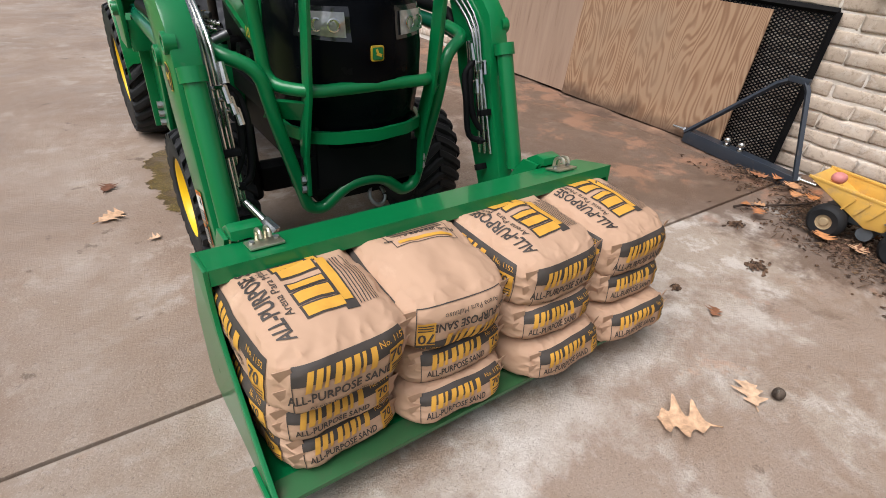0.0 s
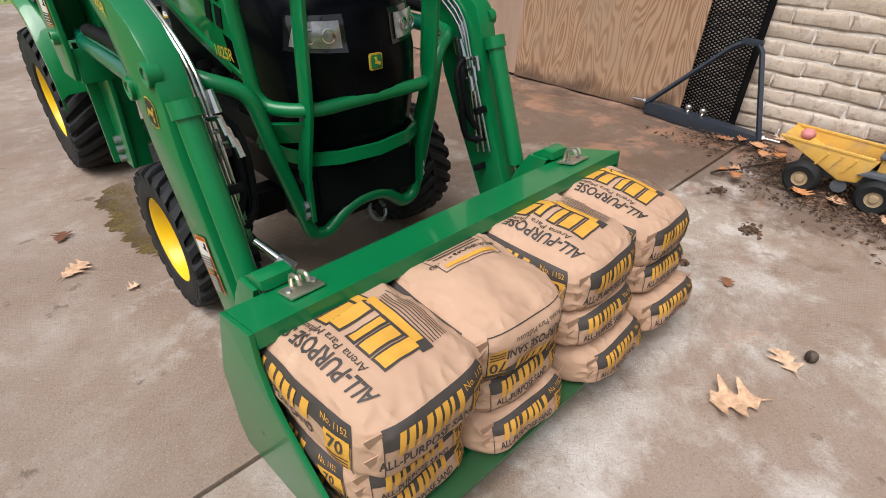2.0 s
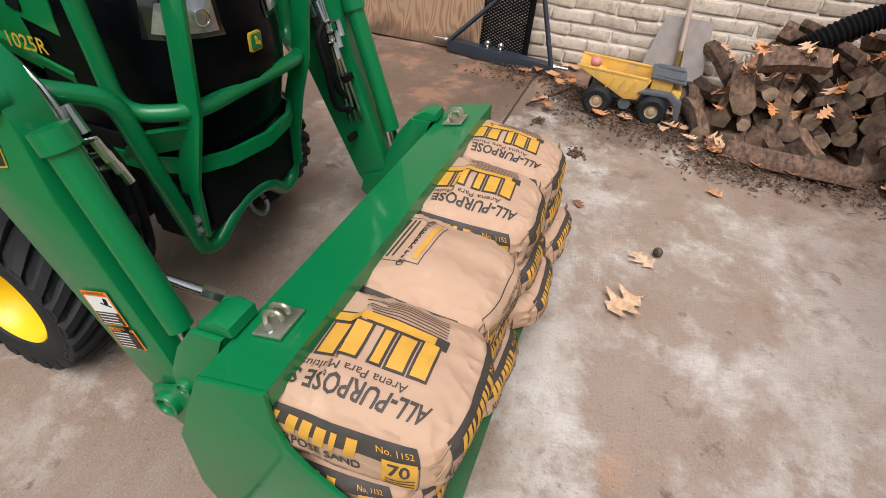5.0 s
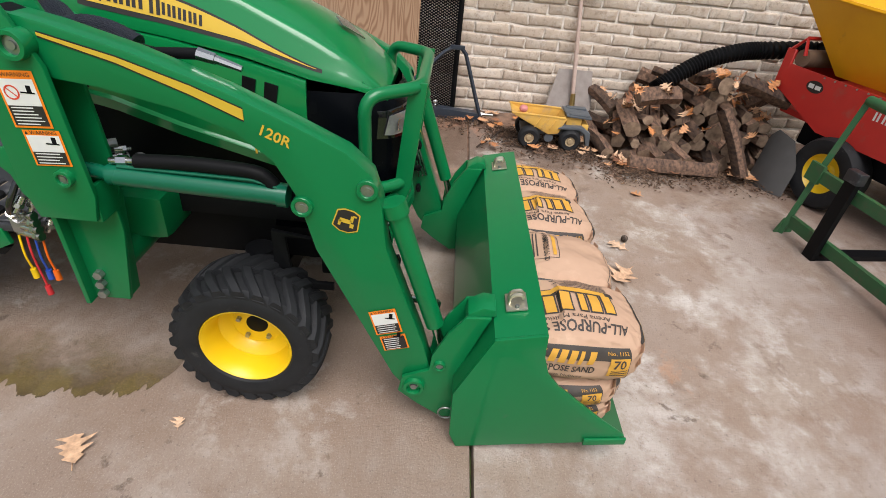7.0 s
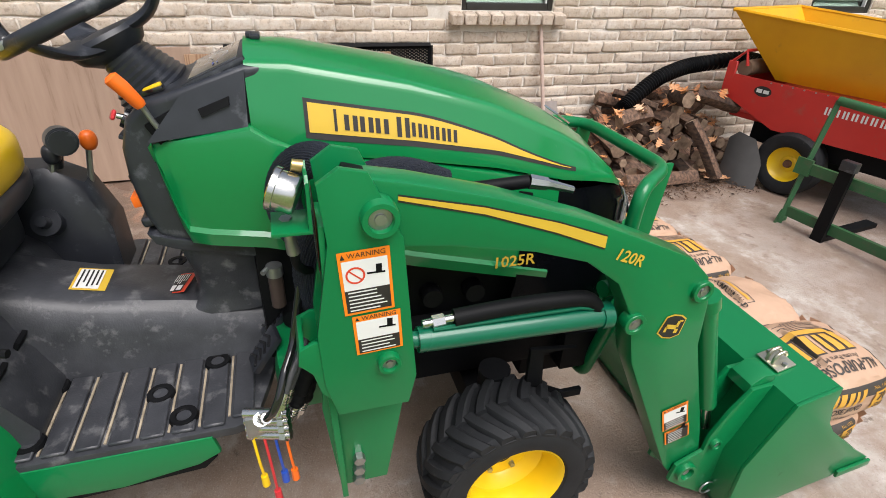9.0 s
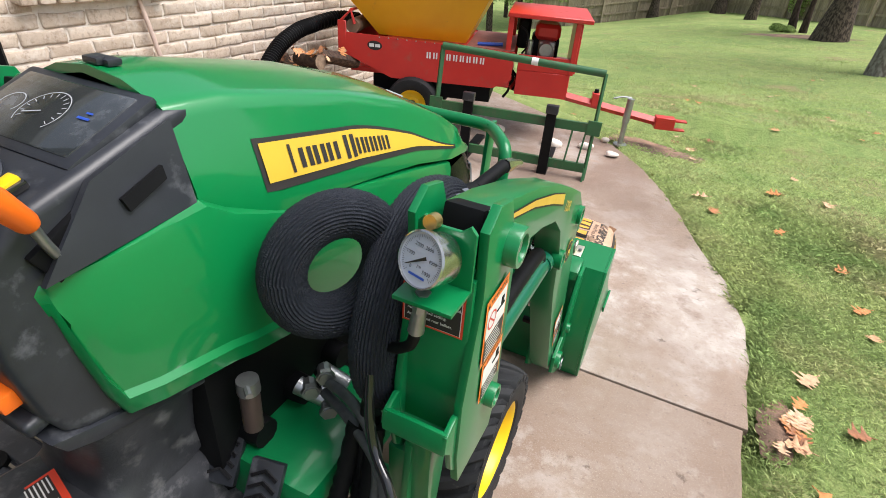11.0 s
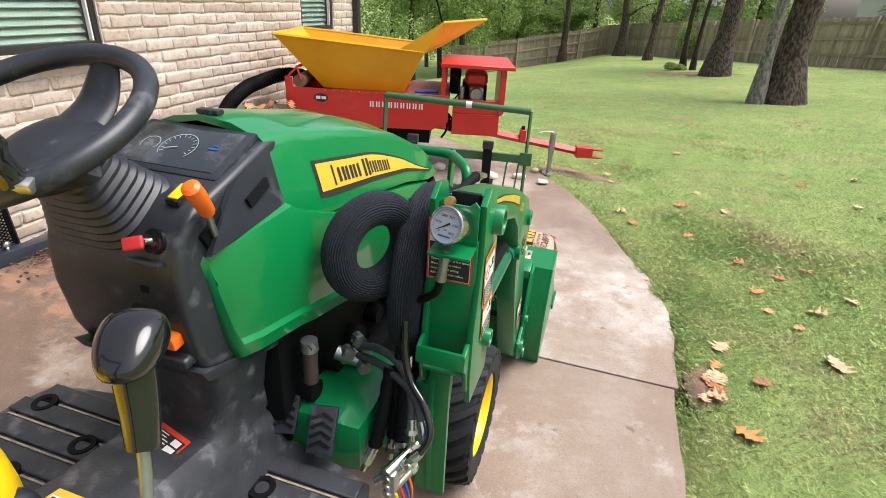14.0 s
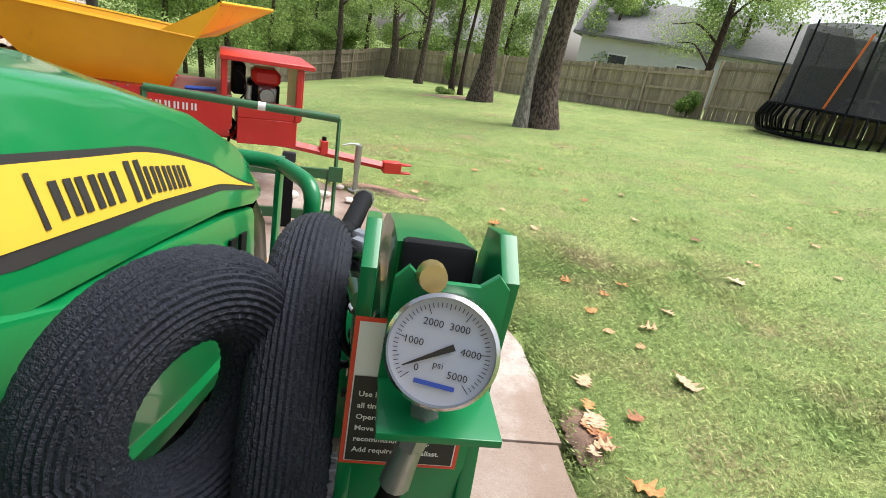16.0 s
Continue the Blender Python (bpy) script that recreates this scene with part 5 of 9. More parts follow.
def caution_sticker(parent, m, w_, h_, picture=True, seed=1):
    """An orange-headed caution label: picture field, black field with bars for print. m faces the reader, origin at its centre."""
    st = part("caution_decal", plate(B(), m, -w_ / 2, -h_ / 2, w_ / 2, h_ / 2, 0.001), M_LORANGE, parent, "orange, white and black caution label")
    top = h_ / 2 - h_ * 0.14
    mid = -h_ * 0.10 if picture else top
    if picture:
        part("label_picture", plate(B(), m, -w_ * 0.44, mid, w_ * 0.44, top, 0.0016), M_WHITE, st)
    part("label_print", plate(B(), m, -w_ * 0.44, -h_ * 0.46, w_ * 0.44, mid, 0.0018), M_INK, st)
    r = random.Random(seed)
    k = max(3, int((mid + h_ * 0.46) / 0.0075))
    tagged(part("label_lines", bars(B(), m, -w_ * 0.38, w_ * 0.36, [mid - (i + 0.6) * (mid + h_ * 0.45) / k for i in range(k)], 0.0026, 0.0022, r), M_WHITE, st), kind="stuff")
    part("label_heading", letters("WARNING", h_ * 0.105 if h_ > 0.1 else w_ * 0.15, m @ Matrix.Translation((w_ * 0.05, h_ / 2 - h_ * 0.07, 0.0018))), M_INK, st)
    tri_ = B()
    vs = [tri_.verts.new(m @ Vector(p)) for p in ((-w_ * 0.45, h_ / 2 - h_ * 0.11, 0.0019), (-w_ * 0.36, h_ / 2 - h_ * 0.11, 0.0019), (-w_ * 0.405, h_ / 2 - h_ * 0.03, 0.0019))]
    tri_.faces.new(vs)
    part("label_sign", tri_, M_INK, st)
    if picture and h_ > 0.11:
        ring = B()
        c = Vector((-w_ * 0.2, (mid + top) / 2, 0.0021))
        n, r0, r1 = 20, w_ * 0.15, w_ * 0.19
        ri = [ring.verts.new(m @ (c + Vector((math.cos(6.283 * i / n) * r0, math.sin(6.283 * i / n) * r0, 0)))) for i in range(n)]
        ro = [ring.verts.new(m @ (c + Vector((math.cos(6.283 * i / n) * r1, math.sin(6.283 * i / n) * r1, 0)))) for i in range(n)]
        for i in range(n):
            ring.faces.new((ri[i], ro[i], ro[(i + 1) % n], ri[(i + 1) % n]))
        bar = m @ Matrix.Translation(c) @ Matrix.Rotation(radians(-45), 4, "Z")
        plate(ring, bar, -r0, -0.0014, r0, 0.0014, 0)
        part("label_ring", ring, M_LRED, st)
    part("label_sketch", box(box(B(), m @ Vector((w_ * 0.2, (mid + top) / 2, 0.002)), (0.001, w_ * 0.35, 0.003)), m @ Vector((w_ * 0.26, (mid + top) / 2 + 0.008, 0.002)), (0.001, 0.01, 0.016)), M_MATTE, st)
    return st


def pin(parent, x, y, z, r, s, length=0.010):
    e = Vector((s, 0, 0))
    p = Vector((x, y, z))
    boss = part("pivot_boss", lathe(B(), [(r * 0.62, -0.005), (r * 0.62, length * 0.8), (r * 0.68, length), (r * 0.95, length), (r, length * 0.85), (r, -0.02)], p, e, 28), M_GREEN, parent)
    part("pin_bolt", lathe(B(), [(0, length * 0.75), (r * 0.3, length * 0.75), (r * 0.32, length * 0.55), (r * 0.62, length * 0.5)], p, e, 18), M_GALV, boss)
    return boss


for s in (-1, 1):
    X = lambda v: s * v
    arm = part("loader_arm", prism(B(), ARM, X(0.455), X(0.525), "x", 0.007), M_GREEN, tractor, "green boxed steel loader arm")
    part("arm_sleeve", box(B(), (X(0.49), 1.155, 1.125), (0.060, 0.09, 0.07), (16, 0, 0), 0.006), M_MATTE, arm)
    for (y, z, r) in ((0.41, 0.830, 0.027), (0.572, 0.768, 0.027)):
        pin(arm, X(0.525), y, z, r, s)
    pin(arm, X(0.525), 0.262, 0.178, 0.033, s, 0.03)
    # yellow stripe with a black edge
    m = lambda y, z, o: (X(0.525 + o), y, z)
    st = B()
    topl = [(1.105, 1.128), (0.95, 1.092), (0.80, 1.045), (0.69, 1.003)]
    th = [0.007, 0.013, 0.021, 0.026]
    loft(st, [[m(y, z, 0.0022), m(y, z - t, 0.0022)] for (y, z), t in zip(topl, th)])
    part("arm_stripe", st, M_DECAL_Y, arm, "yellow pinstripe")
    st = B()
    loft(st, [[m(y, z + 0.003, 0.0012), m(y, z - t - 0.004, 0.0012)] for (y, z), t in zip(topl, th)])
    part("stripe_edge", st, M_INK, arm)
    mm = facing((X(0.527), 0.625, 0.945), (0, -1, -0.42) if s < 0 else (0, 1, 0.42), (0, -0.42, 1))
    part("model_number", letters("120R", 0.037, mm, bold=0.02), M_DECAL_Y, arm, "yellow model number")
    bd = facing((X(0.5268), 0.462, 0.738), (0, -1, -0.25) if s < 0 else (0, 1, 0.25), (0, 0, 1))
    bg = B()
    oct_ = [(-0.034, -0.022), (-0.03, 0.026), (-0.012, 0.034), (0.012, 0.034), (0.03, 0.026), (0.034, -0.022), (0.012, -0.034), (-0.012, -0.034)]
    bg.faces.new([bg.verts.new(bd @ Vector((*p, 0))) for p in oct_])
    badge = part("arm_badge", bg, M_DECAL_Y, arm, "black and yellow shield badge")
    bg = B()
    bg.faces.new([bg.verts.new(bd @ Vector((p[0] * 0.9, p[1] * 0.9, 0.0008))) for p in oct_])
    part("badge_field", bg, M_INK, badge)
    bg = B()
    for a, b in (((-0.018, -0.006), (0.012, 0.006)), ((0.008, 0.0), (0.016, 0.018)), ((-0.02, -0.016), (-0.013, 0.0)), ((0.01, -0.016), (0.02, -0.004)), ((0.012, 0.016), (0.022, 0.021))):
        plate(bg, bd, *a, *b, 0.0016)
    part("badge_mark", bg, M_DECAL_Y, badge)
    if s < 0:
        caution_sticker(arm, facing((-0.5275, 0.356, 0.415), (0, -1, 0.30), (0, 0.36, 1)), 0.078, 0.088, True, 4)
        caution_sticker(arm, facing((-0.5275, 0.328, 0.340), (0, -1, 0.30), (0, 0.36, 1)), 0.076, 0.056, False, 5)
    # lift cylinder and bucket cylinder
    cyl = part("lift_cylinder", rod(rod(rod(B(), (X(0.49), 1.06, 0.79), (X(0.49), 0.63, 0.775), 0.027, 0.027, 22), (X(0.49), 0.64, 0.775), (X(0.49), 0.615, 0.774), 0.031, 0.031, 22), (X(0.49), 1.13, 0.80), (X(0.49), 1.05, 0.79), 0.018, 0.018), M_GREEN_D, tractor, "dark green hydraulic lift cylinder")
    part("cylinder_line", tube(B(), [(X(0.50), 1.03, 0.818), (X(0.50), 0.7, 0.815), (X(0.50), 0.64, 0.80)], 0.005, 8), M_GREEN_D, cyl)
    part("lift_hose", tube(B(), curve([(X(0.49), 0.985, 0.832), (X(0.49), 0.85, 0.838), (X(0.49), 0.7, 0.832), (X(0.488), 0.66, 0.81), (X(0.487), 0.648, 0.79)], 4), 0.0185, 12), M_MATTE, tractor, "black hydraulic hose")
    part("hose_end", rod(rod(B(), (X(0.49), 1.05, 0.828), (X(0.49), 0.985, 0.832), 0.009, 0.009, 10), (X(0.49), 1.03, 0.829), (X(0.49), 1.005, 0.831), 0.0135, 0.0135, 6), M_CHROME, tractor, "zinc hose fitting")
    bc = part("bucket_cylinder", rod(rod(B(), (X(0.49), 0.345, 0.765), (X(0.49), 0.215, 0.39), 0.027, 0.027, 22), (X(0.49), 0.352, 0.785), (X(0.49), 0.34, 0.75), 0.034, 0.034, 22), M_GREEN, tractor, "green hydraulic bucket cylinder")
    part("rod", rod(B(), (X(0.49), 0.215, 0.39), (X(0.49), 0.185, 0.29), 0.014), M_CHROME, bc, "chromed piston rod")
    # steel lines and hoses inside the arm
    for k in range(3):
        o = 0.443 - 0.012 * k
        part("steel_line", tube(B(), curve([(X(o), 0.95, 1.06 - 0.012 * k), (X(o), 0.70, 0.985 - 0.01 * k), (X(o), 0.47, 0.86 - 0.01 * k), (X(o), 0.40, 0.70), (X(o), 0.30 + 0.015 * k, 0.42)], 4), 0.0055, 8), M_CHROME, arm, "bright steel hydraulic line")
    for k in range(2):
        o = 0.425 - 0.02 * k
        part("arm_hose", tube(B(), curve([(X(o), 0.44 - 0.04 * k, 0.72), (X(o - 0.03), 0.40, 0.70 - 0.02 * k), (X(o - 0.035), 0.375, 0.60), (X(o - 0.02), 0.36, 0.53 - 0.05 * k), (X(o + 0.03), 0.33, 0.46)], 4), 0.011, 10), M_MATTE, arm)
        part("hose_end", rod(B(), (X(o), 0.44 - 0.04 * k, 0.725), (X(o), 0.46 - 0.04 * k, 0.775), 0.012, 0.009, 8), M_CHROME, arm)
    for k in range(3):
        part("line_fitting", rod(rod(B(), (X(0.436 - 0.012 * k), 0.405 - 0.006 * k, 0.715 - 0.03 * k), (X(0.418 - 0.012 * k), 0.355, 0.730 - 0.03 * k), 0.006, 0.006, 8), (X(0.420 - 0.012 * k), 0.36, 0.728 - 0.03 * k), (X(0.416 - 0.012 * k), 0.345, 0.690 - 0.03 * k), 0.0095, 0.0095, 8), M_CHROME, arm, "zinc elbow fitting")
        part("line_clamp", box(B(), (X(0.431), 0.34 - 0.004 * k, 0.56 - 0.10 * k), (0.046, 0.016, 0.022), (-22, 0, 0), 0.003), M_MATTE, arm)
    if s < 0:
        part("coupler", rod(rod(B(), (-0.425, 0.30, 0.43), (-0.39, 0.235, 0.385), 0.011, 0.012, 10), (-0.395, 0.245, 0.392), (-0.375, 0.21, 0.37), 0.016, 0.016, 6), M_CHROME, arm, "chromed hose coupler")
    # mast
    mast = part("loader_mast", prism(prism(B(), MAST, X(0.532), X(0.546), "x", 0.002), MAST, X(0.430), X(0.442), "x", 0.002), M_GREEN, tractor, "green plate loader mast")
    part("mast_web", box(B(), (X(0.486), 1.232, 0.93), (0.098, 0.010, 0.32), bevel=0.002), M_GREEN, mast)
    part("mast_web", box(B(), (X(0.487), 1.09, 0.72), (0.088, 0.012, 0.10), bevel=0.002), M_GREEN, mast)
    if s < 0:
        caution_sticker(mast, facing((-0.5475, 1.165, 0.985), (0, -1, 0.06), (0, 0.06, 1)), 0.088, 0.128, True, 6)
        caution_sticker(mast, facing((-0.5475, 1.148, 0.873), (0, -1, 0.06), (0, 0.06, 1)), 0.086, 0.088, True, 7)
    pin(mast, X(0.546), 1.14, 1.105, 0.032, s, 0.02)
    pin(mast, X(0.546), 1.13, 0.80, 0.022, s, 0.016)
    for q in (0.436, 0.536):
        part("pocket_plate", prism(B(), [(1.225, 0.855), (1.262, 0.862), (1.290, 0.848), (1.293, 0.815), (1.270, 0.790), (1.258, 0.74), (1.225, 0.70)], X(q - 0.005), X(q + 0.005), "x", 0.003), M_GREEN, mast, "green steel pocket cheek")
    part("pocket_plate", box(B(), (X(0.486), 1.287, 0.831), (0.108, 0.010, 0.040), (8, 0, 0), 0.004), M_GREEN, mast, "rounded green pocket lip")
    part("pocket_plate", box(B(), (X(0.486), 1.250, 0.790), (0.090, 0.046, 0.010), (-20, 0, 0), 0.002), M_GREEN, mast)
    foot = prism(B(), [(1.09, 0.74), (1.25, 0.74), (1.26, 0.62), (1.235, 0.36), (1.125, 0.36), (1.085, 0.60)], X(0.452), X(0.466), "x", 0.002)
    prism(foot, [(1.235, 0.76), (1.25, 0.76), (1.235, 0.36), (1.222, 0.36)], X(0.452), X(0.500), "x", 0.002)
    prism(foot, [(1.22, 0.72), (1.25, 0.72), (1.235, 0.36), (1.215, 0.36)], X(0.42), X(0.452), "x", 0.002)
    prism(foot, [(1.10, 0.70), (1.13, 0.70), (1.15, 0.36), (1.13, 0.36)], X(0.40), X(0.452), "x", 0.002)
    fb = part("mast_foot", foot, M_GREEN, mast, "green mounting bracket")
    for k in range(3):
        part("bolt", rod(B(), (X(0.466), 1.19 + 0.002 * k, 0.45 - 0.034 * k), (X(0.484), 1.19 + 0.002 * k, 0.45 - 0.034 * k), 0.0145, 0.0135, 6), M_GALV, fb)

# pressure gauge on the right mast
caution = facing((-0.479, 1.2385, 1.060), (-1, 0, 0), (0, 0, 1))
mast_r = [o for o in tractor.children if o.name.startswith("loader_mast")][0]
cd = part("caution_decal", plate(B(), caution, -0.048, -0.068, 0.048, 0.068, 0.0005), M_LRED, mast_r, "red-edged black and white caution label")
part("label_field", plate(B(), caution, -0.0445, -0.0645, 0.0445, 0.0645, 0.0012), M_WHITE, cd)
part("label_print", plate(B(), caution, -0.0435, -0.0635, 0.0435, 0.018, 0.0018), M_INK, cd)
for i, line in enumerate(("Use Rops and seatbelt at", "all times.", "Operate tractor at low speed.", "Move wheels to widest", "recommended setting.", "Add required rear ballast.")):
    part("label_text", letters(line, 0.0068, caution @ Matrix.Translation((-0.039, 0.002 - 0.0108 * i, 0.0024)), align="LEFT", bold=0.02), M_WHITE, cd)
part("gauge_bracket", box(prism(B(), [(-0.535, 1.079), (-0.535, 1.166), (-0.526, 1.176), (-0.514, 1.166), (-0.474, 1.166), (-0.463, 1.176), (-0.454, 1.166), (-0.452, 1.079)], 1.244, 1.250, "y", 0.001), (-0.494, 1.277, 1.082), (0.083, 0.062, 0.006), bevel=0.001), M_GREEN, mast_r, "green gauge bracket")
GA = Vector((0.26, 0.90, 0.32)).normalized()
GC = Vector((-0.487, 1.294, 1.141))
gauge = part("pressure_gauge", lathe(B(), [(0, -0.036), (0.030, -0.036), (0.033, -0.032), (0.033, -0.004), (0.0362, -0.003), (0.0366, 0.006), (0.0342, 0.008), (0.0335, 0.004)], GC, GA, 44), M_CHROME, mast_r, "round stainless pressure gauge")
gm = facing(GC + GA * 0.0045, (-GA.y, GA.x, 0), Vector((0, 0, 1)) - GA * GA.z)
face = B()
face.faces.new([face.verts.new(gm @ Vector((0.0338 * math.cos(6.283 * i / 40), 0.0338 * math.sin(6.283 * i / 40), 0))) for i in range(40)])
part("dial", face, M_GAUGE, gauge, "white dial")
tick = B()
for i in range(51):
    a = radians(225 - 270 * i / 50)
    r0 = 0.024 if i % 10 == 0 else (0.0265 if i % 5 == 0 else 0.0275)
    mt = gm @ Matrix.Rotation(a, 4, "Z")
    plate(tick, mt, r0, -0.00025, 0.0305, 0.00025, 0.0006)
part("dial_scale", tick, M_INK, gauge)
for i, word in enumerate(("0", "1000", "2000", "3000", "4000", "5000")):
    a = radians(225 - 54 * i)
    part("dial_number", letters(word, 0.0066, gm @ Matrix.Translation((0.0185 * math.cos(a), 0.0185 * math.sin(a), 0.0007))), M_INK, gauge)
part("dial_number", letters("psi", 0.0062, gm @ Matrix.Translation((0, -0.0085, 0.0007))), M_INK, gauge)
nd = B()
na = gm @ Matrix.Rotation(radians(212), 4, "Z")
vs = [nd.verts.new(na @ Vector(p)) for p in ((-0.009, -0.0022, 0.0012), (0.026, -0.0004, 0.0012), (0.026, 0.0004, 0.0012), (-0.009, 0.0022, 0.0012))]
nd.faces.new(vs)
part("needle", nd, M_INK, gauge)
nd = B()
plate(nd, gm, -0.013, -0.0225, 0.013, -0.0195, 0.0008)
part("brand_bar", nd, M_BLUEP, gauge)
part("gauge_fitting", rod(B(), (-0.478, 1.25, 1.172), (-0.478, 1.266, 1.176), 0.0105, 0.0095, 14), M_BRASS, mast_r, "brass plug")
part("gauge_fitting", rod(rod(B(), (-0.485, 1.285, 1.088), (-0.480, 1.282, 1.055), 0.0105, 0.0105, 6), (-0.480, 1.282, 1.055), (-0.474, 1.278, 1.015), 0.0095, 0.012, 12), M_GALV, mast_r, "steel hose fitting")
part("gauge_hose", tube(B(), curve([(-0.474, 1.278, 1.015), (-0.466, 1.275, 0.985), (-0.44, 1.262, 0.955), (-0.41, 1.25, 0.93), (-0.385, 1.25, 0.86), (-0.38, 1.27, 0.72), (-0.40, 1.30, 0.60), (-0.42, 1.33, 0.58)], 5), 0.0085, 10), M_MATTE, tractor, "black gauge hose")


def resample(pts, step, closed=False):
    """Points at even steps along a line."""
    pts = [Vector(p) for p in pts] + ([Vector(pts[0])] if closed else [])
    total = sum((b - a).length for a, b in zip(pts, pts[1:]))
    n = max(4, int(total / step) // 2 * 2)
    res, k, run = [], 0, 0.0
    for i in range(n if closed else n + 1):
        want = total * i / n
        while k < len(pts) - 2 and run + (pts[k + 1] - pts[k]).length < want:
            run += (pts[k + 1] - pts[k]).length
            k += 1
        seg = (pts[k + 1] - pts[k]).length or 1
        res.append(pts[k].lerp(pts[k + 1], min(1.0, (want - run) / seg)))
    return res


def woven(pts, r, ribs=42, closed=False):
    """Woven sleeve: fine ribs along it, each rib a row of raised stitches."""
    pts = resample(pts, 0.0030, closed)
    ring = ribs * 2
    bm = tube(B(), pts, r, ring, closed=closed)
    vs = bm.verts[:]
    for i in range(len(pts)):
        c = sum((vs[i * ring + k].co for k in range(ring)), Vector()) / ring
        for k in range(ring):
            f = 0.940 if k % 2 == 0 else (1.0 if (i // 2 + k // 2) % 2 else 0.975)
            v = vs[i * ring + k]
            v.co = c + (v.co - c) * f
    return bm


ringp = [Vector((-0.305 + 0.050 * math.cos(a), 1.226 + 0.062 * math.cos(a) - 0.012 * math.sin(a), 1.030 + 0.085 * math.sin(a))) for a in np.linspace(0, 2 * math.pi, 57)[:-1]]
part("hose_sleeve", woven(ringp, 0.0370, 42, True), M_MESHBAG, tractor, "coiled black woven hose sleeve")
part("hose_sleeve", woven(curve([(-0.382, 0.985, 1.070), (-0.380, 1.05, 1.096), (-0.381, 1.11, 1.099), (-0.383, 1.17, 1.070), (-0.386, 1.222, 1.003), (-0.387, 1.248, 0.93), (-0.387, 1.24, 0.85), (-0.39, 1.20, 0.79)], 5), 0.0385), M_MESHBAG, tractor, "black woven hose sleeve arching behind the mast")
part("hose_boot", rod(rod(B(), (-0.382, 0.995, 1.066), (-0.405, 0.93, 1.074), 0.024, 0.014, 14), (-0.405, 0.93, 1.074), (-0.418, 0.82, 1.085), 0.0135, 0.0135, 12), M_MATTE, tractor)
part("hose_end", rod(rod(B(), (-0.418, 0.82, 1.085), (-0.420, 0.78, 1.077), 0.016, 0.014, 8), (-0.420, 0.78, 1.077), (-0.422, 0.72, 1.06), 0.011, 0.008, 8), M_CHROME, tractor, "zinc hose coupling")
for k in range(4):
    part("hose_end", rod(B(), (-0.418 - 0.004 * (k % 2), 1.04 - 0.024 * (k // 2), 1.10 - 0.024 * (k % 2)), (-0.438 - 0.004 * (k % 2), 1.05 - 0.024 * (k // 2), 1.10 - 0.024 * (k % 2)), 0.012, 0.010, 6), M_CHROME, tractor, "zinc hose coupling")
M_GREYHOSE = material("worn_grey_hose", (0.085, 0.088, 0.094), (0.045, 0.047, 0.05), 0.5, scale=60, amount=0.6, dust=(0.16, 0.15, 0.13), dust_amount=0.25, dust_scale=40)


def crimp(parent, a, b, r, label="zinc hose fitting"):
    """A crimped hose end: ribbed sleeve, hexagon nut, neck."""
    a, b = Vector(a), Vector(b)
    d = (b - a)
    bm = rod(B(), a, a + d * 0.45, r * 1.15, r * 1.15, 14)
    for q in (0.06, 0.2, 0.34):
        rod(bm, a + d * q, a + d * (q + 0.06), r * 1.28, r * 1.28, 14)
    rod(bm, a + d * 0.45, a + d * 0.68, r * 1.4, r * 1.4, 6)
    rod(bm, a + d * 0.68, b, r * 0.8, r * 0.7, 12)
    return part("hose_end", bm, M_CHROME, parent, label)


for pts in ([(-0.248, 1.20, 0.739), (-0.319, 1.235, 0.773), (-0.382, 1.265, 0.773), (-0.415, 1.285, 0.745), (-0.433, 1.305, 0.708), (-0.439, 1.32, 0.675)],
            [(-0.258, 1.21, 0.719), (-0.324, 1.245, 0.741), (-0.381, 1.275, 0.743), (-0.42, 1.295, 0.736), (-0.45, 1.315, 0.715), (-0.464, 1.33, 0.686)]):
    lh = part("loop_hose", tube(B(), curve(pts, 6), 0.0098, 14), M_GREYHOSE, tractor, "worn grey hydraulic hose")
    end = Vector(pts[-1])
    crimp(lh, end, end + (end - Vector(pts[-2])).normalized() * 0.05, 0.0098)
    start = Vector(pts[0])
    crimp(lh, start, start + Vector((0.035, -0.03, -0.008)), 0.0098)
cc = part("control_hose", tube(B(), curve([(-0.40, 1.275, 0.899), (-0.408, 1.29, 0.826), (-0.427, 1.305, 0.768), (-0.463, 1.325, 0.736), (-0.486, 1.34, 0.696), (-0.491, 1.355, 0.665), (-0.479, 1.37, 0.639)], 6), 0.0085, 12), M_BLACK_G, tractor, "glossy black hydraulic hose")
crimp(cc, (-0.479, 1.37, 0.639), (-0.448, 1.385, 0.608), 0.0095)
crimp(cc, (-0.448, 1.385, 0.608), (-0.389, 1.40, 0.549), 0.013, "zinc quick coupler")
for pts, tail in (([(-0.363, 1.26, 0.75), (-0.359, 1.30, 0.641), (-0.353, 1.33, 0.571)], (-0.336, 1.362, 0.520)), ([(-0.395, 1.25, 0.75), (-0.406, 1.29, 0.651), (-0.412, 1.315, 0.595)], (-0.420, 1.338, 0.548)), ([(-0.378, 1.235, 0.76), (-0.383, 1.27, 0.66), (-0.385, 1.295, 0.58)], (-0.386, 1.318, 0.53))):
    line = curve(pts, 9)
    hs_ = part("sleeved_hose", tube(B(), line, [0.0165 + 0.0016 * math.sin(2.3 * q) for q in range(len(line))], 14), M_MATTE, tractor, "black fabric-sleeved hydraulic hose")
    crimp(hs_, pts[-1], tail, 0.0105)
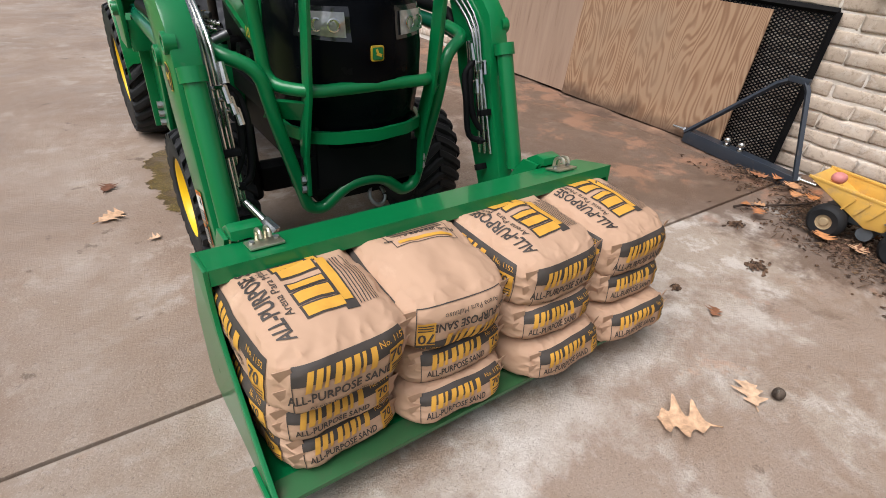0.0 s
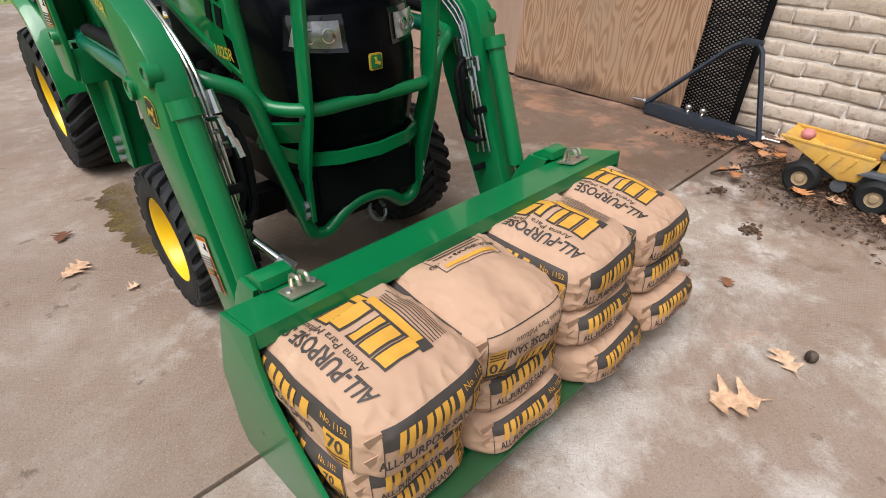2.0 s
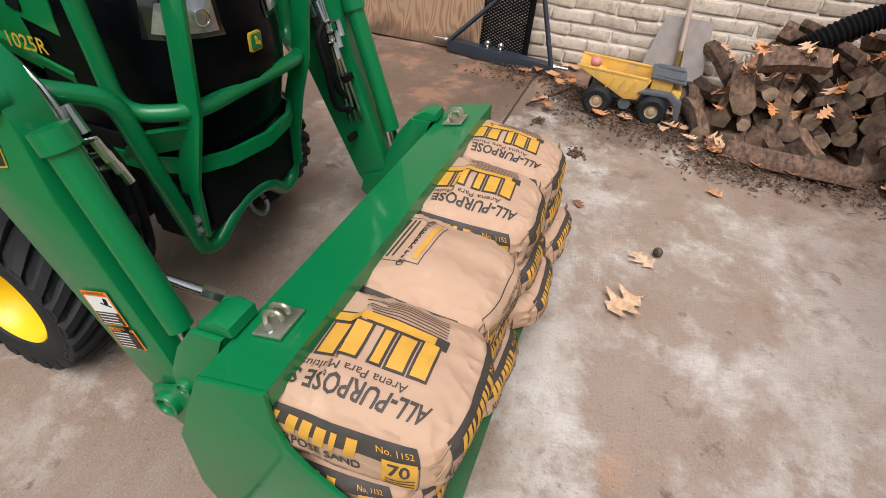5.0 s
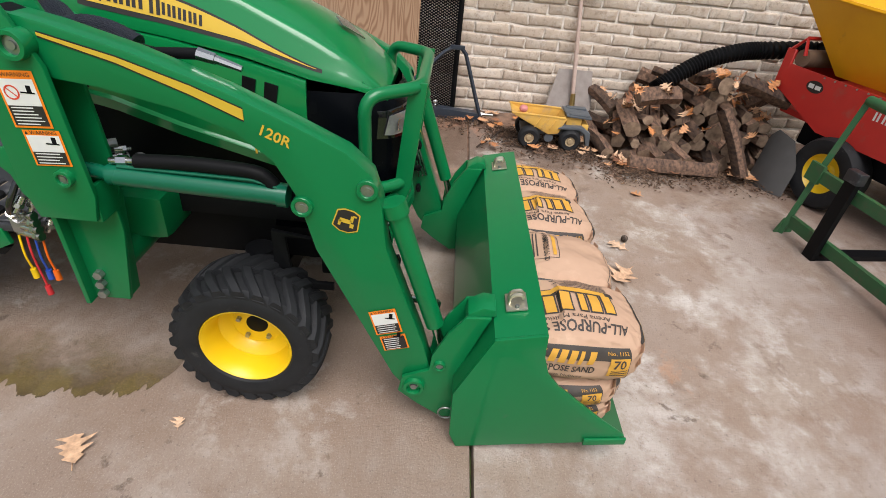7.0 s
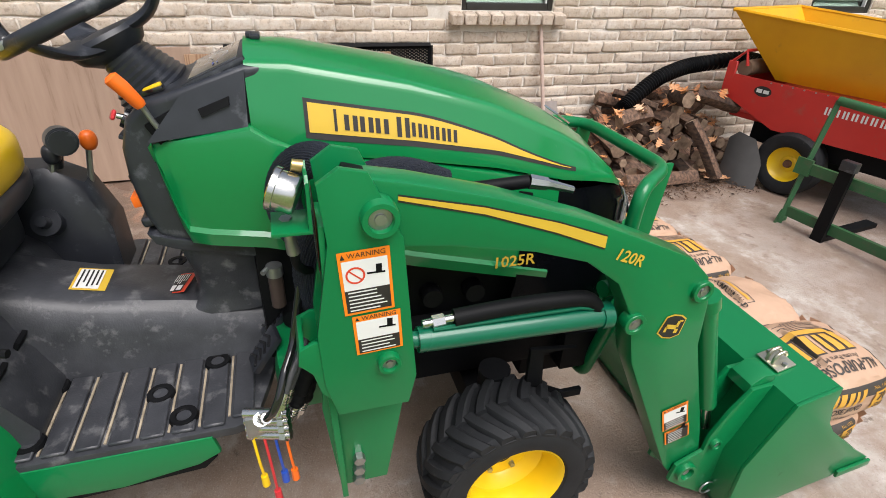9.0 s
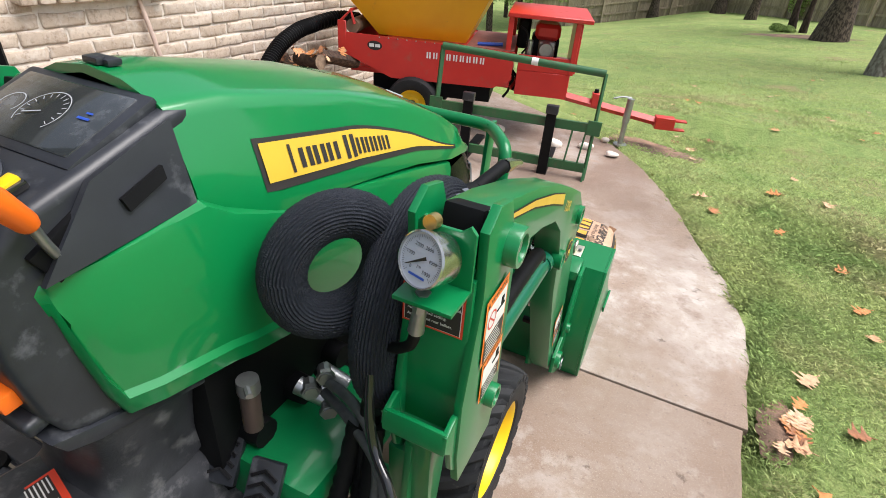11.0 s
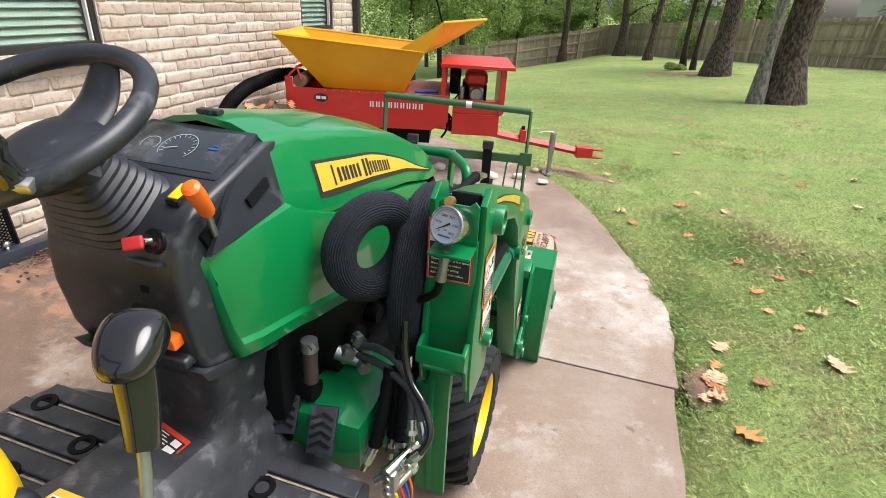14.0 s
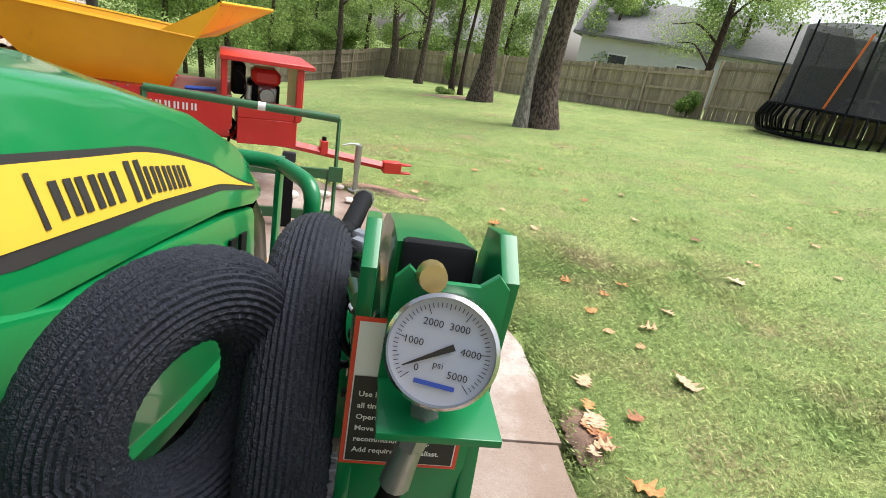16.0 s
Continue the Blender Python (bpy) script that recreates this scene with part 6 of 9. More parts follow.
for k in range(4):
    part("valve_fitting", rod(rod(B(), (-0.20 - 0.02 * k, 1.19 + 0.02 * (k % 2), 0.70 + 0.03 * (k % 3)), (-0.225 - 0.02 * k, 1.215 + 0.02 * (k % 2), 0.702 + 0.03 * (k % 3)), 0.013, 0.013, 8), (-0.215 - 0.02 * k, 1.205 + 0.02 * (k % 2), 0.70 + 0.03 * (k % 3)), (-0.222 - 0.02 * k, 1.212 + 0.02 * (k % 2), 0.70 + 0.03 * (k % 3)), 0.018, 0.018, 6), M_GALV, tractor, "zinc hydraulic fitting")
# couplers by the footrest
cp = part("coupler_block", box(B(), (-0.43, 1.39, 0.575), (0.022, 0.062, 0.055), bevel=0.006), M_GALV, tractor, "zinc hydraulic coupler block")
for k in range(4):
    z = 0.605 - 0.022 * k
    part("coupler", rod(rod(B(), (-0.42, 1.42, z), (-0.455, 1.33, z + 0.012), 0.012, 0.011, 10), (-0.447, 1.35, z + 0.01), (-0.452, 1.338, z + 0.012), 0.0155, 0.0155, 6), M_CHROME, cp)
for k, mt in enumerate((M_YELLOW, M_REDP, M_BLUEP, M_ORANGE)):
    y = 1.41 - 0.022 * k
    part("dust_cap", rod(tube(B(), curve([(-0.44, y, 0.54), (-0.452, y - 0.005, 0.48), (-0.448, y - 0.008, 0.43 - 0.06 * (k == 1))], 3), 0.0032, 7), (-0.448, y - 0.008, 0.43 - 0.06 * (k == 1)), (-0.448, y - 0.009, 0.398 - 0.06 * (k == 1)), 0.008, 0.009, 10), mt, cp, "hanging coloured dust cap")

# ---- cab: cowl, dash, column ----
cowl = part("cowl", prism(B(), [(1.30, 1.262), (1.335, 1.262), (1.45, 1.222), (1.53, 1.198), (1.572, 1.162), (1.590, 1.105), (1.592, 1.04), (1.580, 0.95), (1.562, 0.905), (1.535, 0.885), (1.36, 0.835), (1.33, 0.90), (1.30, 1.1)], -0.140, 0.140, "x", 0.016, 3), M_BLACK, tractor, "dusty black plastic dash cowl")
for s in (-1, 1):
    part("cowl_cheek", slab(B(), [(s * 0.130, 1.334, 1.252), (s * 0.140, 1.455, 1.212), (s * 0.148, 1.535, 1.118), (s * 0.160, 1.34, 1.145)][::s], 0.012), M_BLACK, cowl)
    part("cheek_recess", slab(B(), [(s * 0.150, 1.37, 1.205), (s * 0.150, 1.43, 1.182), (s * 0.154, 1.425, 1.165), (s * 0.154, 1.37, 1.188)][::s], 0.010), M_MATTE, cowl)
part("cowl_skirt", prism(B(), [(1.585, 0.912), (1.572, 0.885), (1.535, 0.868), (1.36, 0.825), (1.36, 0.850), (1.535, 0.895)], -0.146, 0.146, "x", 0.004), M_BLACK, cowl)
dm = facing((0, 1.396, 1.246), (-1, 0, 0), (0, -0.92, 0.40))
disp = part("instrument_panel", box(B(), (0, 0, 0), (0.214, 0.112, 0.012), bevel=0.004), M_GLASS_D, cowl, "dark instrument panel behind glass with painted pale sky glare")
disp.matrix_basis = dm
d2 = part("panel_bezel", box(B(), (0, 0, -0.006), (0.246, 0.138, 0.016), bevel=0.007), M_BLACK, cowl)
d2.matrix_basis = dm @ Matrix.Translation((0, 0, -0.004))
M_DIALINK = material("grey_dial_print", (0.36, 0.38, 0.40), (0.3, 0.31, 0.33), 0.4)
dial = B()
for cx, rr in ((0.0, 0.036), (0.062, 0.018)):
    n = 28
    a0, a1 = radians(-40), radians(220)
    for i in range(n):
        p0, p1 = a0 + (a1 - a0) * i / n, a0 + (a1 - a0) * (i + 1) / n
        vs = [dial.verts.new(dm @ Vector((-cx + q * math.cos(a), q * math.sin(a) - 0.005, 0.0075))) for q, a in ((rr, p0), (rr + 0.0016, p0), (rr + 0.0016, p1), (rr, p1))]
        dial.faces.new(vs)
for i in range(14):
    a = radians(-30 + 240 * i / 13)
    plate(dial, dm @ Matrix.Translation((0, -0.005, 0)) @ Matrix.Rotation(a, 4, "Z"), 0.027, -0.0007, 0.034, 0.0007, 0.0076)
plate(dial, dm @ Matrix.Translation((0, -0.005, 0)) @ Matrix.Rotation(radians(200), 4, "Z"), 0.0, -0.001, 0.028, 0.001, 0.0082)
part("dial_print", dial, M_DIALINK, cowl, "pale gauge rings")
part("dial_print", plate(plate(B(), dm, 0.060, 0.0, 0.082, 0.004, 0.0078), dm, 0.066, 0.01, 0.078, 0.013, 0.0078), M_BLUEP, cowl)
bel = B()
rings = []
for k in range(19):
    f = k / 18
    c0 = Vector((0.038, 1.532, 1.172)).lerp(Vector((0.036, 1.592, 1.272)), f)
    hw, hd = (0.104 - 0.056 * f) * (1.0 if k % 2 else 0.955), (0.080 - 0.042 * f) * (1.0 if k % 2 else 0.945)
    ax = Vector((0, -0.80, 0.60))
    rings.append([c0 + Vector((hw * math.copysign(abs(math.cos(a)) ** 0.55, math.cos(a)), 0, 0)) + ax * hd * math.copysign(abs(math.sin(a)) ** 0.55, math.sin(a)) for a in np.linspace(0, 2 * math.pi, 33)[:-1]])
loft(bel, rings, True, True)
part("column_boot", bel, M_BLACK, cowl, "ribbed black steering column boot")
SWC, SWN = Vector((0.035, 1.635, 1.34)), Vector((0, 0.42, 0.9)).normalized()
_, su, sv = frame_of(SWN)
sw = part("steering_wheel", tube(B(), [SWC + (su * math.cos(a) + sv * math.sin(a)) * 0.168 for a in np.linspace(0, 2 * math.pi, 49)[:-1]], 0.0165, 14, closed=True), M_BLACK, tractor, "black steering wheel")
part("wheel_hub", lathe(B(), [(0, -0.040), (0.055, -0.042), (0.078, -0.048), (0.084, -0.058), (0.070, -0.085), (0.04, -0.105), (0.0, -0.105)], SWC, SWN, 32), M_BLACK, sw)
for a in (radians(180), radians(60), radians(300)):
    dcol = su * math.cos(a) + sv * math.sin(a)
    part("spoke", tube(B(), curve([SWC + dcol * 0.05 - SWN * 0.058, SWC + dcol * 0.105 - SWN * 0.050, SWC + dcol * 0.145 - SWN * 0.024, SWC + dcol * 0.165 - SWN * 0.002], 4), [0.050 - 0.0022 * i for i in range(13)], 14, flat=0.30), M_BLACK, sw)
KN = SWC + (su * math.cos(radians(46)) + sv * math.sin(radians(46))) * 0.166
knob = part("spinner_knob", lathe(B(), [(0.0, 0.082), (0.016, 0.081), (0.0225, 0.072), (0.023, 0.055), (0.017, 0.045), (0.016, 0.02), (0.019, 0.012)], KN, SWN, 24), M_BLACK_G, sw, "black spinner knob")
part("clamp", box(B(), tuple(KN + SWN * 0.010), (0.052, 0.030, 0.014), (-25, 0, 20), 0.003), M_GALV, knob, "zinc knob clamp")
part("column", rod(B(), (0, 1.53, 1.2), tuple(SWC - SWN * 0.06), 0.028, 0.028), M_BLACK, sw)
lev = part("throttle_lever", tube(B(), curve([(-0.146, 1.490, 1.120), (-0.152, 1.512, 1.150), (-0.161, 1.530, 1.200)], 3), 0.0058, 10), M_GALV, tractor, "grey lever with an orange grip")
part("grip", tube(B(), [(-0.161, 1.529, 1.194), (-0.162, 1.532, 1.200), (-0.167, 1.552, 1.232), (-0.170, 1.566, 1.250), (-0.1705, 1.569, 1.254)], [0.010, 0.0125, 0.0145, 0.0145, 0.008], 16), M_ORANGE, lev, "orange plastic grip")
part("lever_slot", box(B(), (-0.140, 1.488, 1.150), (0.018, 0.085, 0.05), (-28, 0, 0), 0.004), M_MATTE, cowl)
sw_ = part("switch", box(B(), (-0.098, 1.515, 1.209), (0.026, 0.044, 0.012), (-17, 0, 0), 0.004), M_BLACK_G, cowl)
part("rocker", box(B(), (-0.098, 1.515, 1.214), (0.019, 0.037, 0.010), (-21, 0, 0), 0.003), M_YELLOW, sw_, "yellow rocker switch")
KD = Vector((0.0, 0.86, 0.50))
ks = part("key_switch", rod(B(), Vector((-0.094, 1.572, 1.150)), Vector((-0.094, 1.572, 1.150)) + KD * 0.012, 0.021, 0.020, 24), M_BLACK_G, cowl, "round black key switch")
key = part("ignition_key", rod(B(), (-0.090, 1.582, 1.155), (-0.088, 1.594, 1.158), 0.006, 0.006, 10), M_CHROME, cowl)
part("key_grip", box(B(), (-0.079, 1.604, 1.158), (0.034, 0.008, 0.022), (28, 12, 20), 0.005, 3), M_REDP, key, "red ignition key grip")
part("key_shelf", box(B(), (-0.080, 1.588, 1.118), (0.06, 0.02, 0.010), (14, 0, 0), 0.004), M_BLACK, cowl)
part("button", box(B(), (-0.070, 1.588, 1.026), (0.066, 0.026, 0.020), (-10, 0, 0), 0.004), M_BLACK_G, cowl, "black push button")
part("button_mark", bars(B(), facing((-0.070, 1.6015, 1.030), (-1, 0, 0), (0, -0.17, 0.98)), -0.018, 0.018, [0.002, -0.003], 0.002, 0, random.Random(3)), M_WHITE, cowl)
op = part("orange_pull", box(B(), (-0.083, 1.590, 0.978), (0.070, 0.030, 0.026), (-8, 0, 0), 0.005), M_ORANGE, cowl, "orange pull knob")
part("pull_mark", bars(B(), facing((-0.083, 1.6055, 0.981), (-1, 0, 0), (0, -0.14, 0.99)), -0.024, 0.024, [0.003, -0.003], 0.002, 0, random.Random(4)), M_INK, op)
part("cowl_handle", box(B(), (-0.075, 1.578, 0.930), (0.10, 0.036, 0.024), (-12, 0, 0), 0.009, 3), M_BLACK, cowl)
part("cowl_notch", box(B(), (-0.068, 1.590, 1.068), (0.016, 0.008, 0.012), bevel=0.001), M_MATTE, cowl)
rings = []
for z, w_, yb, yf in ((0.655, 0.112, 1.585, 1.335), (0.672, 0.110, 1.565, 1.335), (0.685, 0.107, 1.540, 1.335), (0.71, 0.106, 1.528, 1.34), (0.77, 0.116, 1.530, 1.34), (0.84, 0.132, 1.545, 1.33), (0.89, 0.136, 1.555, 1.33)):
    rings.append([Vector((w_ * math.copysign(abs(math.cos(a)) ** 0.5, math.cos(a)), (yb + yf) / 2 + (yb - yf) / 2 * math.copysign(abs(math.sin(a)) ** 0.5, math.sin(a)), z)) for a in np.linspace(0, 2 * math.pi, 29)[:-1]])
part("pedestal", loft(B(), rings, True, True), M_MAT, tractor, "scuffed black pedestal cover")

# ---- footrests, tunnel, fenders, seat ----
plat = part("footrest", prism(B(), [(-0.390, 1.93), (-0.390, 1.45), (-0.375, 1.405), (-0.25, 1.372), (-0.12, 1.345), (0.12, 1.345), (0.30, 1.368), (0.47, 1.395), (0.545, 1.43), (0.570, 1.50), (0.570, 1.93)], 0.512, 0.537, "z", 0.006), M_MAT, tractor, "dusty black ribbed footrest mat")
M_DIRTLINE = material("dirt_in_grooves", (0.36, 0.30, 0.215), (0.20, 0.165, 0.115), 0.9, scale=30, amount=0.7)
for s in (-1, 1):
    for k in range(8):
        y = 1.433 + 0.062 * k
        x1 = min(0.380, 0.365 + 0.7 * max(0.0, y - 1.44)) if s < 0 else min(0.56, 0.53 + 0.5 * max(0.0, y - 1.44))
        part("rib", box(B(), (s * (0.115 + x1) / 2, y, 0.5415), (x1 - 0.115, 0.047, 0.009), bevel=0.003, seg=1), M_MAT, plat)
        part("groove", box(B(), (s * (0.13 + x1) / 2, y + 0.031, 0.5385), (x1 - 0.15, 0.005, 0.003)), M_DIRTLINE, plat, "dirt in a groove")
    for x, y in ((0.165, 1.50), (0.335, 1.56), (0.165, 1.86), (0.335, 1.86), (0.25, 1.62)) if s < 0 else ((0.49, 1.475), (0.285, 1.545), (0.37, 1.66), (0.20, 1.86), (0.50, 1.86)):
        part("screw_cup", lathe(B(), [(0.0, 0.003), (0.014, 0.003), (0.016, 0.007), (0.018, 0.009), (0.029, 0.009), (0.032, 0.0)], (s * x, y, 0.540), (0, 0, 1), 16), M_MATTE, plat, "recessed mat fastener")
    part("footrest_skirt", prism(B(), [(1.50, 0.522), (1.93, 0.522), (1.93, 0.43), (1.70, 0.42), (1.54, 0.445), (1.49, 0.47)], (0.378 * s if s < 0 else 0.560), (0.394 * s if s < 0 else 0.576), "x", 0.004), M_GREEN, tractor, "green footrest edge")
    part("skirt_lip", prism(B(), [(1.50, 0.455), (1.93, 0.43), (1.93, 0.40), (1.53, 0.425)], (0.372 * s if s < 0 else 0.554), (0.390 * s if s < 0 else 0.572), "x", 0.003), M_MATTE, tractor)
part("tunnel", loft(B(), [[Vector((x, y, z)) for x, z in ((-0.150, 0.535), (-0.128, zt - 0.07), (-0.11, zt - 0.02), (-0.085, zt), (0.085, zt), (0.11, zt - 0.02), (0.128, zt - 0.07), (0.150, 0.535))] for y, zt in ((1.34, 0.640), (1.45, 0.668), (1.57, 0.692), (1.77, 0.722), (1.9, 0.76), (2.0, 0.79))], False, True), M_MAT, tractor, "dusty black transmission tunnel")
tl = facing((-0.012, 1.575, 0.696), (-1, 0.25, 0), (-0.2, -1, 0.15))
lab = part("tunnel_label", plate(B(), tl, -0.046, -0.026, 0.046, 0.026, 0), M_LRED, tractor, "red-edged black and white caution label")
part("label_field", plate(B(), tl, -0.040, -0.022, 0.042, 0.016, 0.001), M_INK, lab)
part("label_field", plate(plate(B(), tl, 0.012, -0.019, 0.038, -0.004, 0.002), tl, 0.014, 0.0, 0.036, 0.013, 0.002), M_WHITE, lab)
tagged(part("label_print", bars(B(), tl, -0.037, 0.008, [0.012, 0.006, 0, -0.006, -0.012, -0.018], 0.0022, 0.002, random.Random(2)), M_WHITE, lab), kind="stuff")
for k, (px, py) in enumerate(((-0.245, 1.375), (-0.135, 1.350))):
    pd = part("pedal", box(B(), (px, py, 0.625), (0.062, 0.105, 0.016), (-52, 0, 12), 0.004), M_BLACK, tractor, "black ribbed pedal")
    for j in range(4):
        bm = B()
        for q in (-1, 1):
            box(bm, (q * 0.012, -0.032 + 0.02 * j, 0.010), (0.028, 0.006, 0.005), (0, 0, q * 28))
        o = part("pedal_rib", bm, M_BLACK_G, pd)
        o.matrix_basis = Matrix.Translation((px, py, 0.625)) @ Euler((radians(-52), 0, radians(12))).to_matrix().to_4x4() @ Matrix.Translation((0, 0.0 - 0.0 + (-0.002 + 0.02 * j - 0.028), 0.010))
    part("pedal_arm", tube(B(), [(px, py - 0.02, 0.61), (px + 0.02, py - 0.08, 0.56)], 0.012, 8), M_MATTE, pd)
for s in (-1, 1):
    rows = []
    for k in range(13):
        a = radians(176 - 106 * k / 12)
        rr = 0.385
        y, z = 2.24 + rr * math.cos(a), 0.40 + rr * 1.12 * math.sin(a)
        rows.append([Vector((s * 0.50, y, z - 0.05)), Vector((s * 0.50, y, z)), Vector((s * 0.47, y, z + 0.02)), Vector((s * 0.22, y, z + 0.03))])
    fb = loft(B(), rows)
    bmesh.ops.solidify(fb, geom=fb.faces[:], thickness=0.01)
    part("fender", fb, M_HOOD, tractor, "green rear fender")
    part("fender_panel", prism(B(), [(1.86, 0.44), (1.88, 0.62), (1.95, 0.76), (2.1, 0.84), (2.5, 0.84), (2.5, 0.5), (1.95, 0.5)], s * 0.205, s * 0.222, "x", 0.004), M_HOOD, tractor)
part("console", loft(B(), [[Vector((-x, y, z)) for x, z in ((0.46, 0.80), (0.44, 0.86), (0.34, 0.90), (0.20, 0.90), (0.19, 0.78))] for y in (1.90, 1.98, 2.3)], False, True), M_BLACK, tractor, "black control console on the fender")
seat = part("seat_base", box(B(), (0, 2.12, 0.86), (0.34, 0.36, 0.16), bevel=0.03), M_BLACK, tractor, "black seat suspension cover")


def cushion(c, s, p=3.5, n=18):
    bm = B()
    bmesh.ops.create_cube(bm, size=2)
    bmesh.ops.subdivide_edges(bm, edges=bm.edges[:], cuts=n // 2, use_grid_fill=True)
    for v in bm.verts:
        q = (abs(v.co.x) ** p + abs(v.co.y) ** p + abs(v.co.z) ** p) ** (1 / p)
        v.co = Vector(c) + Vector((v.co.x / q * s[0] / 2, v.co.y / q * s[1] / 2, v.co.z / q * s[2] / 2))
    return bm


part("seat_cushion", cushion((0, 2.12, 1.015), (0.54, 0.49, 0.17)), M_YELLOW, tractor, "yellow vinyl seat cushion")
part("seat_backrest", cushion((0, 2.42, 1.24), (0.44, 0.13, 0.46)), M_YELLOW, tractor, "yellow vinyl backrest")
part("seat_shell", cushion((0, 2.13, 0.945), (0.55, 0.51, 0.11)), M_BLACK, tractor)
part("seat_deck", loft(B(), [[Vector((x, y, z)) for x, z in ((-0.34, 0.54), (-0.32, zt), (0.32, zt), (0.34, 0.54))] for y, zt in ((1.84, 0.56), (1.93, 0.74), (2.0, 0.80), (2.35, 0.82))], False, True), M_MAT, tractor, "dusty black moulded seat deck")
for k in range(3):
    part("deck_slot", box(B(), (-0.26 + 0.11 * k, 1.895, 0.678), (0.05, 0.03, 0.012), (-62, 0, 0), 0.004), M_MATTE, tractor)
lb = facing((0.005, 1.775, 0.7275), (-1, 0, 0), (0, -1, -0.22))
part("deck_label", plate(B(), lb, -0.05, -0.038, 0.05, 0.038, 0), M_DECAL_Y, tractor, "yellow and blue-grey instruction label")
part("deck_label", plate(B(), lb, -0.044, -0.032, 0.044, 0.022, 0.001), M_WHITE, tractor)
tagged(part("label_lines", bars(B(), lb, -0.04, 0.04, [0.016, 0.006, -0.004, -0.014, -0.024], 0.004, 0.002, random.Random(9)), M_INK, tractor), kind="stuff")
part("side_lever", tube(B(), curve([(-0.36, 1.92, 0.80), (-0.42, 1.84, 0.86), (-0.44, 1.76, 0.86)], 4), 0.008, 8), M_MATTE, tractor, "black bent lever")
part("left_console", loft(B(), [[Vector((x, y, z)) for x, z in ((0.20, 0.62), (0.205, zt - 0.03), (0.225, zt), (0.31, zt), (0.335, zt - 0.03), (0.34, 0.62))] for y, zt in ((1.76, 0.80), (1.80, 0.90), (1.88, 0.945), (2.0, 0.95), (2.2, 0.93))], False, True), M_BLACK, tractor, "black moulded control console")
part("rotary_knob", rod(rod(B(), (0.20, 1.90, 0.80), (0.175, 1.90, 0.815), 0.036, 0.036, 22), (0.18, 1.90, 0.81), (0.15, 1.90, 0.83), 0.016, 0.014, 14), M_BLACK, tractor, "round black control knob")
part("work_lamp", rod(rod(rod(B(), (0.24, 1.83, 1.015), (0.20, 1.81, 1.02), 0.036, 0.036, 20), (0.20, 1.81, 1.02), (0.195, 1.808, 1.02), 0.030, 0.030, 20), (0.24, 1.84, 1.0), (0.25, 1.86, 0.94), 0.014, 0.016), M_BLACK, tractor, "black round lever head on a stalk")
part("roll_bar", tube(B(), bent([(-0.40, 2.52, 0.7), (-0.40, 2.52, 2.0), (0.40, 2.52, 2.0), (0.40, 2.52, 0.7)], 0.1), 0.032, 12), M_MATTE, tractor, "black roll-over bar")
joy = part("loader_joystick", tube(B(), curve([(-0.40, 1.97, 0.86), (-0.385, 1.93, 0.95), (-0.360, 1.885, 1.06), (-0.352, 1.870, 1.11)], 4), 0.0065, 10), M_GALV, tractor, "grey loader joystick lever with a black grip")
part("joystick_stem", tube(B(), [(-0.3535, 1.8735, 1.098), (-0.352, 1.870, 1.102), (-0.346, 1.860, 1.135), (-0.340, 1.852, 1.165), (-0.337, 1.848, 1.185)], [0.012, 0.0165, 0.0185, 0.0205, 0.021], 20), M_BLACK_G, joy, "glossy black grip")
kb = cushion((0, 0, 0), (0.062, 0.080, 0.050), 2.8, 16)
for v in kb.verts:
    v.co.z *= 1.0 - 0.35 * smooth((v.co.y + 0.01) / 0.05)
    v.co.x *= 1.0 - 0.20 * smooth((v.co.y + 0.01) / 0.05) + 0.10 * smooth((-v.co.y - 0.005) / 0.03)
    v.co = Vector((-0.336, 1.846, 1.203)) + Euler((radians(-16), 0, radians(24))).to_matrix() @ v.co
part("joystick_knob", kb, M_BLACK_G, joy)
part("cable_tie", tube(B(), [(-0.365 + 0.010 * math.cos(a), 1.895 + 0.010 * math.sin(a), 1.045) for a in np.linspace(0, 6.283, 13)[:-1]], 0.0025, 6, closed=True), M_GALV, joy)
for k, (lx, ly, lz) in enumerate(((0.27, 1.78, 0.92), (0.23, 1.86, 0.90), (-0.22, 1.93, 0.93))):
    lv = part("gear_lever", tube(B(), curve([(lx, ly + 0.1, 0.74), (lx, ly + 0.03, 0.85), (lx, ly, lz + 0.06)], 3), 0.008, 8), M_GALV, tractor, "grey lever with a dark knob")
    part("knob", cushion((lx, ly - 0.005, lz + 0.08), (0.042, 0.042, 0.055), 2.3, 10), (M_ORANGE, M_BLACK, M_BLACK)[k], lv)

# ---- bucket, carried on the arms ----
M_ZINC = material("zinc_yellow", (0.60, 0.57, 0.46), (0.45, 0.42, 0.32), 0.32, metal=0.85, scale=30)
SIDE = [(0.052, 0.462), (-0.086, 0.495), (-0.090, 0.42), (-0.112, 0.355), (-0.15, 0.308), (-0.30, 0.185), (-0.388, 0.122), (-0.345, 0.088), (0.115, 0.004), (0.14, 0.06), (0.145, 0.24)]
bucket = holder("loader_bucket", (0, -0.05, 0), "green steel loader bucket loaded with paper sacks, resting on concrete", "bucket")
for s in (-1, 1):
    part("side_plate", prism(B(), SIDE, s * 0.607, s * 0.618, "x", 0.002), M_GREEN, bucket, "green steel side plate")
    part("wear_edge", prism(B(), [(-0.27, 0.098), (-0.394, 0.118), (-0.394, 0.094), (-0.27, 0.074)], s * 0.6185, s * 0.628, "x", 0.002), M_GREEN, bucket)
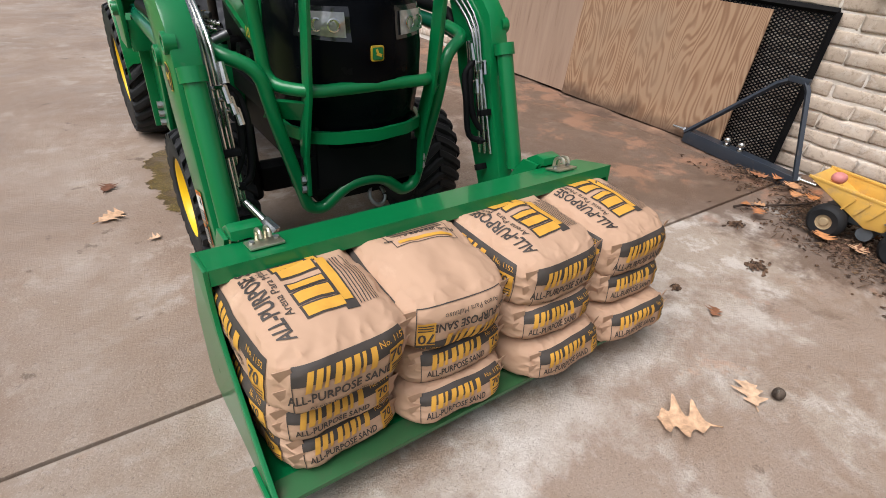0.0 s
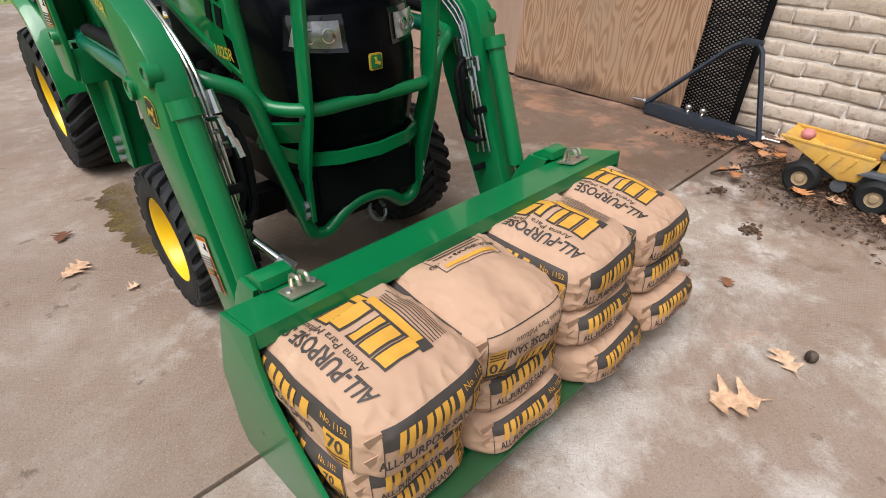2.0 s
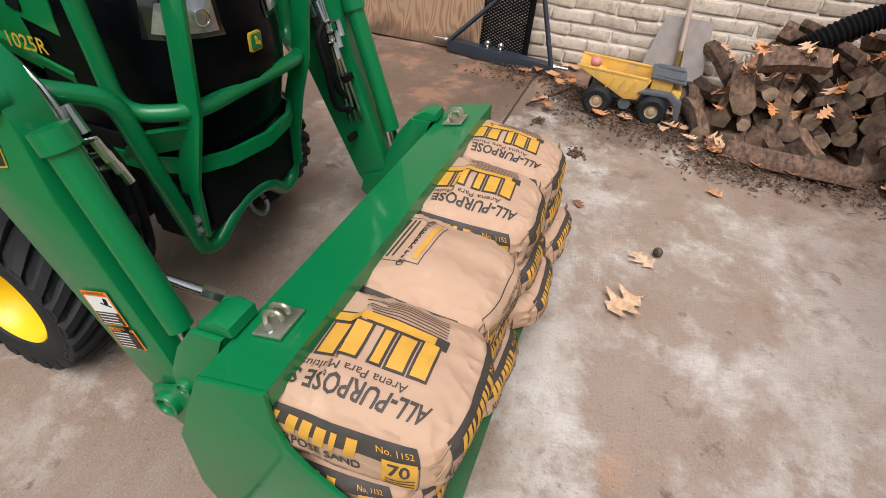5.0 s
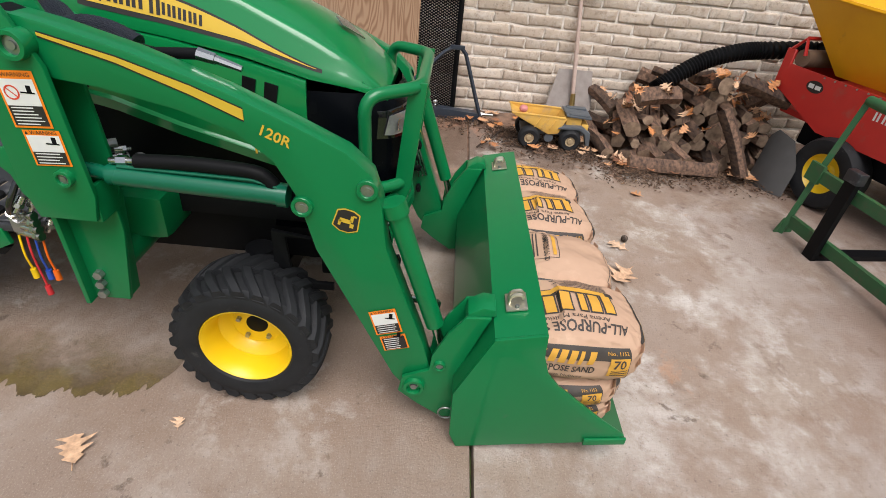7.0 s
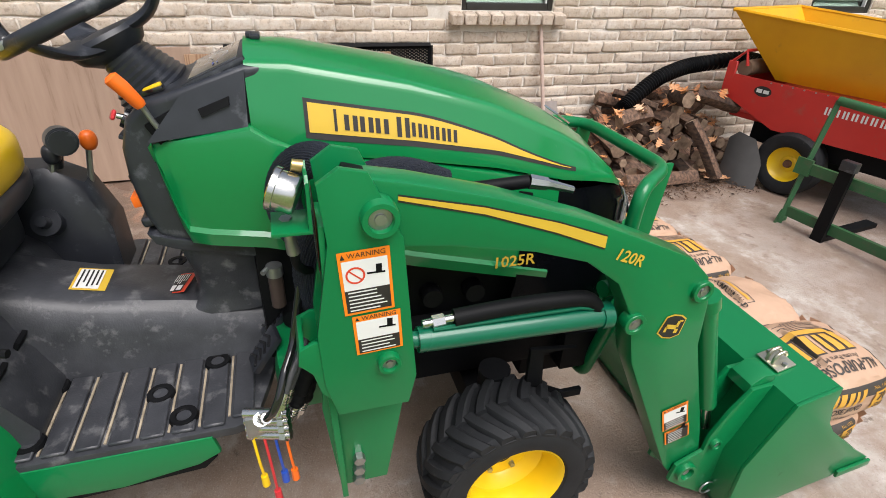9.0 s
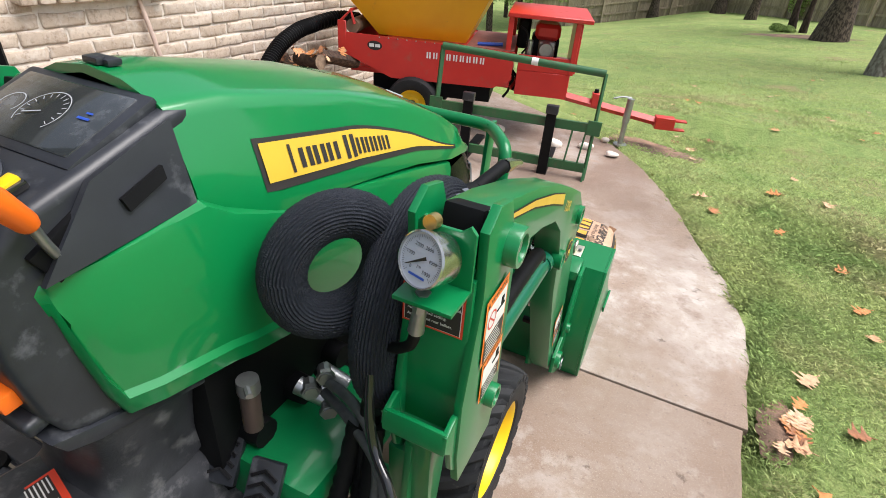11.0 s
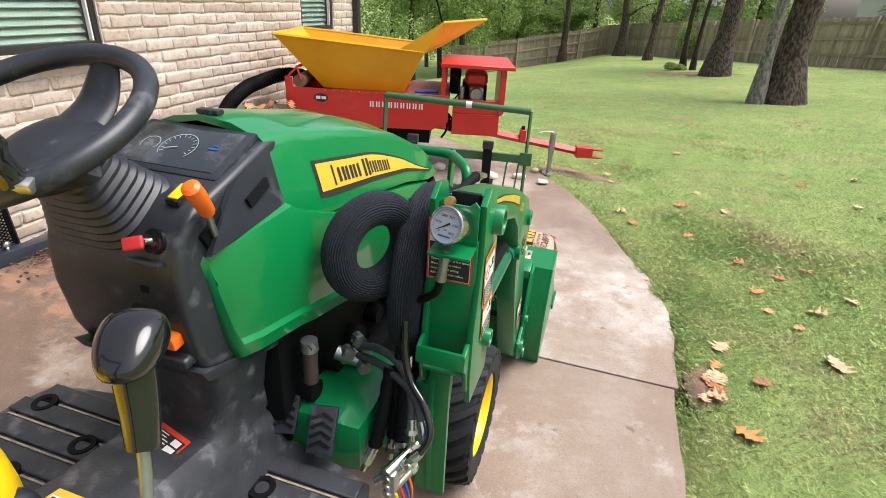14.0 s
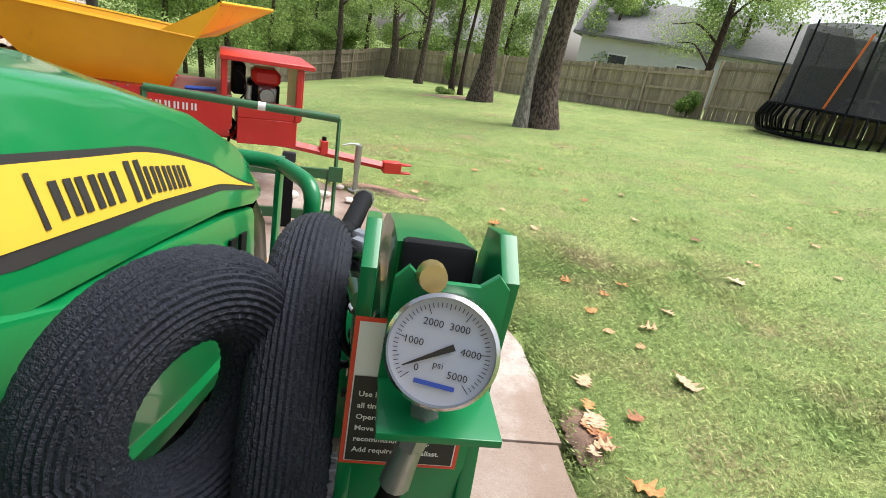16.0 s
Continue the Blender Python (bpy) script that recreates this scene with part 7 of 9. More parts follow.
BK = [(-0.086, 0.495), (0.052, 0.462), (0.145, 0.24), (0.14, 0.06), (0.115, 0.004), (-0.36, 0.085), (-0.36, 0.098), (0.10, 0.018), (0.128, 0.065), (0.133, 0.235), (0.043, 0.451), (-0.079, 0.481), (-0.083, 0.458), (-0.091, 0.459)]
part("shell", prism(B(), BK, -0.607, 0.607, "x"), M_GREEN, bucket, "bent green bucket shell, scratched")
part("cutting_edge", prism(B(), [(-0.33, 0.085), (-0.33, 0.102), (-0.394, 0.110), (-0.394, 0.098)], -0.62, 0.62, "x", 0.002), M_OLDGREEN, bucket, "worn dirty steel cutting edge")
for s in (-1, 1):
    hk = part("grab_hook", box(B(), (s * 0.47, -0.012, 0.4835), (0.078, 0.062, 0.006), (-13.2, 0, 0), 0.002), M_ZINC, bucket, "zinc-plated grab hook bolted to the lip")
    for q in (-0.010, 0.010):
        part("hook", tube(B(), bent([(s * 0.47 + q, 0.010, 0.482), (s * 0.47 + q, 0.008, 0.512), (s * 0.47 + q, -0.022, 0.520), (s * 0.47 + q, -0.030, 0.505)], 0.014), 0.0052, 8), M_ZINC, hk)
    for q in (-1, 1):
        part("bolt", rod(B(), (s * 0.47 + q * 0.028, -0.012, 0.486), (s * 0.47 + q * 0.028, -0.0125, 0.494), 0.007, 0.007, 6), M_GALV, hk)
    for o in (0.445, 0.535):
        part("pivot_plate", prism(B(), [(0.06, 0.47), (0.13, 0.465), (0.175, 0.40), (0.215, 0.31), (0.22, 0.25), (0.30, 0.21), (0.31, 0.15), (0.25, 0.10), (0.17, 0.045), (0.135, 0.05), (0.14, 0.24), (0.075, 0.43)], s * o - 0.006, s * o + 0.006, "x", 0.002), M_GREEN, bucket, "green bucket pivot plate")
    pin(bucket, s * 0.541, 0.19, 0.275, 0.018, s, 0.012)
    part("lynch_pin", tube(B(), [(s * 0.55, 0.155 + 0.024 * math.cos(a), 0.075 + 0.024 * math.sin(a)) for a in np.linspace(0, 2 * math.pi, 17)[:-1]], 0.003, 7, closed=True), M_GALV, bucket, "steel lynch pin ring")
    part("hook_block", prism(B(), [(0.045, 0.470), (0.050, 0.492), (0.085, 0.496), (0.125, 0.470), (0.13, 0.44)], s * 0.452, s * 0.528, "x", 0.006), M_GREEN, bucket)

# ---- paper sacks in the bucket ----
class Sack:
    """A filled paper sack: a cube bent to a pillow; print follows the same bend."""

    def __init__(self, c, s, rz, seed, k=5.0, pitch=0.0, sag=0.0):
        self.c, self.s, self.seed, self.k, self.sag = Vector(c), s, seed, k, sag
        self.r = Euler((radians(pitch), 0, radians(rz))).to_matrix()

    def at(self, p, lift=0.0):
        x, y, z = p
        k = self.k
        q = (abs(x) ** k + abs(y) ** k + abs(z) ** k) ** (1 / k)
        x, y, z = x / q, y / q, z / q
        crown_ = 1.0 + 0.30 * (1 - x * x) * (1 - y * y) - 0.15
        v = Vector((x * self.s[0] / 2, y * self.s[1] / 2, z * crown_ * self.s[2] / 2))
        n = Vector((x ** 3 / self.s[0], y ** 3 / self.s[1], z ** 3 / self.s[2])).normalized()
        w = Vector((x * 2.0, y * 2.4, z)) + Vector((self.seed * 3.1, 0, 0))
        d = 0.008 * noise.noise(w * 1.1) + 0.0018 * noise.noise(w * 3.1)
        edge = max(abs(x), abs(y), abs(z)) - sorted((abs(x), abs(y), abs(z)))[1]
        crease = math.exp(-edge * 7)
        ridge = 1.0 - abs(noise.noise(w * 2.3))
        fold = 1.0 - abs(noise.noise(Vector((w.x * 1.3, w.y * 3.2, w.z * 2.2)) + Vector((0, self.seed, 0))))
        d += 0.0012 * (0.2 + crease) * noise.noise(w * 6.0) + 0.0045 * (0.15 + crease) * (ridge ** 5 - 0.35) + 0.0028 * (0.12 + crease) * (fold ** 5 - 0.3)
        v += n * (d + lift)
        v.z -= self.sag * abs(x) ** 3 * (1 if z > 0 else 0)
        v = self.c + self.r @ v
        if v.z > 0.2:  # held in by the bucket's back
            v.y = min(v.y, 0.122 - 0.417 * (v.z - 0.235))
        if v.y > -0.14:  # squeezed down under the bucket's top plate
            top = 0.466 - 0.235 * (v.y + 0.095) + lift
            if v.z > top:
                v.z = top - 0.04 * (v.z - top)
        return v

    FACES = {"top": lambda a, b: (a, b, 1), "front": lambda a, b: (a, -1, b), "left": lambda a, b: (-1, -a, b), "right": lambda a, b: (1, a, b)}

    def size(self, face):
        return {"top": (self.s[0], self.s[1]), "front": (self.s[0], self.s[2]), "left": (self.s[1], self.s[2]), "right": (self.s[1], self.s[2])}[face]

    def body(self, n=60):
        bm = B()
        done = {}
        g = [-1 + 2 * i / n for i in range(n + 1)]

        def vert(p):
            key = tuple(round(v, 4) for v in p)
            if key not in done:
                done[key] = bm.verts.new(self.at(p))
            return done[key]
        for ax in range(3):
            for sg in (-1, 1):
                for i in range(n):
                    for j in range(n):
                        q = []
                        for a, b in ((g[i], g[j]), (g[i + 1], g[j]), (g[i + 1], g[j + 1]), (g[i], g[j + 1])):
                            p = [0, 0, 0]
                            p[ax], p[(ax + 1) % 3], p[(ax + 2) % 3] = sg, a, b
                            q.append(vert(p))
                        bm.faces.new(q if sg > 0 else q[::-1])
        return bm

    def lay(self, flat, face, turn=0, lift=0.0012, longest=0.010):
        """Bend a flat bmesh (metres about the face's centre) on to a face. turn: quarter turns of the print."""
        bmesh.ops.triangulate(flat, faces=flat.faces[:])
        for _ in range(4):
            long_ = [e for e in flat.edges if e.calc_length() > longest]
            if not long_:
                break
            bmesh.ops.subdivide_edges(flat, edges=long_, cuts=1)
            bmesh.ops.triangulate(flat, faces=flat.faces[:])
        w_, h_ = self.size(face)
        c, s = (1, 0, -1, 0)[turn], (0, 1, 0, -1)[turn]
        for v in flat.verts:
            x, y = c * v.co.x - s * v.co.y, s * v.co.x + c * v.co.y
            a, b = max(-1, min(1, 2 * x / w_)), max(-1, min(1, 2 * y / h_))
            v.co = self.at(self.FACES[face](a, b), lift + 0.0008)
        return flat


ID = Matrix.Identity(4)


def flat_plate(x0, y0, x1, y1):
    return plate(B(), ID, x0, y0, x1, y1)


def brand_blocks(x0, x1, y0, y1, n=8, slant=0.15, grow=0.0):
    """A brand name as a row of plain slanted blocks."""
    bm = B()
    w_ = (x1 - x0) / n
    for i in range(n):
        a, b = x0 + (i + 0.15) * w_ - grow, x0 + (i + (0.55 if i % 4 == 2 else 0.85)) * w_ + grow
        lo, hi = y0 - grow - (0.10 * (y1 - y0) if i == 0 else 0), y1 + grow
        bm.faces.new([bm.verts.new((x + slant * (y - y0), y, 0)) for x, y in ((a, lo), (b, lo), (b, hi), (a, hi))])
    return bm


def end_panel(sk, body, face, turn=0):
    """Printed end: dark band with yellow blocks, the contents, a yellow weight box."""
    w_, h_ = sk.size(face)
    W, H = w_ * 0.40, h_ * 0.41
    fr = B()
    t = 0.0022
    for a in ((-W, -H, W, -H + t), (-W, -H, -W + t, H), (W - t, -H, W, H)):
        plate(fr, ID, *a)
    part("print_frame", sk.lay(fr, face, turn, 0.0010), M_BAGINK, body)
    part("print_band", sk.lay(flat_plate(-W, H * 0.36, W, H), face, turn, 0.0010), M_BAGINK, body)
    part("brand_print", sk.lay(brand_blocks(-W * 0.80, W * 0.36, H * 0.14, H * 0.80), face, turn, 0.0022), M_BAGYEL, body)
    part("weight_box", sk.lay(flat_plate(W * 0.60, -H * 0.50, W * 0.97, H * 0.50), face, turn, 0.0022), M_BAGYEL, body)
    part("weight_text", sk.lay(letters("70", H * 0.60, Matrix.Translation((W * 0.77, H * 0.18, 0)), bold=0.02), face, turn, 0.0034), M_BAGINK, body)
    part("weight_lines", sk.lay(bars(B(), ID, W * 0.64, W * 0.95, [-H * 0.16, -H * 0.28, -H * 0.40], H * 0.05), face, turn, 0.0034), M_BAGINK, body)
    part("product_number", sk.lay(letters("No. 1152", H * 0.26, Matrix.Translation((W * 0.74, H * 0.74, 0))), face, turn, 0.0022), M_BAGYEL, body)
    part("contents_text", sk.lay(letters("ALL-PURPOSE SAND", H * 0.46, Matrix.Translation((-W * 0.20, -H * 0.22, 0)) @ Matrix.Diagonal((0.72, 1.12, 1, 1)), bold=0.022), face, turn, 0.0012), M_BAGINK, body)
    part("contents_text", sk.lay(letters("Arena Para Multiuso", H * 0.24, Matrix.Translation((-W * 0.15, -H * 0.66, 0))), face, turn, 0.0012), M_BAGINK, body)


def face_panel(sk, body, turn=3):
    """Printed face of the sack, its words running along the sack."""
    w_, h_ = sk.size("top")
    L, Wd = h_ / 2, w_ / 2
    fp = lambda *a: sk.lay(flat_plate(*a), "top", turn, 0.0010)
    part("print_band", fp(-L * 0.66, -Wd * 0.40, L * 0.88, -Wd * 0.21), M_BAGINK, body)
    part("print_band", sk.lay(brand_blocks(-L * 0.62, L * 0.84, -Wd * 0.19, Wd * 0.27, 8, 0.0, 0.0052), "top", turn, 0.0011), M_BAGINK, body)
    part("brand_field", sk.lay(flat_plate(-L * 0.54, -Wd * 0.37, L * 0.86, -Wd * 0.24), "top", turn, 0.0020), M_BAGYEL, body)
    part("brand_print", sk.lay(brand_blocks(-L * 0.62, L * 0.84, -Wd * 0.19, Wd * 0.27, 8, 0.0), "top", turn, 0.0022), M_BAGYEL, body)
    part("contents_text", sk.lay(letters("ALL-PURPOSE SAND", Wd * 0.31, Matrix.Translation((-L * 0.02, Wd * 0.64, 0)) @ Matrix.Diagonal((0.78, 1.15, 1, 1)), bold=0.022), "top", turn, 0.0012), M_BAGINK, body)
    part("contents_text", sk.lay(letters("Arena Para Multiuso", Wd * 0.16, Matrix.Translation((-L * 0.05, Wd * 0.43, 0))), "top", turn, 0.0012), M_BAGINK, body)
    part("small_print", sk.lay(bars(B(), ID, -L * 0.62, L * 0.15, [-Wd * (0.44 + 0.055 * i) for i in range(7)], Wd * 0.018, 0, random.Random(sk.seed)), "top", turn, 0.0012), M_BAGINK, body)


def back_panel(sk, body, turn=3):
    w_, h_ = sk.size("top")
    L, Wd = h_ / 2, w_ / 2
    fr = B()
    t = 0.0022
    X0, X1, Y0, Y1 = -L * 0.16, L * 0.45, -Wd * 0.66, Wd * 0.46
    for a in ((X0, Y0, X1, Y0 + t), (X0, Y1 - t, X1, Y1), (X0, Y0, X0 + t, Y1), (X1 - t, Y0, X1, Y1)):
        plate(fr, ID, *a)
    part("print_frame", sk.lay(fr, "top", turn, 0.0010), M_BAGINK, body)
    for k, (x, w0) in enumerate(((0.38, 0.02), (0.33, 0.02), (0.28, 0.02), (0.23, 0.02), (0.18, 0.02), (0.13, 0.02))):
        part("small_print", sk.lay(flat_plate(L * x, Y0 + Wd * 0.08, L * (x + w0), Y1 - Wd * 0.08 - 0.006 * (k * 5 % 4)), "top", turn, 0.0012), M_BAGINK, body)
    part("brand_print", sk.lay(flat_plate(-L * 0.12, -Wd * 0.58, -L * 0.07, Wd * 0.38), "top", turn, 0.0012), M_BAGYEL, body)
    m = Matrix.Translation((L * 0.02, -Wd * 0.10, 0)) @ Matrix.Rotation(radians(90), 4, "Z")
    part("contents_text", sk.lay(letters("ALL-PURPOSE SAND", Wd * 0.145, m, bold=0.02), "top", turn, 0.0012), M_BAGINK, body)


SACKS = [  # x, y, z, width, depth, height, turn, seed, face up, tip
    (-0.445, -0.130, 0.122, 0.290, 0.43, 0.125, 5, 1, 0, -10), (-0.150, -0.165, 0.132, 0.300, 0.45, 0.125, -2, 2, 0, -9), (0.160, -0.190, 0.136, 0.30, 0.46, 0.130, 4, 3, 0, -8), (0.475, -0.190, 0.128, 0.30, 0.46, 0.130, -2, 4, 0, -8),
    (-0.442, -0.125, 0.232, 0.300, 0.44, 0.125, -1, 5, 0, -5), (-0.145, -0.130, 0.242, 0.30, 0.44, 0.125, 1, 6, 0, -5), (0.152, -0.148, 0.254, 0.30, 0.45, 0.125, -1, 7, 0, -5), (0.462, -0.140, 0.250, 0.29, 0.45, 0.125, 1, 8, 0, -4),
    (-0.445, -0.160, 0.385, 0.315, 0.46, 0.175, 2, 9, 1, 1), (-0.148, -0.140, 0.384, 0.305, 0.45, 0.170, -3, 10, 2, 2), (0.160, -0.140, 0.385, 0.315, 0.45, 0.170, 4, 11, 1, 3), (0.468, -0.140, 0.372, 0.305, 0.45, 0.165, 4, 12, 1, 4)]
for x, y, z, w_, d_, h_, rz, seed, up, tip in SACKS:
    h = holder("sand_sack", (x, y, z - h_ / 2), "filled kraft paper sand sack with black and yellow print" if up != 2 else "filled kraft paper sand sack lying face down, nearly blank", "sack", "sacks in the bucket")
    sk = Sack((x, y, z), (w_ + 0.006, d_ + (0.03 if up == 0 else 0.015), h_ * (1.06 if up else 1.06)), rz, seed, 3.9 if up else 4.2, tip)
    body = part("paper_bag", sk.body(), M_PAPER, h)
    end_panel(sk, body, "front", 2 if up == 2 else 0)
    if up:
        end_panel(sk, body, "left")
    elif x < -0.4:
        end_panel(sk, body, "left")
    if up == 1:
        face_panel(sk, body, 1)
    elif up == 2:
        back_panel(sk, body, 1)
    r = random.Random(seed)
    for q in (-1, 1):
        tuck = B()
        for k in range(2):
            a = sk.at((q * 0.93, -0.93, 0.4 - 0.6 * k), 0.0)
            slab(tuck, [a, a + Vector((q * 0.012, -0.004, 0.03)), a + Vector((-q * 0.02, -0.012, 0.034)), a + Vector((-q * 0.028, -0.008, -0.008))], 0.0012)
        part("folded_corner", tuck, M_PAPER, body)

# ---- puddle under the footrest ----
def puddle(name, y0, y1, seed, label):
    """A shallow wet film with a ragged outer shore."""
    bm = B()
    n = 260
    rows = []
    for i in range(n + 1):
        y = y0 + (y1 - y0) * i / n
        t = i / n
        shore = -0.535 - 0.03 * math.sin(9 * t) - 0.06 * math.exp(-((t - 0.50) / 0.10) ** 2)
        shore += 0.05 * noise.noise((y * 6, 0, seed)) + 0.035 * noise.noise((y * 19, 0, seed)) + 0.026 * noise.noise((y * 55, 0, seed)) + 0.014 * noise.noise((y * 130, 0, seed))
        pinch = math.sin(math.pi * min(1, max(0, t))) ** 0.35
        inner = -0.22 + 0.06 * noise.noise((y * 5, 3, seed)) + 0.02 * noise.noise((y * 25, 3, seed))
        mid = (shore + inner) / 2
        rows.append([bm.verts.new((mid + (v - mid) * max(pinch, 0.02), y, 0.0026)) for v in (shore, mid, inner)])
    for a, b in zip(rows, rows[1:]):
        for q in range(2):
            bm.faces.new((a[q], a[q + 1], b[q + 1], b[q]))
    return solo(name, bm, M_WET, label, "puddle", kind="stuff")


M_WET = material("wet_film", (0.160, 0.118, 0.040), (0.090, 0.064, 0.026), 0.10, scale=9, amount=0.9, dust=(0.21, 0.165, 0.075), dust_amount=0.3, dust_scale=17)


def fade_film(mat):
    """The film is thick along its outer shore; its patchy inward fade stands in for merging into shade."""
    t = mat.node_tree
    geo, sep, n, mad, r = (t.nodes.new("ShaderNode" + k) for k in ("NewGeometry", "SeparateXYZ", "TexNoise", "Math", "MapRange"))
    t.links.new(geo.outputs["Position"], sep.inputs[0])
    t.links.new(geo.outputs["Position"], n.inputs[0])
    n.inputs["Scale"].default_value, n.inputs["Detail"].default_value, n.inputs["Roughness"].default_value = 9, 8, 0.7
    mad.operation = "MULTIPLY_ADD"
    mad.inputs[1].default_value = 0.45
    t.links.new(n.outputs[0], mad.inputs[0])
    t.links.new(sep.outputs["X"], mad.inputs[2])
    for i, v in enumerate((-0.30, -0.06, 0.28, 1.0)):
        r.inputs[i + 1].default_value = v
    t.links.new(mad.outputs[0], r.inputs[0])
    tr, mx = t.nodes.new("ShaderNodeBsdfTransparent"), t.nodes.new("ShaderNodeMixShader")
    t.links.new(r.outputs[0], mx.inputs[0])
    t.links.new(t.nodes["Principled BSDF"].outputs[0], mx.inputs[1])
    t.links.new(tr.outputs[0], mx.inputs[2])
    t.links.new(mx.outputs[0], t.nodes["Material Output"].inputs[0])


fade_film(M_WET)
puddle("puddle", 1.08, 1.90, 3, "shallow yellowish-brown puddle on concrete")

# ---- boards, ramp and drawbar along the wall ----
def leaning(name, y0, y1, xb, xt, h, th, mat, label, cat, z0=0.02):
    bm = B()
    n = Vector((-(h), 0, xt - xb)).normalized()
    c = [Vector((xb, y0, z0)), Vector((xt, y0, z0 + h)), Vector((xt, y1, z0 + h)), Vector((xb, y1, z0))]
    f = [bm.verts.new(p) for p in c]
    b = [bm.verts.new(p - n * th) for p in c]
    bm.faces.new(f)
    bm.faces.new(b[::-1])
    for i in range(4):
        bm.faces.new((f[i], b[i], b[(i + 1) % 4], f[(i + 1) % 4]))
    bmesh.ops.recalc_face_normals(bm, faces=bm.faces)
    bmesh.ops.bevel(bm, geom=bm.edges[:], offset=0.002, segments=1, affect="EDGES")
    return solo(name, bm, mat, label, cat)


leaning("plywood_sheet", 0.50, 1.84, 2.46, 2.535, 0.80, 0.013, M_PLY, "plywood sheet with wavy grain leaning on a brick wall", "plywood")
M_PLY2 = material("faded_plywood", (0.36, 0.25, 0.182), (0.28, 0.188, 0.134), 0.8, scale=3, amount=0.6, stretch=(1, 6, 0.6), dust=(0.2, 0.13, 0.09), dust_amount=0.3, dust_scale=3)
leaning("plywood_sheet", 1.80, 3.25, 2.49, 2.56, 0.84, 0.013, M_PLY2, "faded smooth plywood sheet leaning on a brick wall", "plywood")


def mesh_ramp():
    h = holder("mesh_ramp", (2.55, 0.85, 0.0), "black expanded-metal trailer ramp leaning behind plywood", "ramp")
    P = lambda u, v: Vector((2.53 + 0.055 * v / 0.83, u, 0.02 + v))
    y0, y1, H = 0.20, 1.60, 0.83
    for a, b in (((y0, 0), (y0, H)), ((y1, 0), (y1, H)), ((y0, H), (y1, H)), ((y0, 0.01), (y1, 0.01))):
        bm = tube(B(), [P(*a), P(*b)], 0.02, 4)
        part("ramp_frame", bm, M_MATTE, h, "square black steel tube")
    bm = B()
    for sg in (-1, 1):
        k = -1.2
        while k < 2.6:
            u0, u1 = k, k + sg * H / 0.62
            pts = []
            for f in np.linspace(0, 1, 60):
                u = u0 + (u1 - u0) * f
                if y0 < u < y1:
                    pts.append((u, H * f))
            if len(pts) > 2:
                a, b = P(*pts[0]), P(*pts[-1])
                d = (b - a).normalized()
                q = d.cross(Vector((1, 0, 0))).normalized() * 0.0042
                vs = [bm.verts.new(p) for p in (a - q, b - q, b + q, a + q)]
                bm.faces.new(vs)
            k += 0.032
    m = part("expanded_mesh", bm, M_MATTE, h)
    tagged(m, kind="stuff")
    return h


mesh_ramp()


def drawbar():
    h = holder("drawbar", (2.39, 0.33, 0.0), "navy steel drawbar with two hitch balls standing on soil", "drawbar")
    A, C, T = Vector((2.40, 0.70, 0.055)), Vector((2.345, -0.02, 0.03)), Vector((2.46, 0.2, 0.52))
    d = (C - A)
    rot = math.degrees(math.atan2(d.y, d.x))
    tilt = math.degrees(math.asin(d.z / d.length))
    m = (A + C) / 2
    part("cross_bar", box(box(B(), m, (d.length, 0.012, 0.075), (0, -tilt, rot), 0.002), m + Vector((0.035, 0, 0.032)), (d.length, 0.075, 0.01), (0, -tilt, rot), 0.002), M_STEELBLUE, h, "navy angle-steel bar")
    for e, o in ((A, 0.03), (C, -0.03)):
        p0, p1 = e + Vector((0.0, 0, 0.02)), T + Vector((0, o, 0))
        mid = p0.lerp(p1, 0.90) + Vector((-0.004, o * 0.6, 0.006))
        part("brace", tube(B(), [p0, mid, p1], 0.015, 4), M_STEELBLUE, h, "flat navy brace")
        s = 1 if o > 0 else -1
        part("lift_pin", rod(rod(B(), e + Vector((0.02, 0, 0.03)), e + Vector((0.02, s * 0.10, 0.03)), 0.012, 0.010), e + Vector((0.02, s * 0.008, 0.03)), e + Vector((0.02, s * 0.02, 0.03)), 0.019, 0.019, 6), M_CHROME, h, "bright steel lift pin")
    part("top_link", box(B(), T, (0.03, 0.11, 0.03), bevel=0.003), M_STEELBLUE, h)
    for y in (0.425, 0.335):
        bx = 2.40 + (y - 0.34) * 0.08
        part("hitch_ball", lathe(B(), [(0.0, 0.052)] + [(0.022 * math.sin(a), 0.03 + 0.022 * math.cos(a)) for a in np.linspace(0.2, 2.5, 8)] + [(0.011, 0.005), (0.02, 0.003), (0.02, -0.004)], (bx, y, 0.085), (0, 0, 1), 20), M_CHROME, h, "chromed hitch ball")


drawbar()


def shovel():
    h = holder("flat_shovel", (2.47, -0.70, 0.2), "worn grey flat shovel leaning on the brick wall", "shovel")
    part("handle", rod(B(), (2.462, -0.735, 0.20), (2.578, -0.655, 0.99), 0.016, 0.014, 12), material("worn_handle_wood", (0.56, 0.43, 0.37), (0.46, 0.34, 0.28), 0.6, scale=20), h, "pale wooden handle")
    bl = B()
    slab(bl, [(2.47, -0.52, 0.06), (2.47, -0.90, 0.10), (2.545, -0.86, 0.42), (2.545, -0.60, 0.42)][::-1], 0.004)
    part("blade", bl, material("dull_steel", (0.36, 0.32, 0.29), (0.27, 0.23, 0.21), 0.7, metal=0.1, scale=14, amount=0.6), h, "dull steel blade")
    part("socket", rod(B(), (2.458, -0.74, 0.15), (2.47, -0.732, 0.26), 0.022, 0.018, 12), M_BRASS, h)


shovel()


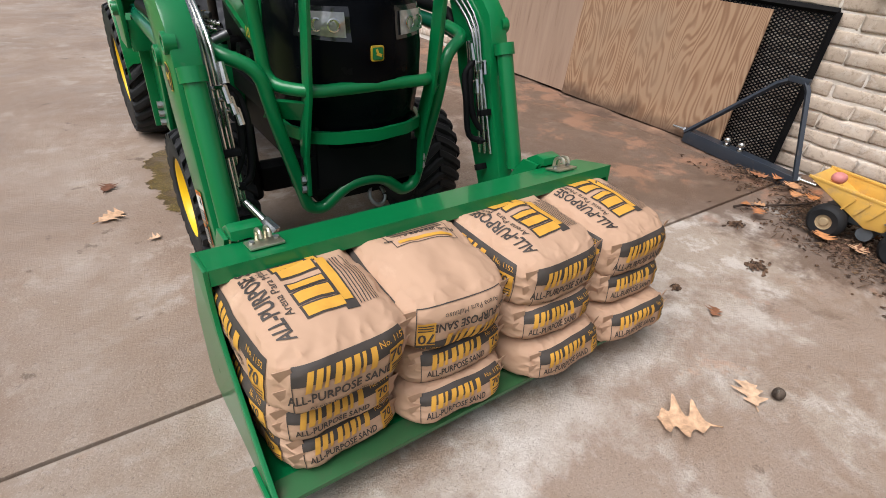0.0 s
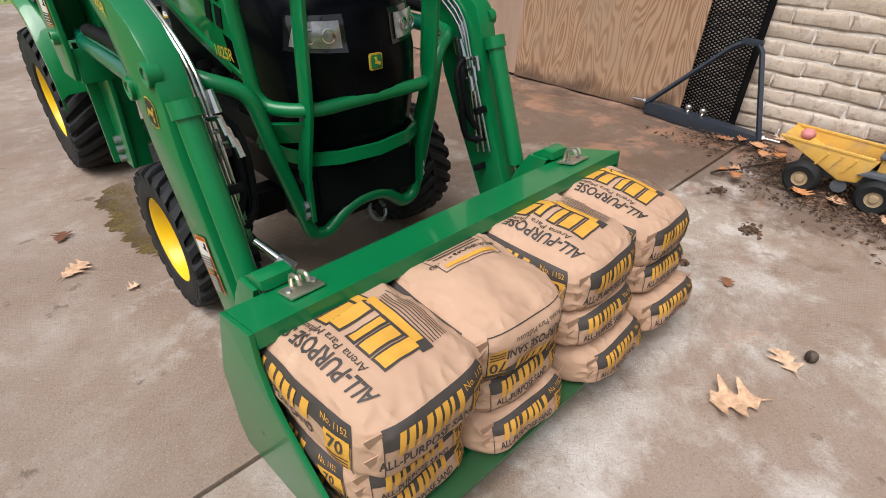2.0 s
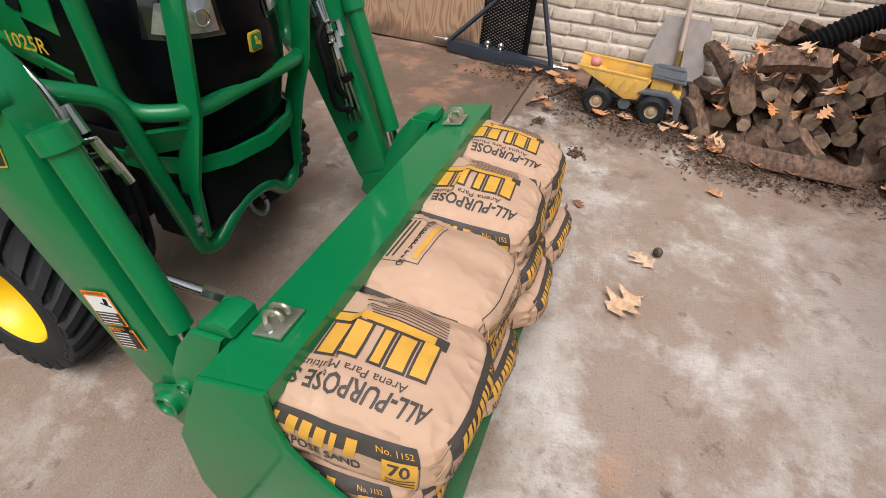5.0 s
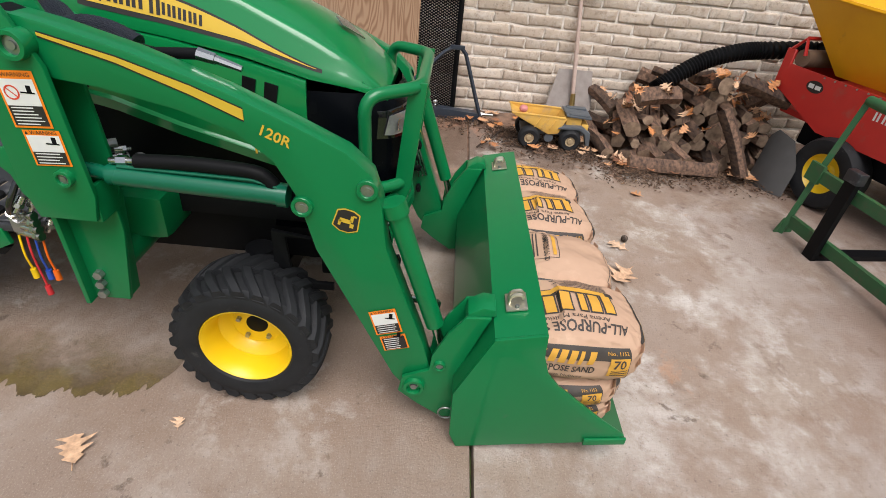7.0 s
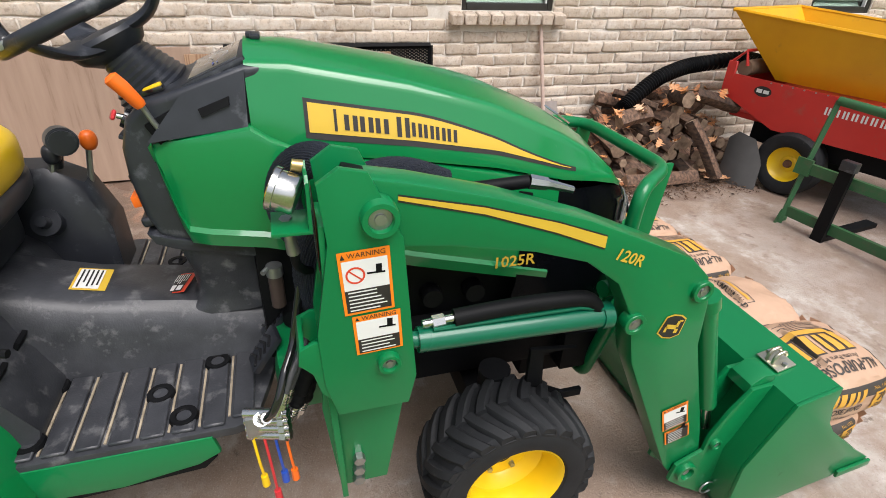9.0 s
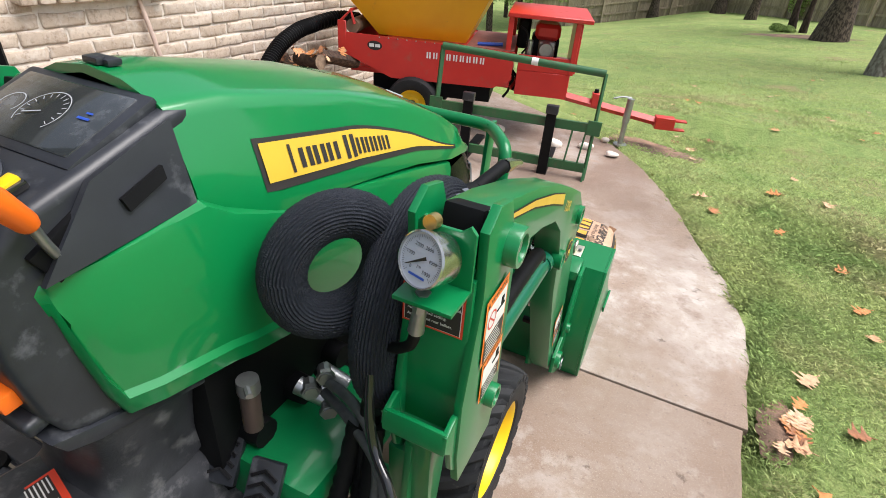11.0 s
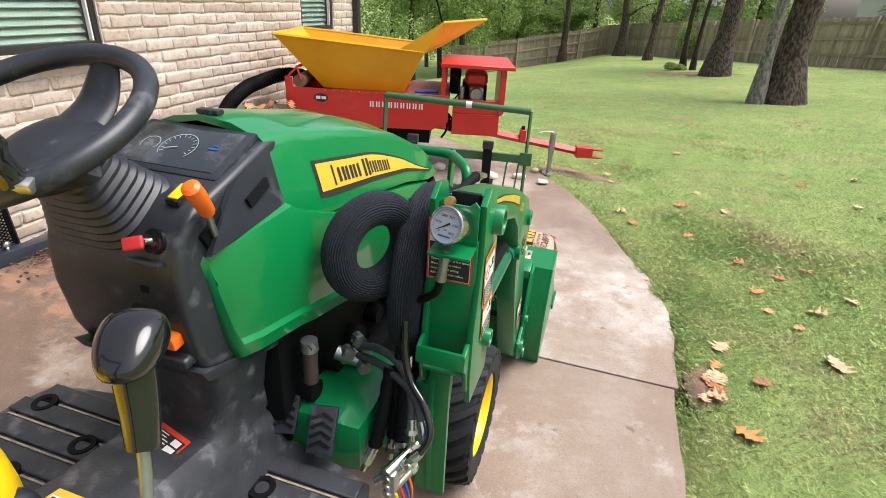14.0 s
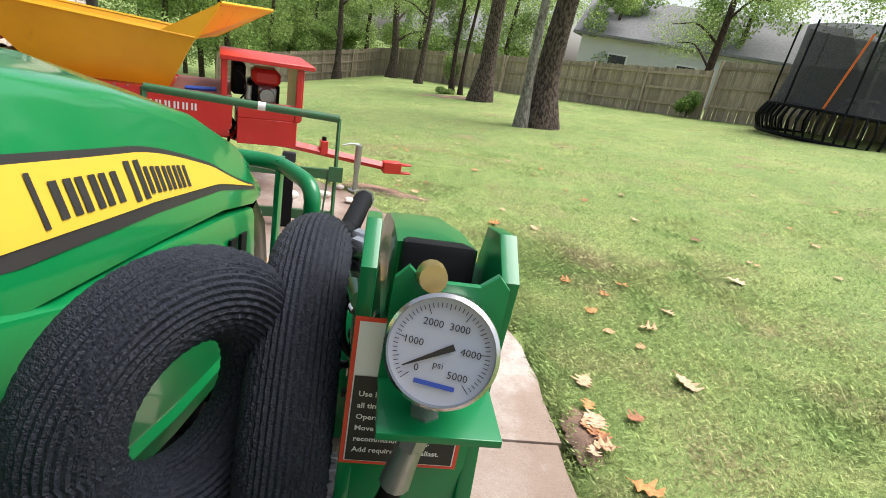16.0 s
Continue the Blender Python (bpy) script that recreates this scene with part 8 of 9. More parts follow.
def toy_truck():
    h = holder("toy_dump_truck", (2.0, -0.5, 0.0), "yellow and grey plastic toy dump truck, muddy, holding scraps", "toy truck")
    gy = material("grey_toy_plastic", (0.10, 0.115, 0.13), (0.07, 0.08, 0.09), 0.5, scale=14, amount=0.5, dust=(0.2, 0.16, 0.12), dust_amount=0.2, dust_scale=10)
    ye = material("yellow_toy_plastic", (0.70, 0.43, 0.09), (0.58, 0.33, 0.07), 0.5, scale=9, amount=0.6, dust=(0.40, 0.28, 0.16), dust_amount=0.45, dust_scale=12)
    z0 = 0.01
    for x in (1.905, 2.155):
        s = -1 if x < 2 else 1
        for y in (-0.355, -0.645):
            w = part("wheel", lathe(B(), [(0.034, 0.03), (0.06, 0.034), (0.072, 0.026), (0.078, 0.01), (0.078, -0.012), (0.072, -0.03), (0.03, -0.03)], (x, y, z0 + 0.078), (s, 0, 0), 26), M_RUBBER, h, "knobbly black toy wheel")
            part("wheel_disc", lathe(B(), [(0.036, 0.03), (0.033, 0.024), (0.02, 0.022), (0.016, 0.03), (0.0, 0.031)], (x, y, z0 + 0.078), (s, 0, 0), 20), material("cream_plastic", (0.42, 0.33, 0.2), (0.3, 0.22, 0.13), 0.5), w)
    part("chassis", prism(B(), [(-0.30, 0.10), (-0.70, 0.10), (-0.76, 0.14), (-0.76, 0.17), (-0.55, 0.18), (-0.44, 0.13), (-0.30, 0.13)], 1.95, 2.11, "x", 0.006), gy, h, "grey plastic chassis")
    bed = B()
    prof = [(-0.215, 0.245), (-0.49, 0.115), (-0.555, 0.125), (-0.60, 0.235)]
    for k, (x0, x1, dx) in enumerate(((1.915, 1.925, -1), (2.135, 2.145, 1))):
        prism(bed, prof + [(-0.40, 0.25)], x0, x1, "x", 0.003)
        for q in range(3):
            y = -0.40 - 0.055 * q
            box(bed, ((x0 if dx < 0 else x1) + dx * 0.003, y, 0.19), (0.01, 0.008, 0.075), (28, 0, 0))
        box(bed, ((x0 + x1) / 2, -0.40, 0.243), (0.016, 0.38, 0.012), (1.5, 0, 0), 0.003)
    for a, b in zip(prof, prof[1:]):
        my, mz = (a[0] + b[0]) / 2, (a[1] + b[1]) / 2
        ang = math.degrees(math.atan2(b[1] - a[1], b[0] - a[0]))
        box(bed, (2.03, my, mz), (0.215, math.hypot(b[0] - a[0], b[1] - a[1]), 0.008), (ang, 0, 0))
    part("dump_bed", bed, ye, h, "yellow dump bed")
    part("canopy", box(box(box(B(), (2.03, -0.685, 0.250), (0.21, 0.18, 0.016), (3, 0, 0), 0.007), (1.955, -0.69, 0.262), (0.05, 0.14, 0.012), bevel=0.004), (2.105, -0.69, 0.262), (0.05, 0.14, 0.012), bevel=0.004), gy, h, "grey cab canopy")
    part("cab", box(box(B(), (2.03, -0.66, 0.205), (0.17, 0.11, 0.07), bevel=0.008), (2.03, -0.74, 0.175), (0.20, 0.05, 0.05), bevel=0.01), ye, h, "yellow cab")
    for x in (1.93, 2.13):
        part("fender", prism(B(), [(-0.55, 0.165), (-0.58, 0.185), (-0.72, 0.19), (-0.78, 0.15), (-0.79, 0.06), (-0.765, 0.06), (-0.74, 0.14), (-0.70, 0.168), (-0.60, 0.165)], x - 0.03, x + 0.03, "x", 0.004), gy, h)
    part("tank", rod(B(), (1.93, -0.50, 0.085), (2.13, -0.50, 0.085), 0.032, 0.032), gy, h)
    lo = solo("pink_ball", cushion((2.0, -0.30, 0.255), (0.07, 0.06, 0.05), 2.2, 12), material("faded_pink", (0.62, 0.24, 0.22), (0.5, 0.18, 0.17), 0.5), "faded pink plastic scrap lying in the toy truck", "scrap")


toy_truck()

# ---- firewood ----
LOGS = []


def heap_top(x, y):
    """Height of the firewood heap over this spot."""
    best = 0.03
    for p0, p1, r_ in LOGS:
        d = (p1 - p0)
        t = max(0.0, min(1.0, ((x - p0.x) * d.x + (y - p0.y) * d.y) / (d.x ** 2 + d.y ** 2)))
        q = p0 + d * t
        off = math.hypot(x - q.x, y - q.y)
        if off < r_:
            best = max(best, q.z + math.sqrt(r_ * r_ - off * off) * 0.95)
    return best


def log_piece(p0, p1, r, sides, seed, dark=0.0):
    rr = random.Random(seed)
    p0, p1 = Vector(p0), Vector(p1)
    LOGS.append((p0, p1, r))
    d, u, w = frame_of(p1 - p0)
    prof = [r * rr.uniform(0.72, 1.12) for _ in range(sides)]
    off = rr.uniform(0, 6.28)
    bm = B()
    rings = []
    for t in np.linspace(0, 1, 5):
        c = p0.lerp(p1, t) + u * 0.012 * math.sin(3 * t + seed) + w * 0.008 * math.cos(4 * t + seed)
        rings.append([c + (u * math.cos(off + 6.283 * k / sides) + w * math.sin(off + 6.283 * k / sides)) * prof[k] * (1 + 0.08 * noise.noise((seed, k, t * 3))) for k in range(sides)])
    loft(bm, rings, True, False)
    ob = solo("log", bm, M_LOG, "split weathered firewood log in a heap" if sides < 7 else "round bark-covered firewood log in a heap", "log", "firewood heap")
    for ring, sg in ((rings[0], -1), (rings[-1], 1)):
        cap = B()
        c = sum(ring, Vector()) / sides + d * 0.004 * sg
        vs = [cap.verts.new(p) for p in ring]
        cv = cap.verts.new(c)
        for k in range(sides):
            tri = (vs[k], vs[(k + 1) % sides], cv)
            cap.faces.new(tri if sg > 0 else tri[::-1])
        part("cut_end", cap, M_LOGEND, ob)
    return ob


r = random.Random(21)
seed = 100
for lev, (ya, yb, n) in enumerate(((-0.86, -2.20, 12), (-0.92, -2.15, 11), (-0.98, -2.12, 10), (-1.12, -2.05, 8), (-1.32, -1.9, 6), (-1.45, -1.75, 3))):
    for depth in range(2):
        for i in range(n):
            y = ya + (yb - ya) * (i + 0.5 + r.uniform(-0.3, 0.3)) / n
            x0 = 1.78 + 0.06 * lev + 0.40 * depth + r.uniform(-0.05, 0.07)
            z = 0.05 + 0.078 * lev + r.uniform(-0.012, 0.018)
            rad = r.uniform(0.032, 0.070)
            L = r.uniform(0.30, 0.42)
            a = r.gauss(0, 0.42)
            seed += 1
            log_piece((x0, y, z), (min(2.53, x0 + L * math.cos(a)), y + L * math.sin(a), z + r.uniform(-0.06, 0.09)), rad, r.choice((4, 5, 5, 6, 9)), seed)
log_piece((1.68, -1.02, 0.06), (1.66, -1.60, 0.055), 0.05, 9, 301)
log_piece((1.62, -1.78, 0.05), (1.86, -1.62, 0.42), 0.05, 9, 302)
log_piece((1.96, -1.05, 0.42), (2.0, -1.35, 0.45), 0.055, 6, 303)
log_piece((2.05, -1.75, 0.56), (1.9, -2.05, 0.50), 0.065, 9, 304)
log_piece((1.92, -1.60, 0.55), (2.25, -1.72, 0.52), 0.06, 8, 305)

# ---- leaves ----
def leaf_mesh(seed, size):
    """An oak leaf: uneven pointed lobes along a midrib, curled and twisted."""
    rr = random.Random(seed)
    bm = B()
    lobes = 3 + seed % 2
    curl, twist, bend = rr.uniform(0.1, 0.7), rr.uniform(-0.5, 0.5), rr.uniform(-0.25, 0.25)
    n = 26
    rows = []
    for i in range(n + 1):
        t = i / n
        env = 0.40 * math.sin(math.pi * min(1, 0.08 + 0.92 * t)) ** 0.6 * (0.7 + 0.5 * t)
        row = []
        for sd in (-1, 0, 1):
            ph = lobes * t + 0.13 * sd
            w_ = 0.08 + env * (0.30 + 0.75 * (0.5 - 0.5 * math.cos(2 * math.pi * ph)) ** 1.3) if sd else 0.0
            w_ *= (1.0 + 0.25 * math.sin(3 * seed + 5 * ph + sd)) * (0.15 + 0.85 * min(1, (1 - t) * 6)) * (0.3 + 0.7 * min(1, t * 6))
            y = sd * w_
            x = t - 0.5 + 0.22 * abs(y) + 0.02 * sd
            z = curl * y * y * 1.3 + twist * y * (t - 0.5) * 0.5 + 0.25 * curl * (t - 0.5) ** 2
            row.append(bm.verts.new((x * size, (y + bend * (t - 0.5) ** 2) * size, z * size + 0.004)))
        rows.append(row)
    for a, b in zip(rows, rows[1:]):
        for q in range(2):
            bm.faces.new((a[q], b[q], b[q + 1], a[q + 1]))
    low = min(v.co.z for v in bm.verts)
    for v in bm.verts:
        v.co.z += 0.002 - low
    box(bm, (-size * 0.60, 0, rows[0][1].co.z), (size * 0.24, 0.0025, 0.0025))
    me, c = finish("fallen_leaf", bm, M_LEAF_B, 60)
    me.transform(Matrix.Translation(c))
    return me


LEAVES = [leaf_mesh(k, 0.098) for k in range(9)]


def leaf_at(x, y, z, rz, scale=1.0, k=0, label="dry brown oak leaf lying on concrete"):
    ob = new("fallen_leaf", LEAVES[(k * 4) % 9])
    tip = 0.7 if "caught" in label else (0.12 if "grass" in label else 0.0)
    ob.matrix_basis = Matrix.Translation((x, y, z + 0.006)) @ Euler((tip * math.sin(37 * x + k), tip * math.cos(29 * y + 2 * k), rz)).to_matrix().to_4x4() @ Matrix.Diagonal((scale, scale, scale, 1))
    return tagged(ob, label, "leaf", "fallen leaves")


for k, (x, y, s, a) in enumerate(((0.40, -0.67, 1.45, 2.4), (0.94, -0.43, 0.6, 0.4), (0.67, -0.71, 1.0, 0.8), (-0.74, 1.23, 1.1, 0.5), (-0.72, 1.52, 0.85, 1.2), (1.30, -0.98, 0.7, 1.0), (-0.62, 0.98, 0.45, 0.3), (1.62, -0.98, 0.8, 2.0))):
    leaf_at(x, y, 0.002, a, s, k)
ac = solo("acorn_cap", cushion((0.73, -0.76, 0.02), (0.035, 0.035, 0.036), 2.2, 10), M_BARK, "small dark acorn cap lying on concrete", "acorn")
r = random.Random(8)
n = 0
while n < 95:
    x, y = r.uniform(-7.5, 0.6), r.uniform(-9.5, 1.2)
    if x > edge_x(y) - 0.05:
        continue
    leaf_at(x, y, lawn_z(x, y) + 0.010, r.uniform(0, 6.3), r.uniform(0.5, 1.05), n, "dry orange-brown leaf lying on grass")
    n += 1
for k in range(90):
    y = r.uniform(-2.1, 0.15)
    x = r.uniform(1.60, 1.85) if y < -0.85 else r.uniform(1.72, 2.5)
    leaf_at(x, y, 0.035, r.uniform(0, 6.3), r.uniform(0.5, 1.0), k, "dry brown leaf on soil by the woodpile")


def litter(name, spots, count, seed, label):
    """Loose bark chips, stalks and crumbs of rotted leaf drifted into a shallow bank."""
    q = random.Random(seed)
    bm = B()
    for i in range(count):
        cx, cy, sx, sy, top = spots[i % len(spots)]
        x, y = cx + q.gauss(0, sx), cy + q.gauss(0, sy)
        far = ((x - cx) / sx) ** 2 + ((y - cy) / sy) ** 2
        z = 0.006 + top * math.exp(-0.4 * far) * q.uniform(0.5, 1.0)
        turn = q.uniform(0, 6.283)
        if q.random() < 0.45:
            ln, rise = (q.uniform(0.018, 0.055) if top > 0.01 else q.uniform(0.008, 0.02)), q.uniform(-0.008, 0.012)
            d = Vector((math.cos(turn) * ln, math.sin(turn) * ln, rise))
            rod(bm, Vector((x, y, z)) - d / 2, Vector((x, y, z)) + d / 2, q.uniform(0.0012, 0.003), 0.001, 4)
        else:
            w = q.uniform(0.004, 0.011)
            box(bm, (x, y, z), (w * q.uniform(1.0, 2.4), w, q.uniform(0.002, 0.006)), (q.uniform(-35, 35), q.uniform(-35, 35), math.degrees(turn)))
    return solo(name, bm, M_LITTER, label, "litter", kind="stuff")


M_LITTER = material("rotted_leaf_litter", (0.15, 0.092, 0.06), (0.045, 0.03, 0.022), 0.9, scale=60, amount=0.9, spec=0.2, bump=0.4, bump_scale=150, dust=(0.34, 0.22, 0.13), dust_amount=0.4, dust_scale=25)
litter("leaf_litter", ((1.98, -0.47, 0.13, 0.20, 0.035), (2.10, -0.22, 0.10, 0.07, 0.03), (1.86, -0.66, 0.10, 0.13, 0.03), (2.35, 0.12, 0.14, 0.16, 0.025), (2.25, -0.75, 0.15, 0.14, 0.03)), 2600, 21,
       "dark rotted leaf litter and stalks drifted under the toy truck")
litter("leaf_litter", ((1.62, -1.05, 0.10, 0.12, 0.03), (1.68, -1.45, 0.10, 0.20, 0.035), (1.70, -1.9, 0.12, 0.16, 0.035)), 2000, 22,
       "brown bark chips and leaf litter before the woodpile")
litter("leaf_litter", ((1.384, -0.348, 0.026, 0.018, 0.006), (1.66, -0.10, 0.020, 0.014, 0.005), (0.95, -0.266, 0.008, 0.007, 0.005)), 240, 23,
       "small dark clots of rotted leaf on concrete")
stick = tube(B(), [(1.815, 0.007, 0.010), (1.84, -0.02, 0.026), (1.90, -0.055, 0.020), (1.956, -0.093, 0.030), (2.03, -0.135, 0.034), (2.10, -0.165, 0.036), (2.16, -0.20, 0.040)], [0.006, 0.0065, 0.006, 0.0055, 0.005, 0.0045, 0.003], 8)
rod(stick, (1.99, -0.11, 0.032), (2.05, -0.10, 0.055), 0.003, 0.0015, 6)
solo("stick", stick, M_BARK_D, "thin dark fallen stick lying on concrete and soil", "stick")
for k in range(110):
    y = r.uniform(-2.1, -0.95)
    x = r.uniform(1.85, 2.5)
    leaf_at(x, y, heap_top(x, y), r.uniform(0, 6.3), r.uniform(0.5, 1.0), k, "dry brown leaf caught on the woodpile")
for k, (x, y, s, a) in enumerate(((-1.73, -1.45, 0.9, 0.3), (-2.12, -1.46, 1.0, 2.2), (-1.93, -1.29, 0.8, 1.0), (-1.76, -1.04, 0.9, 0.6), (-1.77, -0.81, 0.75, 1.4), (-2.03, -0.88, 1.0, 2.9), (-1.89, -0.67, 0.6, 0.2), (-1.46, -0.33, 1.1, 0.9), (-1.97, -0.36, 1.3, 1.9), (-1.6, -0.09, 0.9, 0.3), (-1.48, 0.28, 1.1, 2.4), (-3.02, -1.6, 1.3, 2.5), (-3.22, -2.48, 1.2, 0.2), (-2.66, -3.72, 1.0, 0.8), (-1.44, -2.53, 1.0, 0.1), (-1.79, -2.54, 0.9, 1.8), (-2.19, -1.8, 0.8, 0.9), (-2.91, -3.01, 1.0, 0.5), (-0.95, -2.09, 1.1, 0.1), (-1.05, -1.89, 1.0, 1.2), (-1.44, -1.81, 0.8, 0.5))):
    leaf_at(x, y, lawn_z(x, y) + 0.012, a, s, k, "dry orange-brown leaf lying on grass")
for k in range(12):
    leaf_at(-1.39 + r.gauss(0, 0.035), 0.02 + r.gauss(0, 0.09), 0.03, r.uniform(0, 6.3), r.uniform(0.5, 0.95), k, "dark wet leaf in a heap at the slab edge")

# ---- top dresser (towed red spreader) ----
TH = radians(16.5)
SU, SV = Vector((-math.cos(TH), -math.sin(TH), 0)), Vector((math.sin(TH), -math.cos(TH), 0))
SO = Vector((1.75, -2.02, 0))


def SP(s, o, z):
    return SO + SU * s + SV * o + Vector((0, 0, z))


def sbox(bm, s0, s1, o0, o1, z0, z1, bevel=0.004):
    n0 = len(bm.verts)
    vs = [bm.verts.new(SP(a, b, c)) for a in (s0, s1) for b in (o0, o1) for c in (z0, z1)]
    fs = [bm.faces.new([vs[i] for i in q]) for q in ((0, 1, 3, 2), (4, 6, 7, 5), (0, 4, 5, 1), (2, 3, 7, 6), (0, 2, 6, 4), (1, 5, 7, 3))]
    bmesh.ops.recalc_face_normals(bm, faces=fs)
    if bevel:
        bmesh.ops.bevel(bm, geom=list({e for f in fs for e in f.edges}), offset=bevel, segments=1, affect="EDGES")
    return bm


def splate(bm, prof, o, th):
    """Outline (s, z) at depth o, of some thickness."""
    a = [bm.verts.new(SP(s, o, z)) for s, z in prof]
    b = [bm.verts.new(SP(s, o + th, z)) for s, z in prof]
    fs = [bm.faces.new(a), bm.faces.new(b[::-1])]
    for i in range(len(prof)):
        j = (i + 1) % len(prof)
        fs.append(bm.faces.new((a[i], b[i], b[j], a[j])))
    bmesh.ops.recalc_face_normals(bm, faces=fs)
    return bm


def spreader():
    h = holder("top_dresser", tuple(SP(0.6, 0.45, 0)), "red towed top dresser with a yellow hopper", "spreader")
    prof = [(-0.20, 0.735), (-0.21, 0.57), (0.18, 0.415), (1.02, 0.425), (1.16, 0.50), (1.17, 0.715)]
    for o in (0.0, 0.88):
        part("side_plate", splate(B(), prof, o, 0.012), M_RED, h, "red painted steel side")
    part("frame", sbox(sbox(sbox(B(), -0.18, 1.15, 0.05, 0.85, 0.43, 0.47), -0.2, -0.17, 0.012, 0.88, 0.5, 0.73), 0.1, 1.1, 0.014, 0.878, 0.70, 0.712), M_RED, h)
    part("deck", sbox(B(), 0.78, 1.16, 0.014, 0.878, 0.716, 0.724, 0), material("dirty_deck", (0.30, 0.10, 0.08), (0.2, 0.09, 0.07), 0.7, scale=12), h, "dirty red deck")
    # black filler block, added to stand in for the shade beneath the bed
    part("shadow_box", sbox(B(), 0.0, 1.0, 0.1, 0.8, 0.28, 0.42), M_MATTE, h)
    # front conveyor head
    hd = sbox(sbox(B(), -0.27, -0.2, 0.0, 0.02, 0.52, 0.82), -0.27, -0.2, 0.86, 0.88, 0.52, 0.82)
    tube(hd, [SP(-0.24, 0.01, 0.82), SP(-0.16, 0.01, 0.90), SP(-0.13, 0.01, 0.80)], 0.012, 6)
    tube(hd, [SP(-0.16, 0.01, 0.90), SP(-0.16, 0.87, 0.90)], 0.012, 6)
    tube(hd, [SP(-0.24, 0.87, 0.82), SP(-0.16, 0.87, 0.90), SP(-0.13, 0.87, 0.80)], 0.012, 6)
    part("conveyor_head", hd, M_RED, h)
    part("roller", rod(B(), SP(-0.15, 0.02, 0.78), SP(-0.15, 0.86, 0.78), 0.055), material("worn_roller", (0.22, 0.14, 0.09), (0.14, 0.09, 0.06), 0.8, scale=18), h, "dirty conveyor roller")
    # badges and brand bars on the near side
    bd = facing(SP(0.04, -0.0015, 0.655), SU, (0, 0, 1))
    ov = B()
    ov.faces.new([ov.verts.new(bd @ Vector((0.062 * math.cos(6.283 * i / 28), 0.036 * math.sin(6.283 * i / 28), 0))) for i in range(28)])
    bp_ = part("side_badge", ov, M_INK, h, "oval black and white maker's badge")
    for x0, x1, z1 in ((-0.045, -0.005, 0.014), (0.004, 0.045, 0.012)):
        part("brand_bar", plate(B(), bd, x0, -0.012, x1, z1, 0.001), M_WHITE, bp_)
    bm = B()
    tm = facing(SP(0.47, -0.0015, 0.625), SU, (0, 0, 1))
    for i in range(9):
        x = i * 0.054
        plate(bm, tm, x, -0.024, x + 0.012, 0.024)
        plate(bm, tm, x + 0.022, -0.024, x + 0.034, 0.024)
    tagged(part("brand_bar", bm, M_WHITE, h), kind="stuff")
    for k in range(10):
        p = SP(0.08 + 0.075 * k, -0.002, 0.722)
        part("bolt", rod(B(), p, p - SV * 0.006, 0.006, 0.006, 6), M_GALV, h)
    # wheels
    for o in (0.03, 0.85):
        sg = -1 if o < 0.4 else 1
        c = SP(0.37, o, 0.222)
        w = part("tyre", lathe(B(), [(0.122, 0.07), (0.155, 0.088), (0.205, 0.08), (0.222, 0.05), (0.222, -0.05), (0.205, -0.08), (0.122, -0.07)], c, SV * sg, 36), M_RUBBER, h, "black rubber trailer tyre")
        part("rim", lathe(B(), [(0.125, 0.066), (0.116, 0.05), (0.098, 0.03), (0.058, 0.022), (0.048, 0.03), (0.0, 0.03)], c, SV * sg, 32), M_YELLOW, w, "yellow steel rim")
        part("hub", rod(B(), c + SV * sg * 0.03, c + SV * sg * 0.055, 0.03, 0.022, 16), material("rusty_hub", (0.16, 0.07, 0.04), (0.1, 0.05, 0.03), 0.8), w)
    part("axle", rod(B(), SP(0.37, 0.03, 0.2), SP(0.37, 0.85, 0.2), 0.03), M_MATTE, h)
    part("axle_post", sbox(B(), 0.32, 0.42, 0.15, 0.75, 0.2, 0.43), M_MATTE, h)
    # hopper
    b0, b1, t0, t1 = (0.04, 0.12), (0.76, 0.76), (-0.34, 0.0), (0.93, 0.93)
    zb, zt = 0.725, 1.125
    bot = [SP(b0[0], b0[1], zb), SP(b1[0], b0[1], zb), SP(b1[0], b1[1], zb), SP(b0[0], b1[1], zb)]
    top = [SP(t0[0], t0[1], zt + 0.03), SP(t1[0], t0[1], zt - 0.05), SP(t1[0], t1[1], zt - 0.05), SP(t0[0], t1[1], zt + 0.03)]
    bm = loft(B(), [bot, top], True, False)
    bmesh.ops.solidify(bm, geom=bm.faces[:], thickness=0.008)
    hop = part("hopper", bm, M_HOPPER, h, "yellow steel hopper")
    for a, b in zip(top, top[1:] + top[:1]):
        part("rim_lip", tube(B(), [a, b], 0.014, 6), M_HOPPER, hop)
    wing = B()
    wb0, wb1 = SP(0.93, 0.0, 1.075), SP(1.05, 0.93, 1.06)
    wt0, wt1 = SP(1.08, 0.0, 1.315), SP(1.48, 0.93, 1.325)
    slab(wing, [wb0, wt0, wt1, wb1], 0.01)
    slab(wing, [wb0, SP(0.72, 0.0, 1.09), wt0], 0.01)
    part("hopper_wing", wing, M_HOPPER, hop, "raised yellow hopper extension")
    for a, b in ((wt0, wt1), (wb0, wt0), (wb1, wt1)):
        part("rim_lip", tube(B(), [a, b], 0.013, 6), M_HOPPER, hop)
    part("load", loft(B(), [[SP(-0.2, 0.1, 1.0), SP(0.8, 0.1, 0.97)], [SP(-0.2, 0.8, 1.0), SP(0.8, 0.8, 0.97)]]), M_MATTE, hop)
    part("chute_rod", rod(B(), tuple(wt0 + Vector((0, 0, -0.02))), tuple(wt0 + SU * -0.1 + Vector((0, 0, 0.3))), 0.008), M_MATTE, hop)
